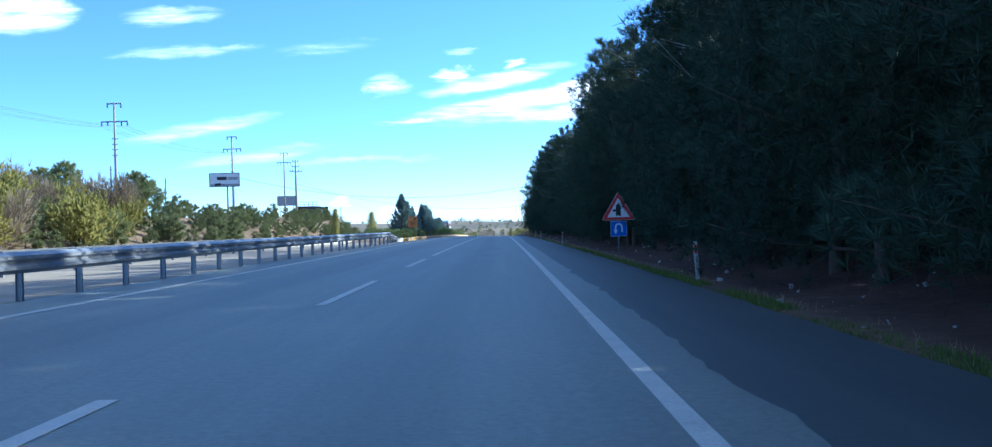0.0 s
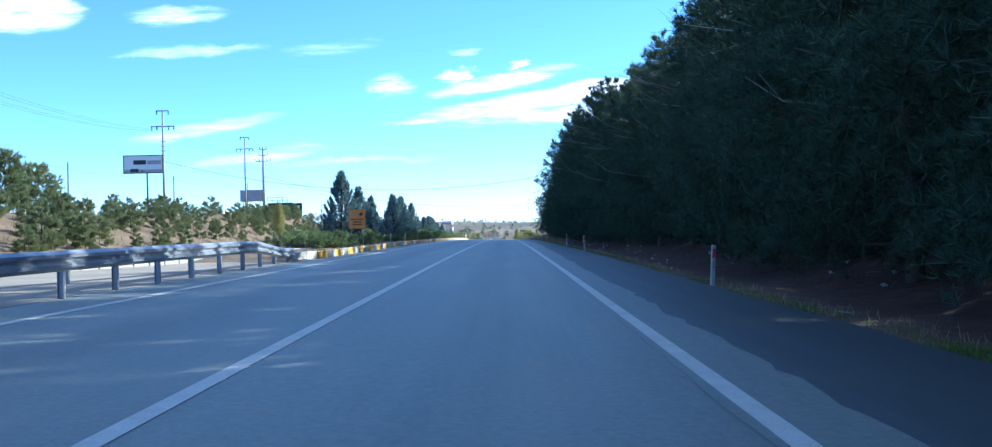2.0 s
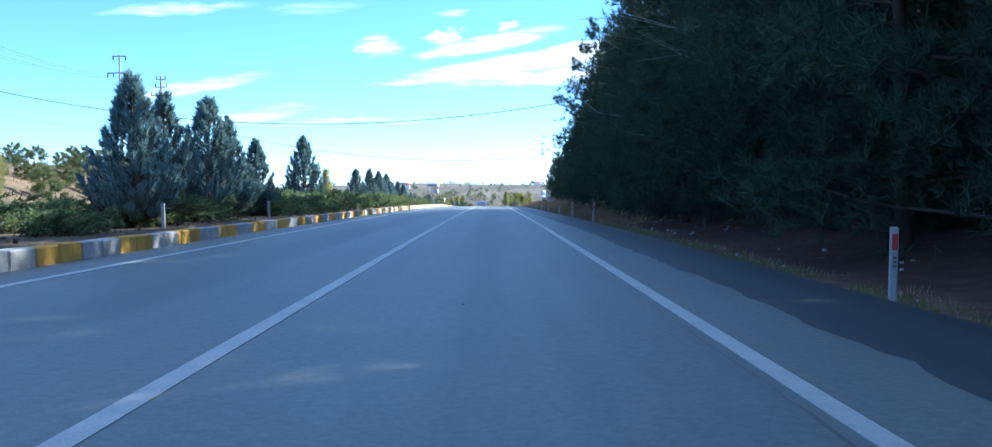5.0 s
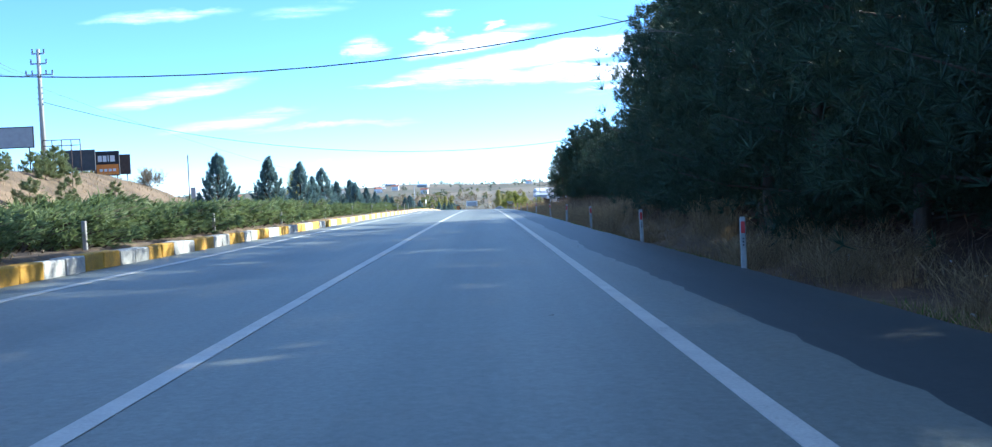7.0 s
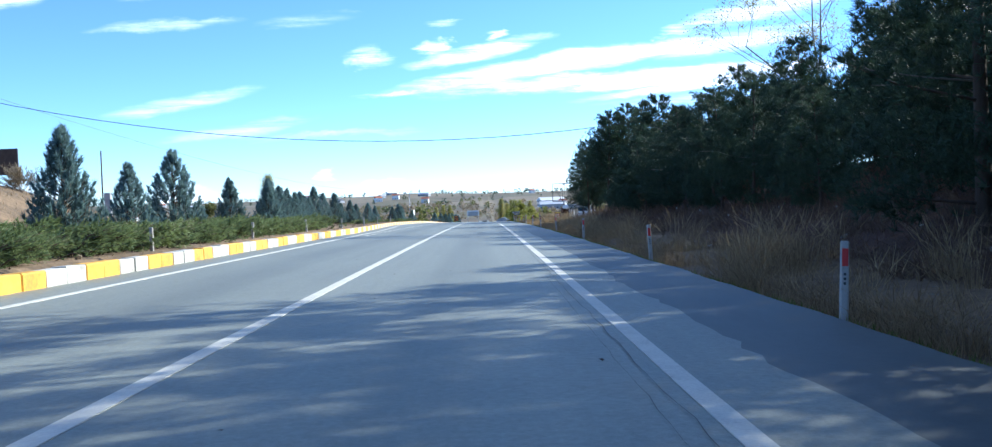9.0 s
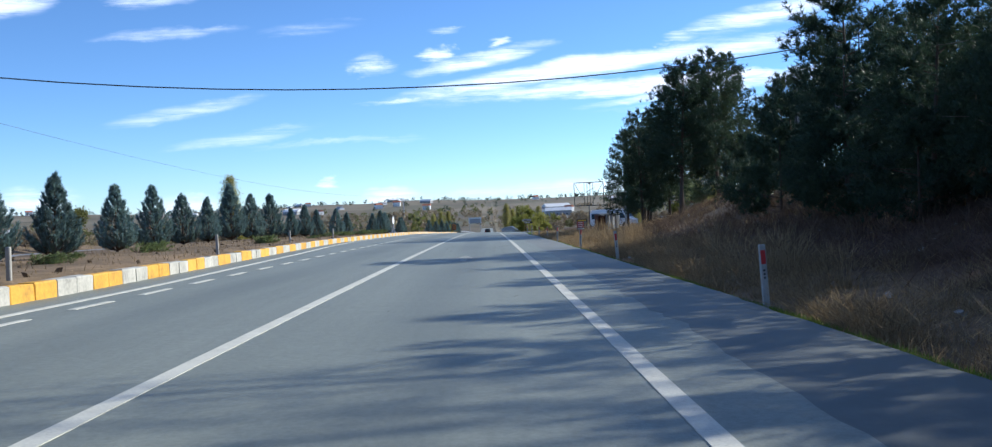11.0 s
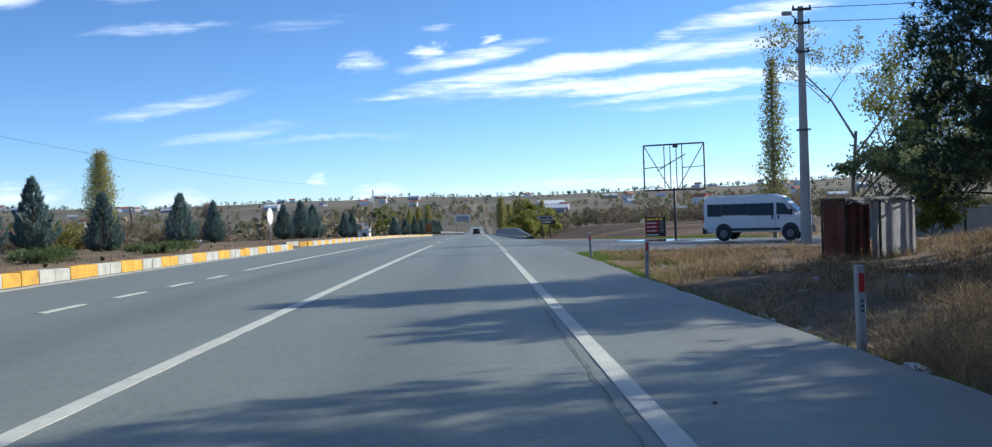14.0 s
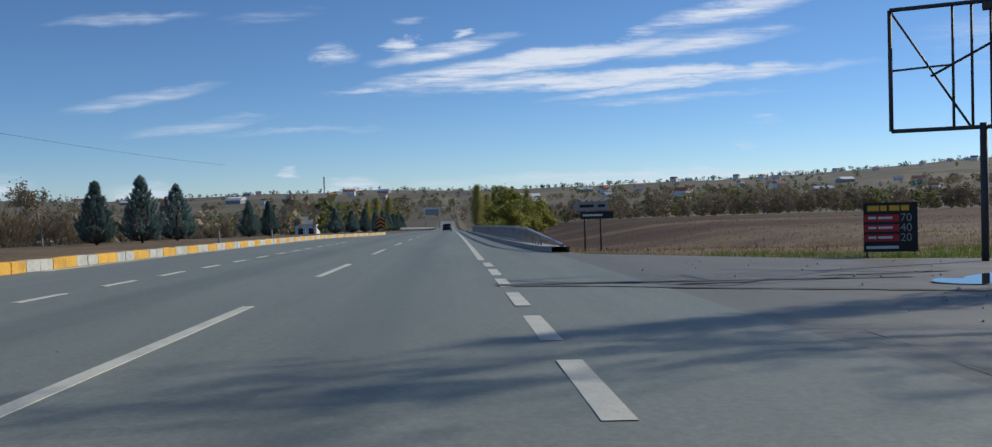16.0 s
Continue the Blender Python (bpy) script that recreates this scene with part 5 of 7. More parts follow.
box_part("text_bar", (-0.62, 0.2, -0.019, -0.015, h0 + HH * 0.06, h0 + HH * 0.12), WHITE, pb)

up = thing("utility_pole", "tapered concrete utility pole with a street lamp arm", "utility pole", 15.3, 289.4, ground_at(15.3, 289.4))
zg = ground_at(15.3, 289.4)
HT = 6.9 - zg
bm = bmesh.new()
r = bmesh.ops.create_cone(bm, cap_ends=True, segments=8, radius1=0.27, radius2=0.13, depth=HT + 0.5, matrix=Matrix.Translation((0, 0, (HT - 0.5) / 2)))
part("mast", bm, CONCRETE, up)
for z, w in ((HT - 0.15, 0.42), (HT - 0.75, 0.35), (HT - 2.0, 0.3)):
    box_part("crossarm", (-w, w, -0.2, -0.13, z - 0.05, z + 0.05), DARK_STEEL, up)
    for sx in (-w + 0.05, w - 0.05):
        bar_part("insulator", (sx, -0.165, z + 0.05), (sx, -0.165, z + 0.18), 0.045, DARK_STEEL, up, 7)
bar_part("lamp_arm", (0, -0.15, HT - 0.8), (-0.6, -0.35, HT - 0.35), 0.03, STEEL, up, 6)
bm = bmesh.new()
bm_box(bm, -0.95, -0.52, -0.46, -0.26, HT - 0.42, HT - 0.26, 0.04)
lh = part("lamp_head", bm, GREY, up, "grey street lamp head")
box_part("lens", (-0.90, -0.58, -0.43, -0.29, HT - 0.435, HT - 0.42), SHEET, lh)
box_part("collar", (-0.25, 0.25, -0.25, 0.25, 5.0, 5.07), DARK_STEEL, up)
for dz, xe, ye, ze in ((0.0, 60, 262, 7.5), (-0.6, 60, 264, 7.0)):
    wire("overhead_wire", "dark power wire leaving the utility pole", (15.3, 289.2, 6.8 + dz), (xe, ye, ze), 1.4, 0.016, 16)


# white minibus
def loft(name, sections, material, parent, label=""):
    """A body made from cross sections along x, each a ring of (y, z)."""
    bm = bmesh.new()
    rings = [[bm.verts.new((x, y, z)) for y, z in ring] for x, ring in sections]
    for a, b in zip(rings, rings[1:]):
        n = len(a)
        for i in range(n):
            bm.faces.new((a[i], a[(i + 1) % n], b[(i + 1) % n], b[i]))
    bm.faces.new(list(reversed(rings[0])))
    bm.faces.new(rings[-1])
    bmesh.ops.recalc_face_normals(bm, faces=bm.faces[:])
    return part(name, bm, material, parent, label)


def wheel(parent, x, y, r=0.34, w=0.22):
    side = -1 if y < 0 else 1
    hub = new("wheel")
    hub.parent = parent
    bm = bmesh.new()
    bmesh.ops.create_cone(bm, cap_ends=True, segments=24, radius1=r, radius2=r, depth=w, matrix=pose(x, y, r, 90, 0, 0))
    es = [e for e in bm.edges if abs(e.verts[0].co.y - e.verts[1].co.y) < 1e-4]
    bmesh.ops.bevel(bm, geom=es, offset=0.03, segments=2, affect="EDGES")
    part("tyre", bm, RUBBER, hub, "black rubber tyre")
    bm = bmesh.new()
    bmesh.ops.create_cone(bm, cap_ends=True, segments=20, radius1=r * 0.62, radius2=r * 0.5, depth=0.02, matrix=pose(x, y + side * (w / 2 + 0.008), r, 90 * -side, 0, 0))
    part("rim", bm, CHROME, hub, "grey steel rim")
    return hub


def van_ring(h, w=0.98, low=0.42, tuck=0.14):
    return [(-w + 0.03, low), (-w, low + 0.25), (-w, 1.15), (-w + tuck * 0.55, h * 0.8 + 0.1), (-w + tuck, h - 0.12), (-w + tuck + 0.16, h), (w - tuck - 0.16, h), (w - tuck, h - 0.12), (w - tuck * 0.55, h * 0.8 + 0.1), (w, 1.15), (w, low + 0.25), (w - 0.03, low)]


van = thing("minibus", "white passenger minibus with dark tinted side windows", "minibus", 14.5, 293.9, ground_at(14.3, 294.0) + 0.10, -28)
van.scale = (0.91, 1.0, 1.0)
secs = [(-2.72, van_ring(2.02, 0.94)), (-2.66, van_ring(2.14, 0.97)), (-2.3, van_ring(2.22)), (0.9, van_ring(2.22)), (1.35, van_ring(2.12)), (1.75, van_ring(1.78, 0.97)), (2.15, van_ring(1.36, 0.96)), (2.5, van_ring(1.14, 0.92, 0.4, 0.1)), (2.72, van_ring(1.0, 0.84, 0.42, 0.08))]
body = loft("body", secs, WHITE, van, "white painted body")
bev = body.modifiers.new("edge", "BEVEL")
bev.width, bev.segments, bev.limit_method = 0.03, 2, "ANGLE"
for s in (-1, 1):
    y0, y1 = (s * 0.925, s * 0.995)
    ya, yb = min(y0, y1), max(y0, y1)

    def glass(x0, x1, za, zb_, nm="side_window"):
        bm = bmesh.new()
        lo, hi = -0.006 + 1.0, 0.93
        vs = [bm.verts.new((x0, s * (lo - (za - 1.15) * 0.095), za)), bm.verts.new((x1, s * (lo - (za - 1.15) * 0.095), za)), bm.verts.new((x1, s * (lo - (zb_ - 1.15) * 0.095), zb_)), bm.verts.new((x0, s * (lo - (zb_ - 1.15) * 0.095), zb_))]
        bm.faces.new(vs)
        bmesh.ops.solidify(bm, geom=bm.faces[:], thickness=0.012)
        return part(nm, bm, GLASS_DARK, van, "dark tinted window")
    glass(-2.5, -1.72, 1.20, 1.80)
    glass(-1.71, -0.30, 1.25, 1.80)
    glass(-0.29, 1.02, 1.22, 1.80)
    bm = bmesh.new()
    vs = [bm.verts.new((x, s * (0.994 - (z - 1.15) * 0.095), z)) for x, z in ((1.15, 1.25), (1.95, 1.25), (1.55, 1.78), (1.15, 1.82))]
    bm.faces.new(vs)
    bmesh.ops.solidify(bm, geom=bm.faces[:], thickness=0.012)
    part("cab_window", bm, GLASS_DARK, van, "dark cab window")
    box_part("side_moulding", (-1.5, 1.35, min(s * 0.97, s * 1.0), max(s * 0.97, s * 1.0), 0.50, 0.62), PLASTIC, van, 0.01, "black side moulding")
    box_part("door_handle", (0.90, 0.98, min(s * 0.985, s * 1.01), max(s * 0.985, s * 1.01), 1.02, 1.22), PLASTIC, van, 0.01)
    box_part("door_handle", (1.22, 1.30, min(s * 0.985, s * 1.01), max(s * 0.985, s * 1.01), 1.02, 1.22), PLASTIC, van, 0.01)
    box_part("door_seam", (1.075, 1.09, min(s * 0.98, s * 0.9955), max(s * 0.98, s * 0.9955), 0.55, 1.2), PLASTIC, van)
    box_part("mirror", (1.86, 2.0, min(s * 1.0, s * 1.2), max(s * 1.0, s * 1.2), 1.22, 1.52), PLASTIC, van, 0.04, "black door mirror")
    for wx in (-1.62, 1.85):
        bm = bmesh.new()
        bmesh.ops.create_cone(bm, cap_ends=True, segments=22, radius1=0.44, radius2=0.44, depth=0.03, matrix=pose(wx, s * 0.985, 0.42, 90, 0, 0))
        part("wheel_arch", bm, PLASTIC, van, "dark wheel arch")
    box_part("headlight", (2.45, 2.70, min(s * 0.6, s * 0.86), max(s * 0.6, s * 0.86), 0.86, 1.05), SHEET, van, 0.03)
    box_part("tail_light", (-2.74, -2.66, min(s * 0.84, s * 0.96), max(s * 0.84, s * 0.96), 0.9, 1.3), RED, van, 0.01, "red tail light")
    for wx in (-1.62, 1.85):
        wheel(van, wx, s * 0.90)
box_part("rear_bumper", (-2.80, -2.5, -0.96, 0.96, 0.36, 0.66), PLASTIC, van, 0.04, "dark grey bumper")
box_part("front_bumper", (2.45, 2.80, -0.9, 0.9, 0.30, 0.66), PLASTIC, van, 0.05, "dark grey bumper")
bm = bmesh.new()
bm.faces.new([bm.verts.new(v) for v in ((2.17, -0.84, 1.37), (2.17, 0.84, 1.37), (1.42, 0.74, 2.03), (1.42, -0.74, 2.03))])
bmesh.ops.solidify(bm, geom=bm.faces[:], thickness=0.02)
wsn = part("windscreen", bm, GLASS_DARK, van, "dark windscreen")
wsn.location = (0.02, 0, 0.02)
box_part("roof_rail", (-2.3, 0.9, -0.80, -0.74, 2.20, 2.24), WHITE, van)
box_part("roof_rail", (-2.3, 0.9, 0.74, 0.80, 2.20, 2.24), WHITE, van)

# makeshift stall with plastic sheets
st_ = thing("market_stall", "makeshift stall of dark posts hung with plastic sheeting", "stall", 11.05, 272.2, ground_z(11.05, 272.2), 6)
zt = -1.48 - ground_z(11.05, 272.2)
for x, y in ((-1.22, -0.5), (1.22, -0.5), (-1.22, 0.9), (1.22, 0.9), (0.05, -0.5)):
    bar_part("post", (x, y, -0.3), (x, y, zt), 0.045, BARK, st_, 6)
for a, b in (((-1.25, -0.5, zt), (1.25, -0.5, zt + 0.03)), ((-1.25, 0.9, zt), (1.25, 0.9, zt)), ((-1.22, -0.5, zt), (-1.22, 0.9, zt)), ((1.22, -0.5, zt), (1.22, 0.9, zt))):
    bar_part("rail", a, b, 0.035, BARK, st_, 5)


def hung_sheet(x0, x1, y, za, zb_, material, label, seed):
    rg2 = rng_for(seed)
    bm = bmesh.new()
    nx, nz = 14, 8
    g = [[bm.verts.new((x0 + (x1 - x0) * i / nx, y + 0.09 * math.sin(i * 1.35 + seed) * (1 - 0.3 * j / nz) + rg2.normal(0, 0.012), za + (zb_ - za) * j / nz + (0.10 * rg2.uniform(-1, 1) if j == 0 else 0.02 * rg2.uniform(-1, 1)))) for i in range(nx + 1)] for j in range(nz + 1)]
    for j in range(nz):
        for i in range(nx):
            bm.faces.new((g[j][i], g[j][i + 1], g[j + 1][i + 1], g[j + 1][i]))
    bmesh.ops.solidify(bm, geom=bm.faces[:], thickness=0.006)
    return part("hanging_sheet", bm, material, st_, label, True)


hung_sheet(-1.2, -0.32, -0.50, -0.1, zt - 0.04, TARP, "dark brown tarpaulin", 3)
hung_sheet(-0.34, 1.24, -0.56, -0.12, zt + 0.02, SHEET, "cloudy clear plastic sheet", 4)
sd = hung_sheet(-0.7, 0.7, 0.0, 0.0, zt, TARP, "dark brown tarpaulin", 5)
sd.matrix_basis = pose(-1.24, 0.2, 0, 0, 0, 90)
st_.scale = (0.76, 0.9, 1.0)
hung_sheet(-1.26, 1.26, -0.60, zt - 0.10, zt + 0.05, SHEET, "rolled pale plastic edge along the top", 6)

# puddles on the lot
for x, y, a, b, sd_ in ((10.7, 301.2, 1.35, 1.3, 1), (8.9, 301.0, 0.4, 0.5, 2), (13.6, 299.6, 1.2, 0.4, 3)):
    rim_pts = []
    for k in range(28):
        an = 2 * math.pi * k / 28
        rr = 1 + 0.35 * noise.noise((math.cos(an) * 1.3 + sd_ * 7, math.sin(an) * 1.3, sd_))
        rim_pts.append((x + a * rr * math.cos(an), y + b * rr * math.sin(an)))
    zz = lot_z(x, y) + 0.012
    pud = mesh_object("puddle", [(px, py, zz + 0.02 - (px - x) * 0.0) for px, py in rim_pts], [tuple(range(28))], WATER)
    tagged(pud, "still puddle of rainwater reflecting the sky", "puddle", kind="structure")

# direction arrow signs
ds = thing("direction_sign", "two white and black arrow direction boards on posts", "road sign", 5.9, 319.8, ground_z(5.9, 319.8), -4)
zg = ground_z(5.9, 319.8)
for x in (-0.28, 0.28):
    bar_part("post", (x, 0.04, -0.4), (x, 0.04, -2.5 - zg), 0.035, RUST, ds, 6)
poly_part("arrow_board", [(-0.72, -2.64 - zg), (-0.58, -2.80 - zg), (0.55, -2.80 - zg), (0.55, -2.48 - zg), (-0.58, -2.48 - zg)], -0.01, 0.015, GREY, ds, "grey arrow board")
poly_part("text_bar", [(-0.45, -2.69 - zg), (0.05, -2.69 - zg), (0.05, -2.59 - zg), (-0.45, -2.59 - zg)], -0.014, 0.004, BLACK, ds)
poly_part("text_bar", [(0.2, -2.69 - zg), (0.45, -2.69 - zg), (0.45, -2.59 - zg), (0.2, -2.59 - zg)], -0.014, 0.004, BLACK, ds)
poly_part("arrow_board", [(-0.43, -3.10 - zg), (0.72, -3.10 - zg), (0.72, -2.84 - zg), (-0.43, -2.84 - zg)], -0.01, 0.015, BLACK, ds, "black arrow board")
poly_part("text_bar", [(-0.35, -3.0 - zg), (0.35, -3.0 - zg), (0.35, -2.93 - zg), (-0.35, -2.93 - zg)], -0.014, 0.004, WHITE, ds)

# bridge parapet on the right, with upright balusters
def parapet_x(y):
    return lerp_list([(317.5, 4.55), (320.5, 4.15), (328, 3.86), (340, 3.6), (360, 3.45), (440, 3.45)], y)


def parapet_top(y):
    return road_z(3.6, y) + lerp_list([(317.5, 0.25), (320.5, 0.55), (325, 0.78), (330, 0.85), (440, 0.85)], y)


bp = tagged(new("bridge_parapet"), "grey metal bridge railing with close upright bars", "railing")
for lo in (0.0, -0.62):
    verts, faces = [], []
    ys = steps(317.6, 438, 1.2)
    for y in ys:
        x, z = parapet_x(y), parapet_top(y) + lo
        verts += [(x - 0.06, y, z - 0.09), (x + 0.06, y, z - 0.09), (x + 0.06, y, z), (x - 0.06, y, z)]
    for j in range(len(ys) - 1):
        for i in range(4):
            faces.append((j * 4 + i, j * 4 + (i + 1) % 4, j * 4 + 4 + (i + 1) % 4, j * 4 + 4 + i))
    faces += [(0, 1, 2, 3), tuple(len(verts) - 1 - i for i in range(4))]
    mesh_object("rail", verts, faces, STEEL, bp)
y = 320.8
while y < 400:
    bm = bmesh.new()
    x, z = parapet_x(y), parapet_top(y)
    bm_box(bm, x - 0.035, x + 0.035, y - 0.03, y + 0.03, road_z(x, y) - 0.2, z - 0.05)
    part("baluster", bm, STEEL, bp)
    y += 0.8 if y < 345 else 2.0
kerb_b = tagged(ribbon("bridge_kerb", steps(318, 438, 2), lambda y: parapet_x(y) - 0.25, lambda y: parapet_x(y) + 0.35, 0.4, CONCRETE, 1, lambda x, y: road_z(3.4, y) + 0.16), "low concrete bridge kerb", "kerb", kind="structure")

guard_rail(lambda y: lerp_list(LEFT_EDGE, y) - 0.3, 424, 600, lambda y: road_z(-4.6, y) + 0.8, 1, "grey crash barrier along the far median", 6.0)
# chevron board and far median
cv = thing("chevron_board", "black and yellow chevron warning board on a post", "road sign", -6.9, 392, ground_z(-6.9, 392))
bar_part("post", (0, 0.04, -0.3), (0, 0.04, 1.7), 0.04, STEEL, cv, 6)
box_part("panel", (-0.5, 0.5, -0.01, 0.01, 0.5, 1.8), BLACK, cv)
for k in range(3):
    zc = 0.55 + 0.42 * k
    poly_part("chevron", [(-0.45, zc), (0, zc + 0.28), (0.45, zc), (0.45, zc + 0.16), (0, zc + 0.44), (-0.45, zc + 0.16)], -0.014, 0.004, ORANGE, cv)

# back of a round sign by the gap in the median
ms = thing("road_sign", "grey back of a roadside sign on a thin post", "road sign", -10.45, 298.7, ground_z(-10.45, 298.7), 78)
bar_part("post", (0, 0, -0.3), (0, 0, 2.1), 0.03, STEEL, ms, 6)
bm = bmesh.new()
bmesh.ops.create_cone(bm, cap_ends=True, segments=24, radius1=0.36, radius2=0.36, depth=0.02, matrix=pose(0, -0.04, 1.75, 90, 0, 0) @ Matrix.Diagonal((1, 1.25, 1, 1)))
part("disc", bm, WHITE, ms)

# white shelter board in the field, lattice mast, house
sh_ = thing("field_shelter", "low white roofed field shelter on posts", "shelter", -39.6, 387, ground_z(-39.6, 387))
for x in (-1.8, 1.8):
    for y in (-0.6, 0.6):
        bar_part("post", (x, y, -0.3), (x, y, 1.5), 0.05, DARK_STEEL, sh_, 6)
bm = bmesh.new()
bm_box(bm, -1.95, 1.95, -0.8, 0.8, 1.45, 1.52, 0.01, pose(0, 0, 0, 12, 0, 0))
part("roof", bm, WHITE, sh_)
box_part("back_panel", (-1.85, 1.85, 0.55, 0.6, 0.55, 1.45), WHITE, sh_)


def small_house(x, y, w, d, hgt, wall, roof, label, turn=0.0, z=None):
    root = thing("house", label, "house", x, y, ground_z(x, y) - 0.4 if z is None else z, turn)
    box_part("wall", (-w / 2, w / 2, -d / 2, d / 2, 0, hgt), wall, root)
    bm = bmesh.new()
    e = 0.4
    v = [bm.verts.new(p) for p in ((-w / 2 - e, -d / 2 - e, hgt), (w / 2 + e, -d / 2 - e, hgt), (w / 2 + e, d / 2 + e, hgt), (-w / 2 - e, d / 2 + e, hgt), (-w / 2 - e, 0, hgt + d * 0.28), (w / 2 + e, 0, hgt + d * 0.28))]
    for f in ((0, 1, 5, 4), (2, 3, 4, 5), (0, 4, 3), (1, 2, 5), (3, 2, 1, 0)):
        bm.faces.new([v[i] for i in f])
    part("roof", bm, roof, root)
    n = max(2, int(w / 2.6))
    for fl in range(max(1, int(hgt / 2.8))):
        for k in range(n):
            xc = -w / 2 + w * (k + 0.5) / n
            zb_ = 0.9 + 2.8 * fl
            box_part("window", (xc - 0.5, xc + 0.5, -d / 2 - 0.03, -d / 2 + 0.05, zb_, zb_ + 1.2), GLASS_DARK, root)
    return root


hs = small_house(-28, 480, 4.2, 5, 3.0, WHITE, GREY, "small white roadside house with dark windows")
mast = thing("radio_mast", "thin grey lattice radio mast in the valley", "mast", -27, 500, ground_z(-27, 500))
for x, y in ((-0.25, -0.2), (0.25, -0.2), (0, 0.3)):
    bar_part("leg", (x, y, -0.3), (x * 0.3, y * 0.3, 13), 0.06, STEEL, mast, 4)
for k in range(12):
    bar_part("lacing", (-0.22, -0.2, 1.0 * k + 0.5), (0.22, -0.2, 1.0 * k + 1.5), 0.03, STEEL, mast, 4)

# gantry over the far road
gt = thing("roadside_sign", "white framed sign on two legs beside the far road", "sign", -6.0, 640, ground_z(-9.5, 640))
for x in (-2.6, 2.6):
    bar_part("leg", (x, 0, -0.5), (x, 0, 7.2), 0.12, STEEL, gt, 6)
box_part("sign_panel", (-3.0, 3.0, -0.2, 0.0, 4.7, 7.4), WHITE, gt)
box_part("sign_face", (-2.5, 2.5, -0.24, -0.21, 4.6, 6.8), GREY, gt)


# cars
def car_ring(h, w, low=0.25, waist=0.85, tuck=0.22):
    return [(-w + 0.06, low), (-w, low + 0.25), (-w, waist), (-w + tuck, h), (w - tuck, h), (w, waist), (w, low + 0.25), (w - 0.06, low)]


def make_car(name, label, category, x, y, z, turn, paint):
    root = thing(name, label, category, x, y, z, turn)
    secs = [(-2.1, car_ring(0.92, 0.74, 0.32, 0.8, 0.1)), (-1.9, car_ring(1.02, 0.82, 0.25, 0.9, 0.1)), (-1.3, car_ring(1.42, 0.85)), (0.2, car_ring(1.44, 0.85)), (1.0, car_ring(0.98, 0.85, 0.25, 0.9, 0.08)), (1.9, car_ring(0.82, 0.8, 0.25, 0.72, 0.1)), (2.1, car_ring(0.7, 0.72, 0.3, 0.6, 0.1))]
    loft("body", secs, paint, root)
    box_part("rear_window", (-1.72, -1.66, -0.58, 0.58, 1.05, 1.35), GLASS_DARK, root)
    for s in (-1, 1):
        box_part("side_window", (-1.2, 0.7, min(s * 0.72, s * 0.80), max(s * 0.72, s * 0.80), 1.02, 1.36), GLASS_DARK, root)
        box_part("tail_light", (-2.12, -2.02, min(s * 0.55, s * 0.72), max(s * 0.55, s * 0.72), 0.65, 0.82), RED, root)
        for wx in (-1.5, 1.4):
            wheel(root, wx, s * 0.76, 0.31, 0.18)
    return root


make_car("car", "dark saloon car far down the road", "car", 0.1, 470, road_z(0.1, 470) + 0.01, 90, BLACK)
# leaning pole beyond the opposite carriageway
lp = thing("wooden_pole", "dark leaning wooden pole in the dry field", "pole", -42.3, 368, ground_z(-42.3, 368))
bar_part("shaft", (0, 0, -0.4), (-0.75, 0, -0.45 - ground_z(-42.3, 368)), 0.11, BARK, lp, 8)
bar_part("prop", (1.0, 0.3, -0.3), (-0.25, 0.05, 2.2), 0.08, BARK, lp, 6)
# pale board behind the pines
rb = billboard("billboard", "grey back of a billboard half hidden by pines", 17.1, 20.4, 238.8, 2.6, 5.3, GREY, (-1.2, 1.2))
wl = thing("garden_wall", "pale rendered wall behind the minibus", "wall", 25.2, 301, ground_z(25.2, 301))
box_part("render", (-4.2, 6, -0.12, 0.12, -0.3, 1.9), CONCRETE, wl, 0.01)
box_part("coping", (-4.25, 6.05, -0.16, 0.16, 1.9, 1.98), CONCRETE, wl, 0.01)

# ---- more plants, place by place
rg = rng_for(21)
# pines standing apart on the dry bank further on
SP = "pines on the dry bank"
LAB2 = "tall dark pine with bare lower trunk on the dry bank"
tall = [make_pine(140 + i, 10.5 + i, 3.5, (3.2, 2.8, 2.0)[i], NEEDLES, "pine_tree", LAB2, SP, 3600, 13, 0.28, 0.032) for i in range(3)]
sp = [[(12.9, 249.0, 0.86), (22, 258, 0.9), (28, 236, 0.8)],
      [(15.8, 250.8, 0.80), (14.6, 256.5, 0.72), (30, 214, 0.8)],
      [(17.2, 254.8, 0.75), (18.3, 261, 0.72), (13.0, 263.6, 0.62), (12.3, 268.2, 0.68), (14.6, 270.5, 0.72), (12.0, 258.5, 0.7), (13.6, 266, 0.66), (15.6, 267, 0.7)]]
for ob, pl in zip(tall, sp):
    set_down(ob, pl, rg)
mid = [make_pine(160 + i, 7.0 + i, 3.4, 0.5, NEEDLES, "pine_tree", "bushy mid-sized pine reaching down to the bank", SP, 2400, 14, 0.28, 0.030, 2, 0.75) for i in range(2)]
a_, b_ = [], []
for k in range(50):
    y = 168 + 47 * (k + rg.uniform(0, 1)) / 50
    x = 10.9 + (k % 4) * 2.7 + rg.uniform(-0.8, 0.8)
    (a_ if k % 2 else b_).append((x, y, rg.uniform(0.5, 0.7) * (1.12 if x > 15 else 0.92)))
set_down(mid[0], [(13.4, 221.5, 0.98), (17.6, 243, 0.66), (12.6, 214.5, 0.66), (12.2, 208.5, 0.62), (15.4, 226, 0.9)] + a_, rg)
set_down(mid[1], [(16.2, 218, 0.85)] + b_, rg)
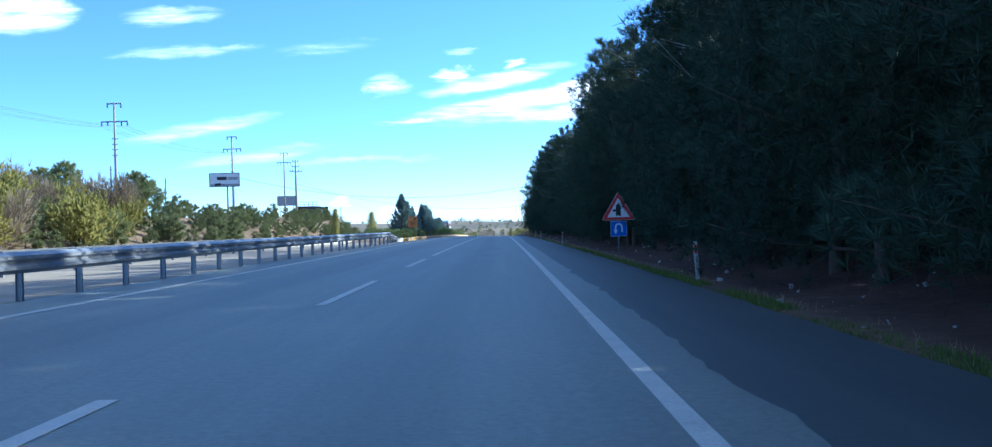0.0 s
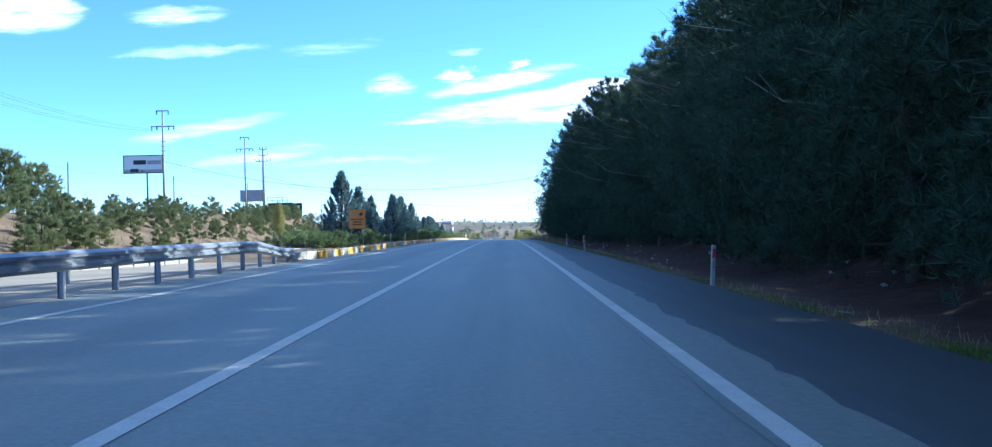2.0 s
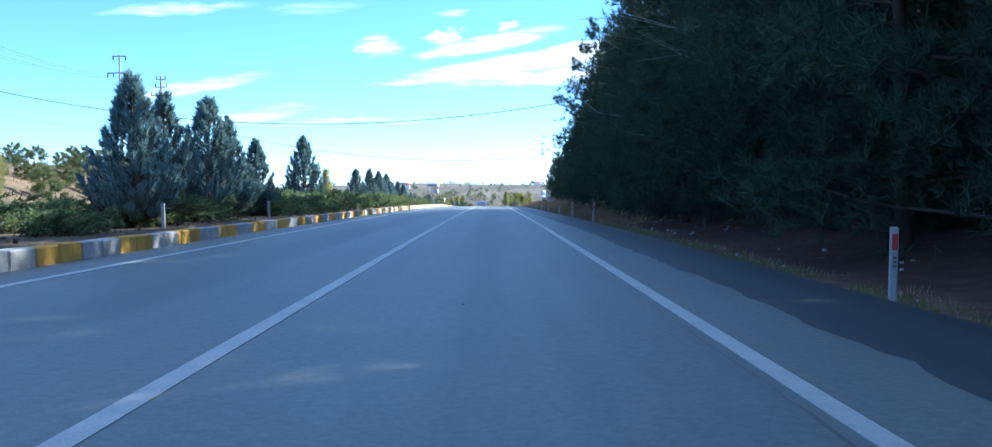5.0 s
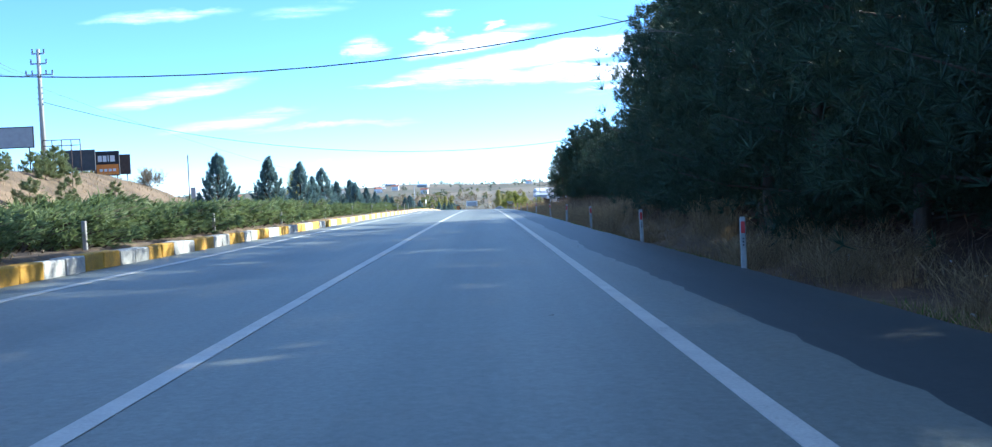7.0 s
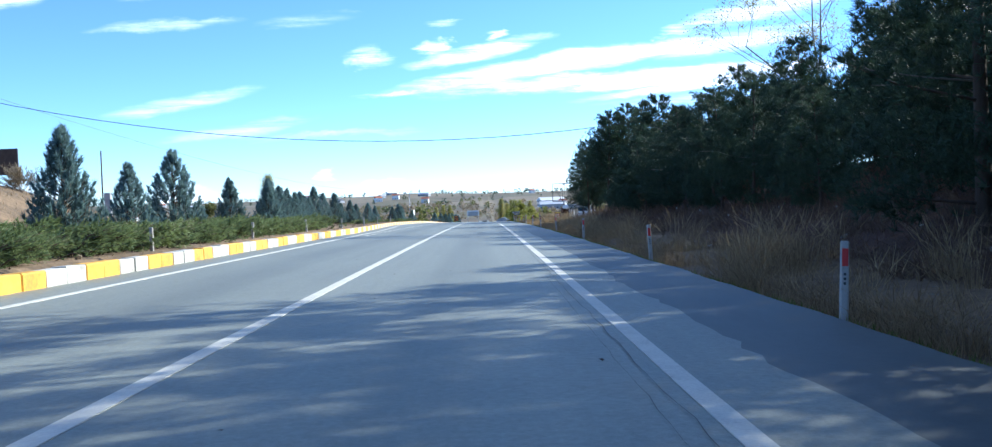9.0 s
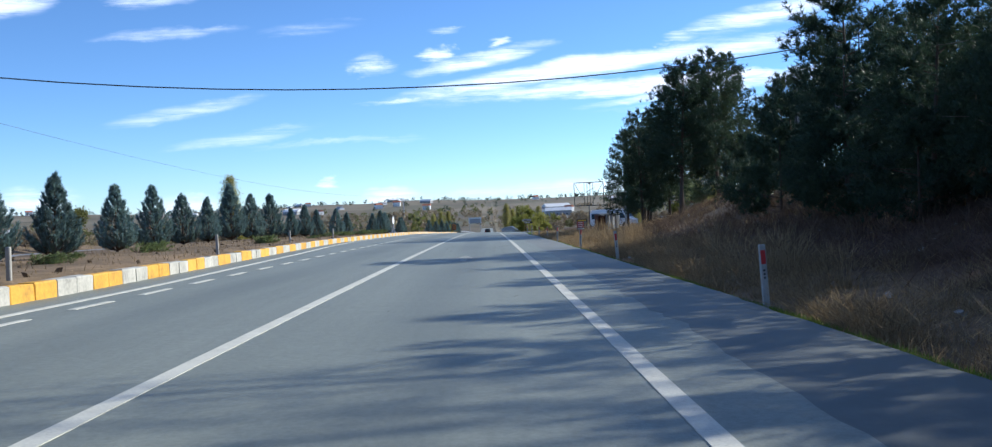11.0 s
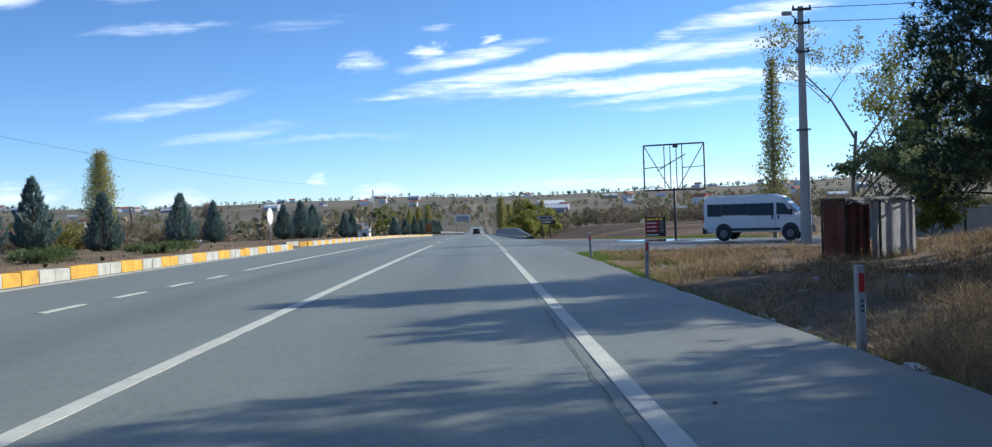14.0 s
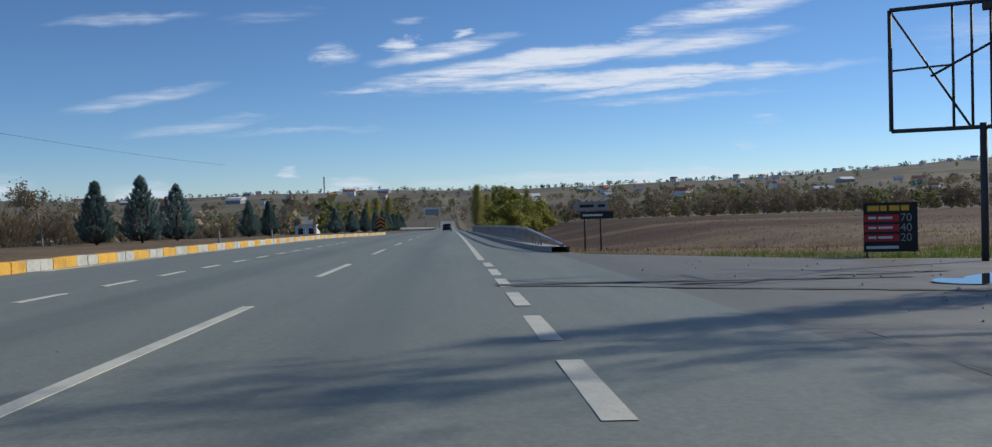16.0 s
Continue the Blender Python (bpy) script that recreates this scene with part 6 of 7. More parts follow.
bare = make_broadleaf(170, 12.5, 7.0, GOLD_LEAF, "bare_tree", "tall nearly leafless tree rising behind the pines", "leafless trees", 3600, 0.10, depth=5, girth=0.008)
set_down(bare, [(17.6, 204, 1.12), (22, 196, 0.8)], rg)
# trees round the lot
pop = make_poplar(180, 11.5, 0.95, LIME_LEAF, "poplar_tree", "slender columnar poplar with thinning green leaves", "poplars", 6500, 0.12)
set_down(pop, [(18.8, 305, 0.98)], rg, smin=1, smax=1)
dec = make_broadleaf(171, 10.5, 5.0, LIME_LEAF, "broadleaf_tree", "airy broadleaf tree with sparse olive autumn leaves", "broadleaf trees", 7000, 0.12, depth=5, girth=0.011)
set_down(dec, [(22.8, 302.4, 1.3), (28.5, 306, 1.15), (28.5, 297, 1.0), (33, 303, 1.0)], rg)
dark = make_broadleaf(172, 6.5, 3.6, YOUNG_PINE, "evergreen_tree", "dense dark evergreen tree behind the minibus", "dark evergreens", 8000, 0.18)
set_down(dark, [(22.5, 297.5, 0.95), (26, 299, 1.1), (23.8, 292, 1.0), (29, 293, 1.2)], rg)

# cypresses in the median
CY = "cypresses in the median"
CL = "blue-green conical cypress in the planted median"
cy = [make_cypress(200 + i, 4.2, 1.24 + 0.09 * (i % 3), "cypress_tree", CL, CY) for i in range(4)]
cyp = [(-8.1, 85.3, 4.05), (-8.3, 92.4, 3.6), (-8.9, 95.3, 3.1), (-8.4, 98.2, 3.2), (-8.2, 109.0, 4.0), (-8.5, 112.0, 3.6), (-8.3, 115.2, 3.9), (-8.6, 118.4, 3.5), (-8.4, 121.3, 3.0), (-9.3, 134.5, 4.0),
       (-10.0, 157.8, 3.1), (-10.3, 167.9, 3.5), (-10.8, 178.7, 3.4), (-11.0, 184.0, 2.8), (-11.2, 189.0, 3.7), (-11.6, 198.4, 3.0), (-10.6, 202.0, 2.8), (-11.8, 207.5, 3.1), (-12.4, 213.0, 2.9), (-13.2, 219.0, 3.0), (-14.0, 226, 2.9), (-15.0, 233, 3.1), (-16.2, 241, 3.2), (-17.2, 249, 3.1),
       (-18.6, 259.7, 4.3), (-18.8, 266.6, 4.0), (-17.9, 269.6, 4.0), (-19.8, 287.2, 3.3), (-18.9, 289.8, 3.7), (-19.2, 298.4, 3.4), (-18.9, 310.6, 3.5), (-18.5, 317.0, 3.2), (-17.4, 336.4, 3.6), (-16.8, 341.8, 4.1), (-16.9, 349.2, 4.0), (-16.2, 368, 3.4), (-17.0, 381, 3.7), (-12.6, 398, 3.4), (-11.4, 405, 3.2), (-10.4, 412, 3.3), (-9.6, 420, 3.2), (-9.2, 428, 3.4), (-9.0, 437, 3.2), (-8.8, 447, 3.3), (-8.8, 458, 3.1), (-8.6, 470, 3.3)]
by = [[] for _ in cy]
for i, (x, y, hh) in enumerate(cyp):
    by[i % 4].append((x, y, (hh - 0.05) / 4.42))
for ob, pl in zip(cy, by):
    set_down(ob, pl, rg, smin=0.98, smax=1.02)

# low junipers under them
JN = "low junipers in the median"
jn = [make_juniper(220 + i, 0.85, 1.55, "juniper_shrub", "low wind-swept juniper bush in the median", JN) for i in range(3)]
by = [[], [], []]
by[0] += [(-7.6, 77.4, 0.8), (-8.3, 80.2, 0.95), (-7.3, 84.6, 0.8)]
by[1] += [(-7.4, 79.4, 0.75), (-8.9, 82.6, 1.0)]
by[2] += [(-7.7, 81.6, 0.85), (-8.6, 78.2, 0.8)]
y, k = 86.0, 0
while y < 206:
    e = lerp_list(LEFT_EDGE, y)
    for off in (1.9, 3.3, 4.9):
        if rg.uniform() < (0.86 if y > 122 else 0.45):
            by[k % 3].append((e - off + rg.normal(0, 0.3), y + rg.normal(0, 0.4), rg.uniform(0.7, 1.05) * (1.0 if off < 4 else 1.15) * (1.2 if 118 < y < 165 else 0.95)))
            k += 1
    y += 1.9
while y < 300:
    e = lerp_list(LEFT_EDGE, y)
    if rg.uniform() < 0.55:
        by[k % 3].append((e - rg.uniform(1.6, 7), y, rg.uniform(0.3, 0.55)))
        k += 1
    y += 2.6
for ob, pl in zip(jn, by):
    set_down(ob, pl, rg, turn=(-35, 35))

# young pines and scrub on the cutting across the road
YP = "young pines on the cutting"
yp = [make_pine(240 + i, 2.5 + 0.3 * i, 1.5, 0.1, YOUNG_PINE, "young_pine", "bushy young pine on the dry cutting slope", YP, 900, 12, 0.22, 0.028, 0, 0.85) for i in range(3)]
by = [[], [], []]
for k in range(260):
    y = 18 + 190 * ((k + rg.uniform(0, 1)) / 260) ** 1.35
    o = lerp_list(OPPOSITE, y) - 10.5
    by[k % 3].append((o - rg.uniform(1.6, 14.5), y, rg.uniform(0.4, 0.82)))
for ob, pl in zip(yp, by):
    set_down(ob, pl, rg)
TB = "leafless bushes"
tb = [make_shrub(260 + i, 2.6, 1.7, TWIGS, "bare_bush", "leafless brown bush on the dry ground", TB, 520, 7, 0.55, 0.03, (0, 0, 0.5), PALE_BARK) for i in range(2)]
by = [[], []]
for k in range(24):
    y = -10 + 100 * rg.uniform() ** 1.3
    o = lerp_list(OPPOSITE, y) - 10.5
    by[k % 2].append((o - rg.uniform(0.5, 16), y, rg.uniform(0.7, 1.7)))
for k in range(26):
    y = 225 + 220 * rg.uniform()
    by[k % 2].append((lerp_list(OPPOSITE, y) - rg.uniform(10, 26), y, rg.uniform(0.5, 1.3)))
by[0] += [(-37, 370, 1.6), (-34.5, 374, 1.3)]
by[1] += [(-41, 372, 1.5), (-44, 366, 1.3)]
for ob, pl in zip(tb, by):
    set_down(ob, pl, rg)
ob = make_shrub(266, 3.4, 2.1, GOLD_LEAF, "autumn_bush", "yellowing autumn bush on the cutting", "autumn bushes", 620, 6, 0.3, 0.12, (0, 0, 0.4), PALE_BARK)
set_down(ob, [(-26.5, 62, 1.1), (-27, 50, 1.0), (-30, 71, 0.9), (-25.5, 38, 0.9), (-26, 26, 1.0), (-28, 44, 1.1), (-29.5, 56, 1.2), (-27.5, 68, 0.8), (-31, 48, 1.3), (-26.5, 32, 0.8), (-33, 62, 1.2), (-30.5, 80, 0.8), (-34, 74, 1.1), (7.5, 400, 1.0), (9.0, 408, 1.1), (6.4, 415, 0.9), (-9.8, 423, 0.7), (-36, 330, 0.9), (-44, 352, 1.0)], rg)
ob = make_broadleaf(173, 5.2, 2.9, LIME_LEAF, "roadside_bush", "rounded green and yellow bush beside the bridge", "green bushes", 4200, 0.22)
set_down(ob, [(8.3, 399, 1.05), (11, 405, 1.1), (14, 420, 1.3), (9.4, 436, 1.75), (6.6, 424, 1.0), (24, 285, 0.9), (28, 280, 1.0), (20.6, 288.5, 0.7), (26, 276, 0.8), (22.5, 279, 0.7)], rg)
gp = make_poplar(181, 9.5, 1.5, GOLD_LEAF, "poplar_tree", "columnar poplar turning yellow in autumn", "poplars", 13000, 0.13)
set_down(gp, [(-50.5, 378, 1.5), (5.4, 446, 0.9), (7.4, 458, 0.95), (9.0, 462, 0.95), (12, 470, 1.05), (14.5, 455, 0.9), (-14, 480, 0.7), (-12, 486, 0.75), (-17, 492, 0.72), (-21.5, 128, 0.45)], rg, smin=0.97, smax=1.03)
um = make_broadleaf(174, 4.4, 2.2, OLIVE_LEAF, "trimmed_tree", "small round-headed tree with a bare stem", "round trees", 4600, 0.2)
set_down(um, [(-29.3, 301, 0.95), (-31.5, 262, 0.9)], rg)
lt = make_broadleaf(175, 5.0, 2.4, TWIGS, "bare_tree", "spreading leafless tree by the field shelter", "leafless trees", 1800, 0.16)
set_down(lt, [(-30, 360, 1.0), (-34, 344, 0.7)], rg)
bp_ = make_pine(250, 9.5, 4.6, 2.5, YOUNG_PINE, "stone_pine", "broad old pine on the far rise", "old pines", 1300, 6, 0.6, 0.16)
set_down(bp_, [(-55, 122, 0.75), (-60, 126, 0.8), (-65, 122, 0.8), (-49, 130, 0.7), (-52, 142, 0.6), (-70, 120, 0.9), (-58, 262, 0.5)], rg)


# ---- grass and weeds
def grass_patch(name, label, count, xy, leaves, length, width, seed, bend=0.35):
    rg2 = rng_for(seed)
    pts = np.array([xy(rg2) for _ in range(count)])
    z = np.array([ground_z(float(x), float(y)) for x, y in pts])
    base = np.column_stack([pts, z - 0.02])
    ln = length * rg2.uniform(0.5, 1.35, (count, 1))
    d = unit(np.column_stack([rg2.normal(0, bend, count), rg2.normal(0, bend, count), np.ones(count)]))
    side = unit(np.cross(d, rg2.normal(0, 1, (count, 3))))
    w = width * rg2.uniform(0.6, 1.4, (count, 1))
    v = np.stack([base - side * w / 2, base + side * w / 2, base + d * ln + rg2.normal(0, 0.06, (count, 3)) * ln], 1).reshape(-1, 3)
    return tagged(new(name, tri_mesh(name, v, leaves)), label, "grass", kind="stuff")


def clumped(rg2, y0, y1, x_in, x_out, power=1.6, bare=0.35):
    while True:
        y = rg2.uniform(y0, y1)
        x = lerp_list(RIGHT_EDGE, y) + x_in + (x_out - x_in) * rg2.uniform() ** power
        if noise.noise((x * 0.8, y * 0.55, 9)) + 0.5 * noise.noise((x * 0.25, y * 0.2, 3)) + bare > rg2.uniform(-0.1, 0.9):
            return x, y


def tuft_patch(name, label, tufts, per, xy, leaves, length, width, seed, lean=0.28, foot=0.10, category="grass"):
    """Separate clumps of stalks that fan out from their feet and nod at the tip."""
    rg2 = rng_for(seed)
    pts = np.array([xy(rg2) for _ in range(tufts)])
    z = np.array([ground_z(float(x), float(y)) for x, y in pts])
    big = rg2.uniform(0.45, 1.25, tufts)
    c = np.repeat(np.column_stack([pts, z - 0.03]), per, 0)
    size = np.repeat(big, per)[:, None]
    n = len(c)
    off = rg2.normal(0, foot, (n, 2)) * size
    base = c + np.column_stack([off, np.zeros(n)])
    d = unit(np.column_stack([off / foot * lean * 0.7 + rg2.normal(0, lean * 0.6, (n, 2)), np.ones(n)]))
    ln = length * size * rg2.uniform(0.55, 1.15, (n, 1))
    side = unit(np.cross(d, rg2.normal(0, 1, (n, 3)))) * width * rg2.uniform(0.6, 1.4, (n, 1)) / 2
    knee = base + d * ln * 0.62
    tip = base + d * ln + np.column_stack([d[:, :2] * ln * 0.35 + rg2.normal(0, 0.06, (n, 2)), -0.08 * ln[:, 0]])
    v = np.stack([base - side, base + side, knee + side * 0.8, knee - side, knee + side, tip], 1)
    tri = np.concatenate([v[:, [0, 1, 2]], v[:, [3, 4, 5]]], 1).reshape(-1, 3)
    return tagged(new(name, tri_mesh(name, tri, leaves)), label, category, kind="stuff")


tuft_patch("dry_grass", "tall golden tufts of dry grass along the verge", 900, 26, lambda r: clumped(r, 128, 196, 0.55, 3.0, 1.5, -0.05), DRY_GRASS, 0.60, 0.009, 31)
tuft_patch("dry_grass", "dense waist-high band of golden dry grass", 2800, 30, lambda r: clumped(r, 190, 258, 0.5, 3.7, 1.2, 0.12), DRY_GRASS, 0.52, 0.008, 30, 0.36, 0.13)
tuft_patch("dry_grass", "tall pale plumes of dry grass on the bank foot", 130, 60, lambda r: clumped(r, 138, 240, 1.0, 3.6, 1.0, 0.0), DRY_GRASS, 1.05, 0.013, 29, 0.22, 0.14)
grass_patch("dry_grass", "low yellowed grass at the verge", 16000, lambda r: clumped(r, 120, 264, 0.15, 2.4, 1.4, 0.2), DRY_GRASS, 0.20, 0.012, 28, 0.6)
tuft_patch("dead_brush", "tangled grey-brown dead brush on the shaded bank", 760, 34, lambda r: clumped(r, 128, 256, 2.6, 11.5, 1.0, 0.1), BRAMBLE, 0.75, 0.014, 27, 0.75, 0.22, "brush")
tuft_patch("dry_grass", "dry stalks with nodding heads beside the shaded wood", 70, 14, lambda r: clumped(r, 118, 140, 0.6, 2.2, 1.2, 0.1), DRY_GRASS, 0.72, 0.012, 26)
grass_patch("dry_grass", "short dry grass on the bank", 12000, lambda r: clumped(r, 205, 262, 3.0, 15, 1.0), DRY_GRASS, 0.26, 0.016, 32)
grass_patch("dry_grass", "tall brown grass on the open bank", 9000, lambda r: clumped(r, 214, 275, 2.5, 15, 1.0, 0.0), DRY_GRASS, 0.42, 0.018, 49)
grass_patch("dry_grass", "low broken dry grass by the turn-off", 26000, lambda r: clumped(r, 258, 283, 0.5, 16, 1.0, 0.1), DRY_GRASS, 0.22, 0.014, 62, 0.7)
tuft_patch("dry_grass", "broken golden tufts on the rough corner by the turn-off", 700, 20, lambda r: clumped(r, 256, 281, 0.7, 13, 1.0, 0.1), DRY_GRASS, 0.42, 0.014, 25, 0.5)
grass_patch("brambles", "dark brown weeds among the dry grass", 30000, lambda r: clumped(r, 205, 283, 1.2, 14, 1.0, 0.1), BRAMBLE, 0.34, 0.018, 63, 0.8)
grass_patch("brambles", "dark brown bramble stalks on the bank below the pines", 26000, lambda r: clumped(r, 150, 232, 2.8, 11, 1.0), BRAMBLE, 0.5, 0.02, 47, 0.8)
grass_patch("brambles", "reddish dead undergrowth on the shaded bank", 4500, lambda r: clumped(r, -5, 150, 1.6, 7, 1.0), BRAMBLE, 0.28, 0.018, 48, 0.9)
grass_patch("green_grass", "short green grass at the asphalt edge", 22000, lambda r: clumped(r, -10, 283, 0.0, 0.55, 1.2), GREEN_GRASS, 0.10, 0.014, 33)
grass_patch("green_grass", "bright green verge grass in patches", 20000, lambda r: clumped(r, -6, 45, 0.0, 0.55, 1.0), GREEN_GRASS, 0.09, 0.016, 39)
grass_patch("green_grass", "mossy bright green strip at the asphalt edge", 22000, lambda r: clumped(r, 186, 238, 0.0, 0.5, 1.0, 0.3), GREEN_GRASS, 0.08, 0.018, 40)
grass_patch("green_grass", "bright green weeds at the corner of the turn-off", 8000, lambda r: clumped(r, 268, 283, 0.05, 2.0, 1.3), GREEN_GRASS, 0.13, 0.02, 34)
grass_patch("dry_grass", "low dry weeds along the edge of the wood", 5200, lambda r: clumped(r, 5, 135, 0.1, 0.9, 1.2), DRY_GRASS, 0.13, 0.010, 35)


def far_side(rg2):
    y = rg2.uniform(313, 345)
    return rg2.uniform(4.6, 30), y


grass_patch("dry_grass", "pale dry grass beyond the turn-off", 15000, far_side, DRY_GRASS, 0.17, 0.02, 36)
grass_patch("dry_grass", "brown stubble and weeds on the field", 22000, lambda r: (r.uniform(5, 90), 318 + 110 * r.uniform() ** 1.4), BRAMBLE, 0.20, 0.04, 50)
grass_patch("green_grass", "green weeds round the price board", 7000, lambda r: (r.uniform(8.5, 20), r.uniform(309.5, 315.5)), GREEN_GRASS, 0.18, 0.022, 64)
grass_patch("dry_grass", "dry weeds on the median soil", 9000, lambda r: (lambda y: (lerp_list(LEFT_EDGE, y) - r.uniform(0.6, 8.5), y))(r.uniform(70, 292)), DRY_GRASS, 0.14, 0.02, 37)
grass_patch("dry_grass", "dry grass tufts on the cutting", 16000, lambda r: (lambda y: (lerp_list(OPPOSITE, y) - r.uniform(10, 30), y))(r.uniform(10, 290)), DRY_GRASS, 0.35, 0.04, 38)


def scraps(name, label, count, xy, size, material, seed, zf=ground_z, form=(1, 1, 1)):
    """Scattered small stones or litter, one mesh."""
    rg2 = rng_for(seed)
    vs, fs = [], []
    for _ in range(count):
        x, y = xy(rg2)
        z = zf(float(x), float(y))
        s = size * rg2.uniform(0.5, 1.6)
        tip = 90 if form == (1, 1, 1) else 8
        m = pose(x, y, z + s * 0.2, rg2.uniform(0, tip), rg2.uniform(0, tip), rg2.uniform(0, 360))
        o = len(vs)
        for c in ((-1, -0.7, -0.4), (1, -0.6, -0.4), (0.9, 0.8, -0.35), (-0.8, 0.7, -0.4), (-0.5, -0.4, 0.4), (0.6, -0.3, 0.35), (0.4, 0.5, 0.45), (-0.6, 0.4, 0.3)):
            vs.append(tuple(m @ ((Vector(c) * s * 0.5 + Vector(rg2.normal(0, 0.08, 3)) * s) * Vector(form))))
        for f in ((3, 2, 1, 0), (4, 5, 6, 7), (0, 1, 5, 4), (1, 2, 6, 5), (2, 3, 7, 6), (3, 0, 4, 7)):
            fs.append(tuple(i + o for i in f))
    return tagged(mesh_object(name, vs, fs, material), label, "debris", kind="stuff")


scraps("litter", "scraps of pale litter along the verge", 240, lambda r: clumped(r, 0, 135, 0.2, 5.0, 1.3), 0.042, LITTER, 41)
scraps("litter", "scraps of pale litter in the grass", 90, lambda r: clumped(r, 200, 284, 0.4, 8, 1.0), 0.13, LITTER, 42)
scraps("dead_twigs", "pale fallen twigs at the edge of the wood", 160, lambda r: clumped(r, 0, 180, 0.3, 4.5, 1.3), 0.05, PALE_BARK, 65, ground_z, (5.0, 0.5, 0.4))
scraps("fallen_leaves", "dark leaves and crumbs scattered on the asphalt", 90, lambda r: (r.uniform(-5, 2.4), r.uniform(20, 300)), 0.028, RUST, 66, lambda x, y: road_z(x, y) + 0.006, (1.4, 1.0, 0.25))
scraps("stones", "scattered stones on the bank", 400, lambda r: clumped(r, 0, 280, 0.2, 7, 1.0), 0.10, CONCRETE, 43)
scraps("litter", "scraps of litter on the turn-off", 30, lambda r: (r.uniform(4.2, 20), r.uniform(289, 309)), 0.06, LITTER, 44, lot_z)
scraps("stones", "gravel on the turn-off", 260, lambda r: (r.uniform(6, 18), r.uniform(288, 310)), 0.03, CONCRETE, 45, lot_z)
scraps("stones", "stones and clods on the median soil", 500, lambda r: (lambda y: (lerp_list(LEFT_EDGE, y) - r.uniform(0.7, 9), y))(r.uniform(70, 292)), 0.10, SOIL, 46)


# ---- far woods, hedges and villages in the valley
def far_woods(name, label, count, where, leaves, hgt, seed, per=26, leaf=0.21):
    rg2 = rng_for(seed)
    allv = []
    for _ in range(count):
        x, y = where(rg2)
        z = ground_z(float(x), float(y))
        hh = hgt * rg2.uniform(0.55, 1.4)
        r = hh * rg2.uniform(0.3, 0.55)
        k = 2 * per
        u = unit(rg2.normal(0, 1, (k, 3)))
        cs = u * rg2.uniform(0.5, 1.0, (k, 1)) * np.array([r, r, hh * 0.45]) + np.array([x, y, z + hh * 0.5])
        allv.append(diamonds(rg2, cs, hh * leaf))
    return tagged(new(name, tri_mesh(name, np.concatenate(allv), leaves, True)), label, "trees", kind="stuff")


def valley(rg2, y0=430, y1=1500, w=0.75):
    while True:
        y = rg2.uniform(y0, y1)
        x = rg2.uniform(-w, w) * (y - 180)
        if abs(x) > (14 + 0.01 * y if y < 780 else 0) and not (x > 0 and y < 560) and noise.noise((x * 0.006, y * 0.004, 1)) > rg2.uniform(-0.35, 0.5):
            return x, y


far_woods("far_woods", "dark green and olive trees across the valley", 800, lambda r: valley(r), OLIVE_LEAF, 6.0, 51)
far_woods("far_woods", "dark evergreens dotted over far fields", 350, lambda r: valley(r, 500, 2400), NEEDLES, 6.5, 52, 20)
far_woods("far_woods", "brown leafless woods and hedges in the valley", 2300, lambda r: valley(r, 400, 1300), TWIGS, 5.5, 53, 24)
far_woods("far_woods", "trees on the skyline of the far hills", 700, lambda r: (lambda a, d: (d * math.sin(a), 250 + d * math.cos(a)))(r.uniform(-0.75, 0.75), r.uniform(1900, 2500)), NEEDLES, 8.0, 54, 18)
far_woods("hedge", "brown and olive hedge beyond the right-hand field", 60, lambda r: (r.uniform(14, 260), 475 + r.normal(0, 10) + r.uniform(0, 60)), OLIVE_LEAF, 4.0, 55, 130, 0.11)
far_woods("hedge", "leafless hedge beyond the right-hand field", 260, lambda r: (r.uniform(12, 280), 480 + r.normal(0, 14) + r.uniform(0, 50)), TWIGS, 4.2, 56, 130, 0.11)
far_woods("hedge", "brown scrub beyond the opposite carriageway", 200, lambda r: (-r.uniform(40, 120), r.uniform(330, 480)), TWIGS, 2.8, 57, 130, 0.11)
far_woods("hedge", "olive scrub beyond the opposite carriageway", 80, lambda r: (-r.uniform(42, 130), r.uniform(330, 490)), OLIVE_LEAF, 3.0, 58, 130, 0.11)
rg = rng_for(61)
masters = [small_house(-160, 800, 9, 8, 5.5, WHITE, BRICK_RED, "white house with a red tiled roof in the valley"), small_house(140, 900, 10, 8, 3.2, WHITE, GREY, "low white house with a grey roof in the valley"), small_house(60, 1000, 22, 10, 4.5, GREY, WHITE, "long pale shed among valley trees")]
for k in range(75):
    while True:
        d, a = rg.uniform(480, 2000), rg.uniform(-0.6, 0.6)
        x, y = d * math.sin(a), 250 + d * math.cos(a)
        if abs(x) > 30 and noise.noise((x * 0.003, y * 0.003, 8)) > -0.1:
            break
    mm = masters[int(rg.integers(0, 3)) if k % 4 else 0]
    o = copy_thing(mm, pose(x, y, ground_z(x, y) - 0.4, 0, 0, rg.uniform(-50, 50)))
    s = rg.uniform(0.8, 1.3)
    o.scale = (s, s, s)


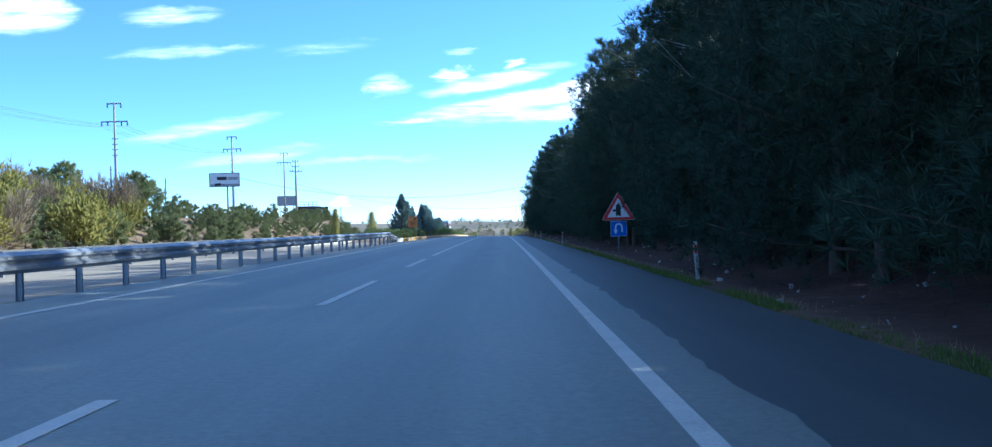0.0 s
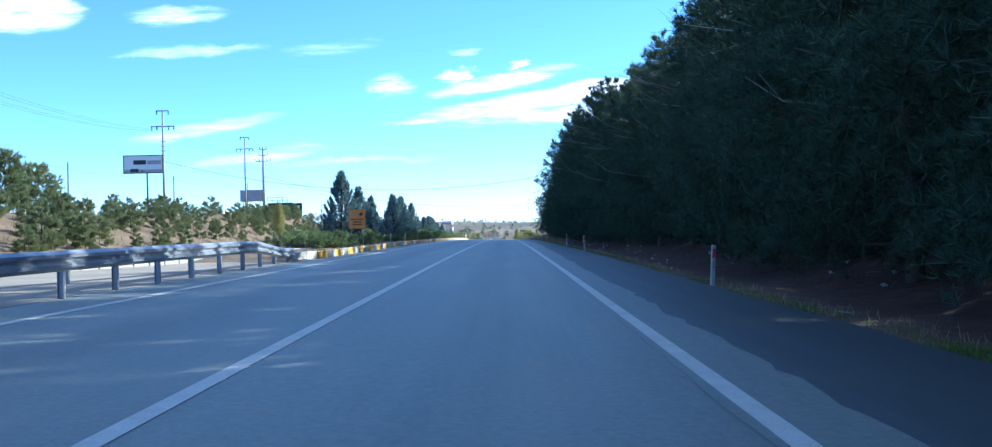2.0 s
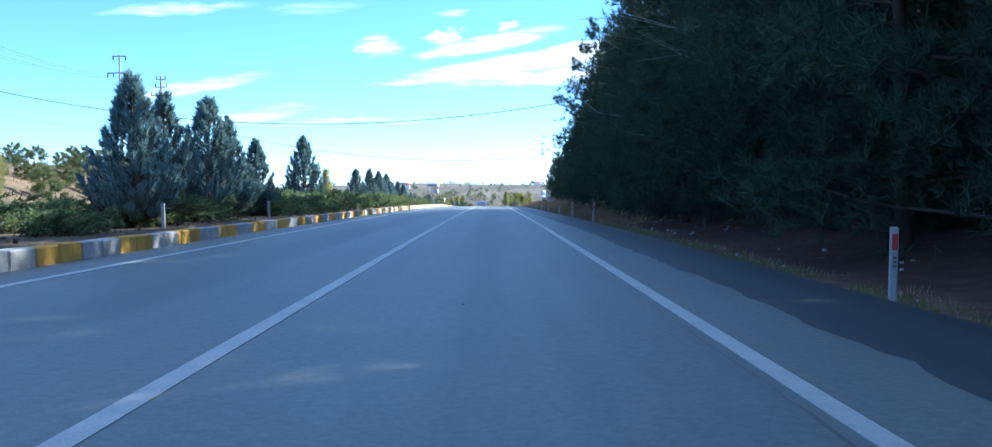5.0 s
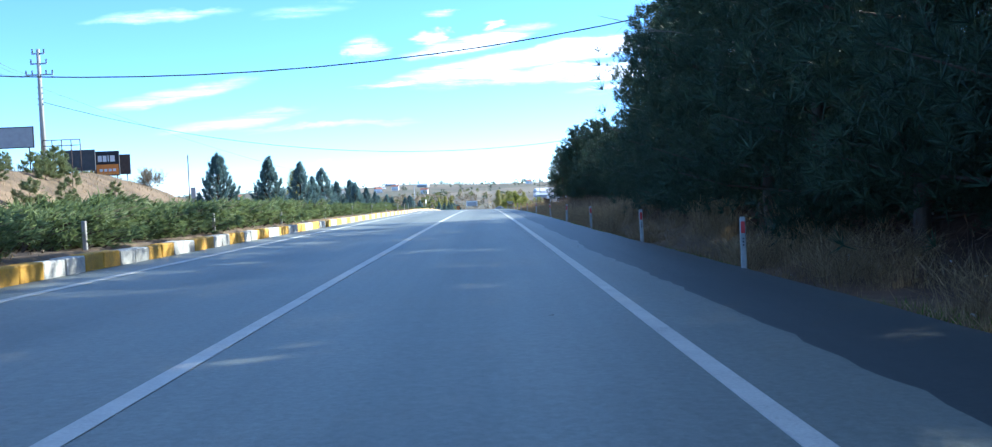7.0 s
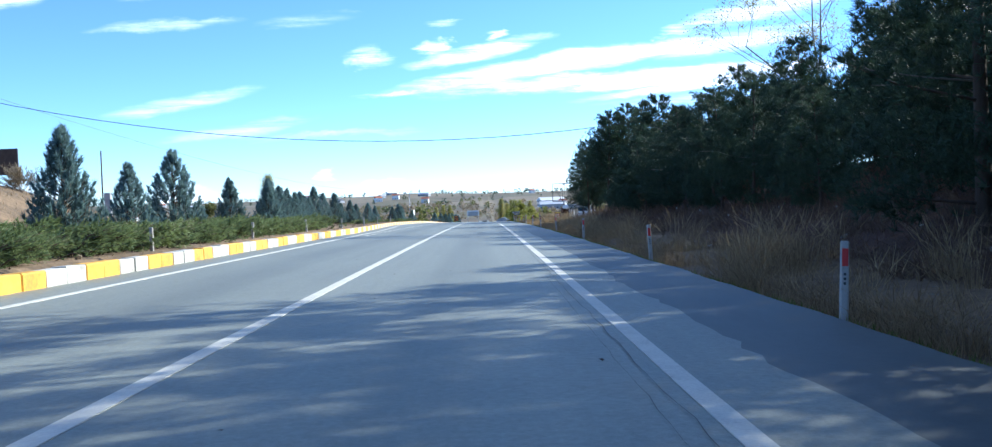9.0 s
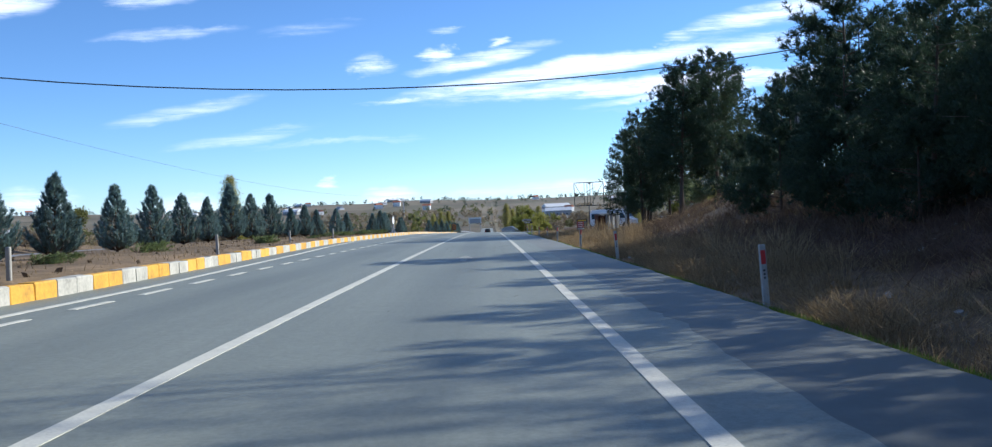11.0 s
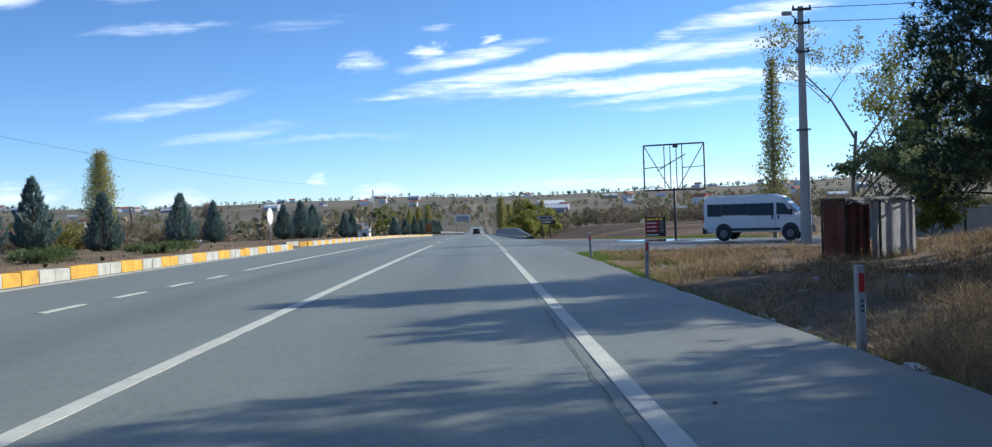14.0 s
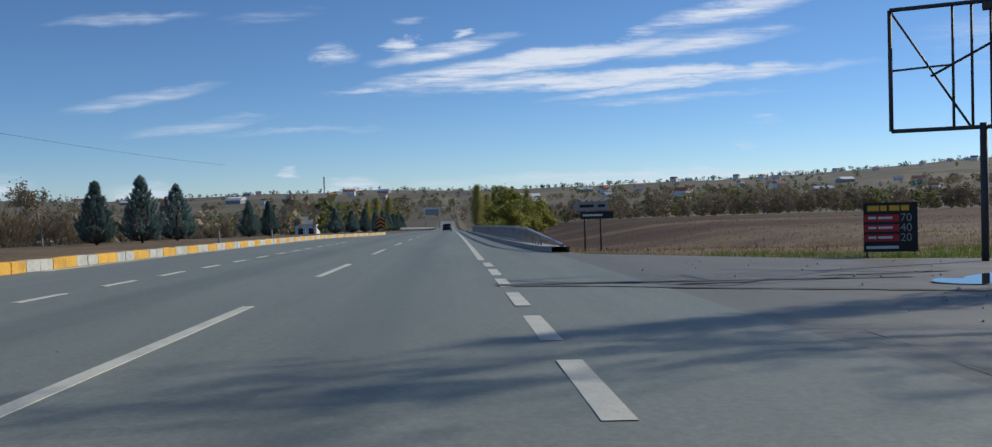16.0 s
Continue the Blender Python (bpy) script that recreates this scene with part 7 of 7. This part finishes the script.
# a crumpled plastic bag at the edge of the asphalt
def crumpled_bag(x, y, r, seed):
    rg2 = rng_for(seed)
    bm = bmesh.new()
    bmesh.ops.create_icosphere(bm, subdivisions=3, radius=r)
    for v in bm.verts:
        n = noise.noise(v.co * 9 + Vector((seed, 0, 0))) + 0.5 * noise.noise(v.co * 22)
        v.co *= 1 + 0.45 * n
        v.co.z = max(v.co.z * 0.62, -0.25 * r)
        v.co.x *= 1.3
    me = bpy.data.meshes.new("plastic_bag")
    bm.to_mesh(me)
    bm.free()
    me.materials.append(LITTER)
    ob = tagged(new("plastic_bag", me), "crumpled pale plastic bag on the grass verge", "bag")
    ob.matrix_basis = pose(x, y, ground_z(x, y) + 0.25 * r, 0, 0, rg2.uniform(0, 180))


crumpled_bag(4.2, 254.8, 0.085, 5)

# ---- kerbs, stone by stone
def kerb_stone_mesh(name, material, length, seed):
    rg2 = rng_for(seed)
    bm = bmesh.new()
    bm_box(bm, -0.14, 0.14, 0.008, length - 0.008, -0.22, 0.27, 0.022)
    for v in bm.verts:
        v.co += Vector(rg2.normal(0, 0.004, 3))
    me = bpy.data.meshes.new(name)
    bm.to_mesh(me)
    bm.free()
    me.materials.append(material)
    return me


ST = 0.75
grey_me = [kerb_stone_mesh("kerb_stone", KERB_GREY, ST, 70 + i) for i in range(3)]
yellow_me = [kerb_stone_mesh("kerb_stone", KERB_YELLOW, ST, 80 + i) for i in range(3)]


def kerb_run(label, y0, y1, x_at, plain=False, first=0):
    root = tagged(new("kerb"), label, "kerb", kind="structure")
    rg2 = rng_for(int(y0 * 10) + 3)
    y, k = y0, first
    while y < y1:
        x, x2 = x_at(y), x_at(y + ST)
        ob = new("kerb_stone", (grey_me if plain or (k // 2) % 2 else yellow_me)[k % 3])
        pitch = math.degrees(math.atan2(road_z(x, y + ST) - road_z(x, y), ST))
        ob.matrix_basis = pose(x, y, road_z(x, y) + rg2.normal(0, 0.006), pitch, rg2.normal(0, 0.8), math.degrees(math.atan2(x - x2, ST)) + rg2.normal(0, 0.3))
        ob.parent = root
        y += ST
        k += 1
    return root


kerb_run("white and yellow painted kerb stones along the median", 68.7, 293.0, lambda y: lerp_list(LEFT_EDGE, y) + 0.02 - 0.5 * step(70.7, 68.7, y), first=2)
kerb_run("white and yellow painted kerb stones beyond the gap", 299.8, 392, lambda y: lerp_list(LEFT_EDGE, y) + 0.02 - 1.0 * step(302.8, 299.8, y), first=2)
kerb_run("white painted kerb stones closing the planted median", 60.0, 77.6, nose_x, True)
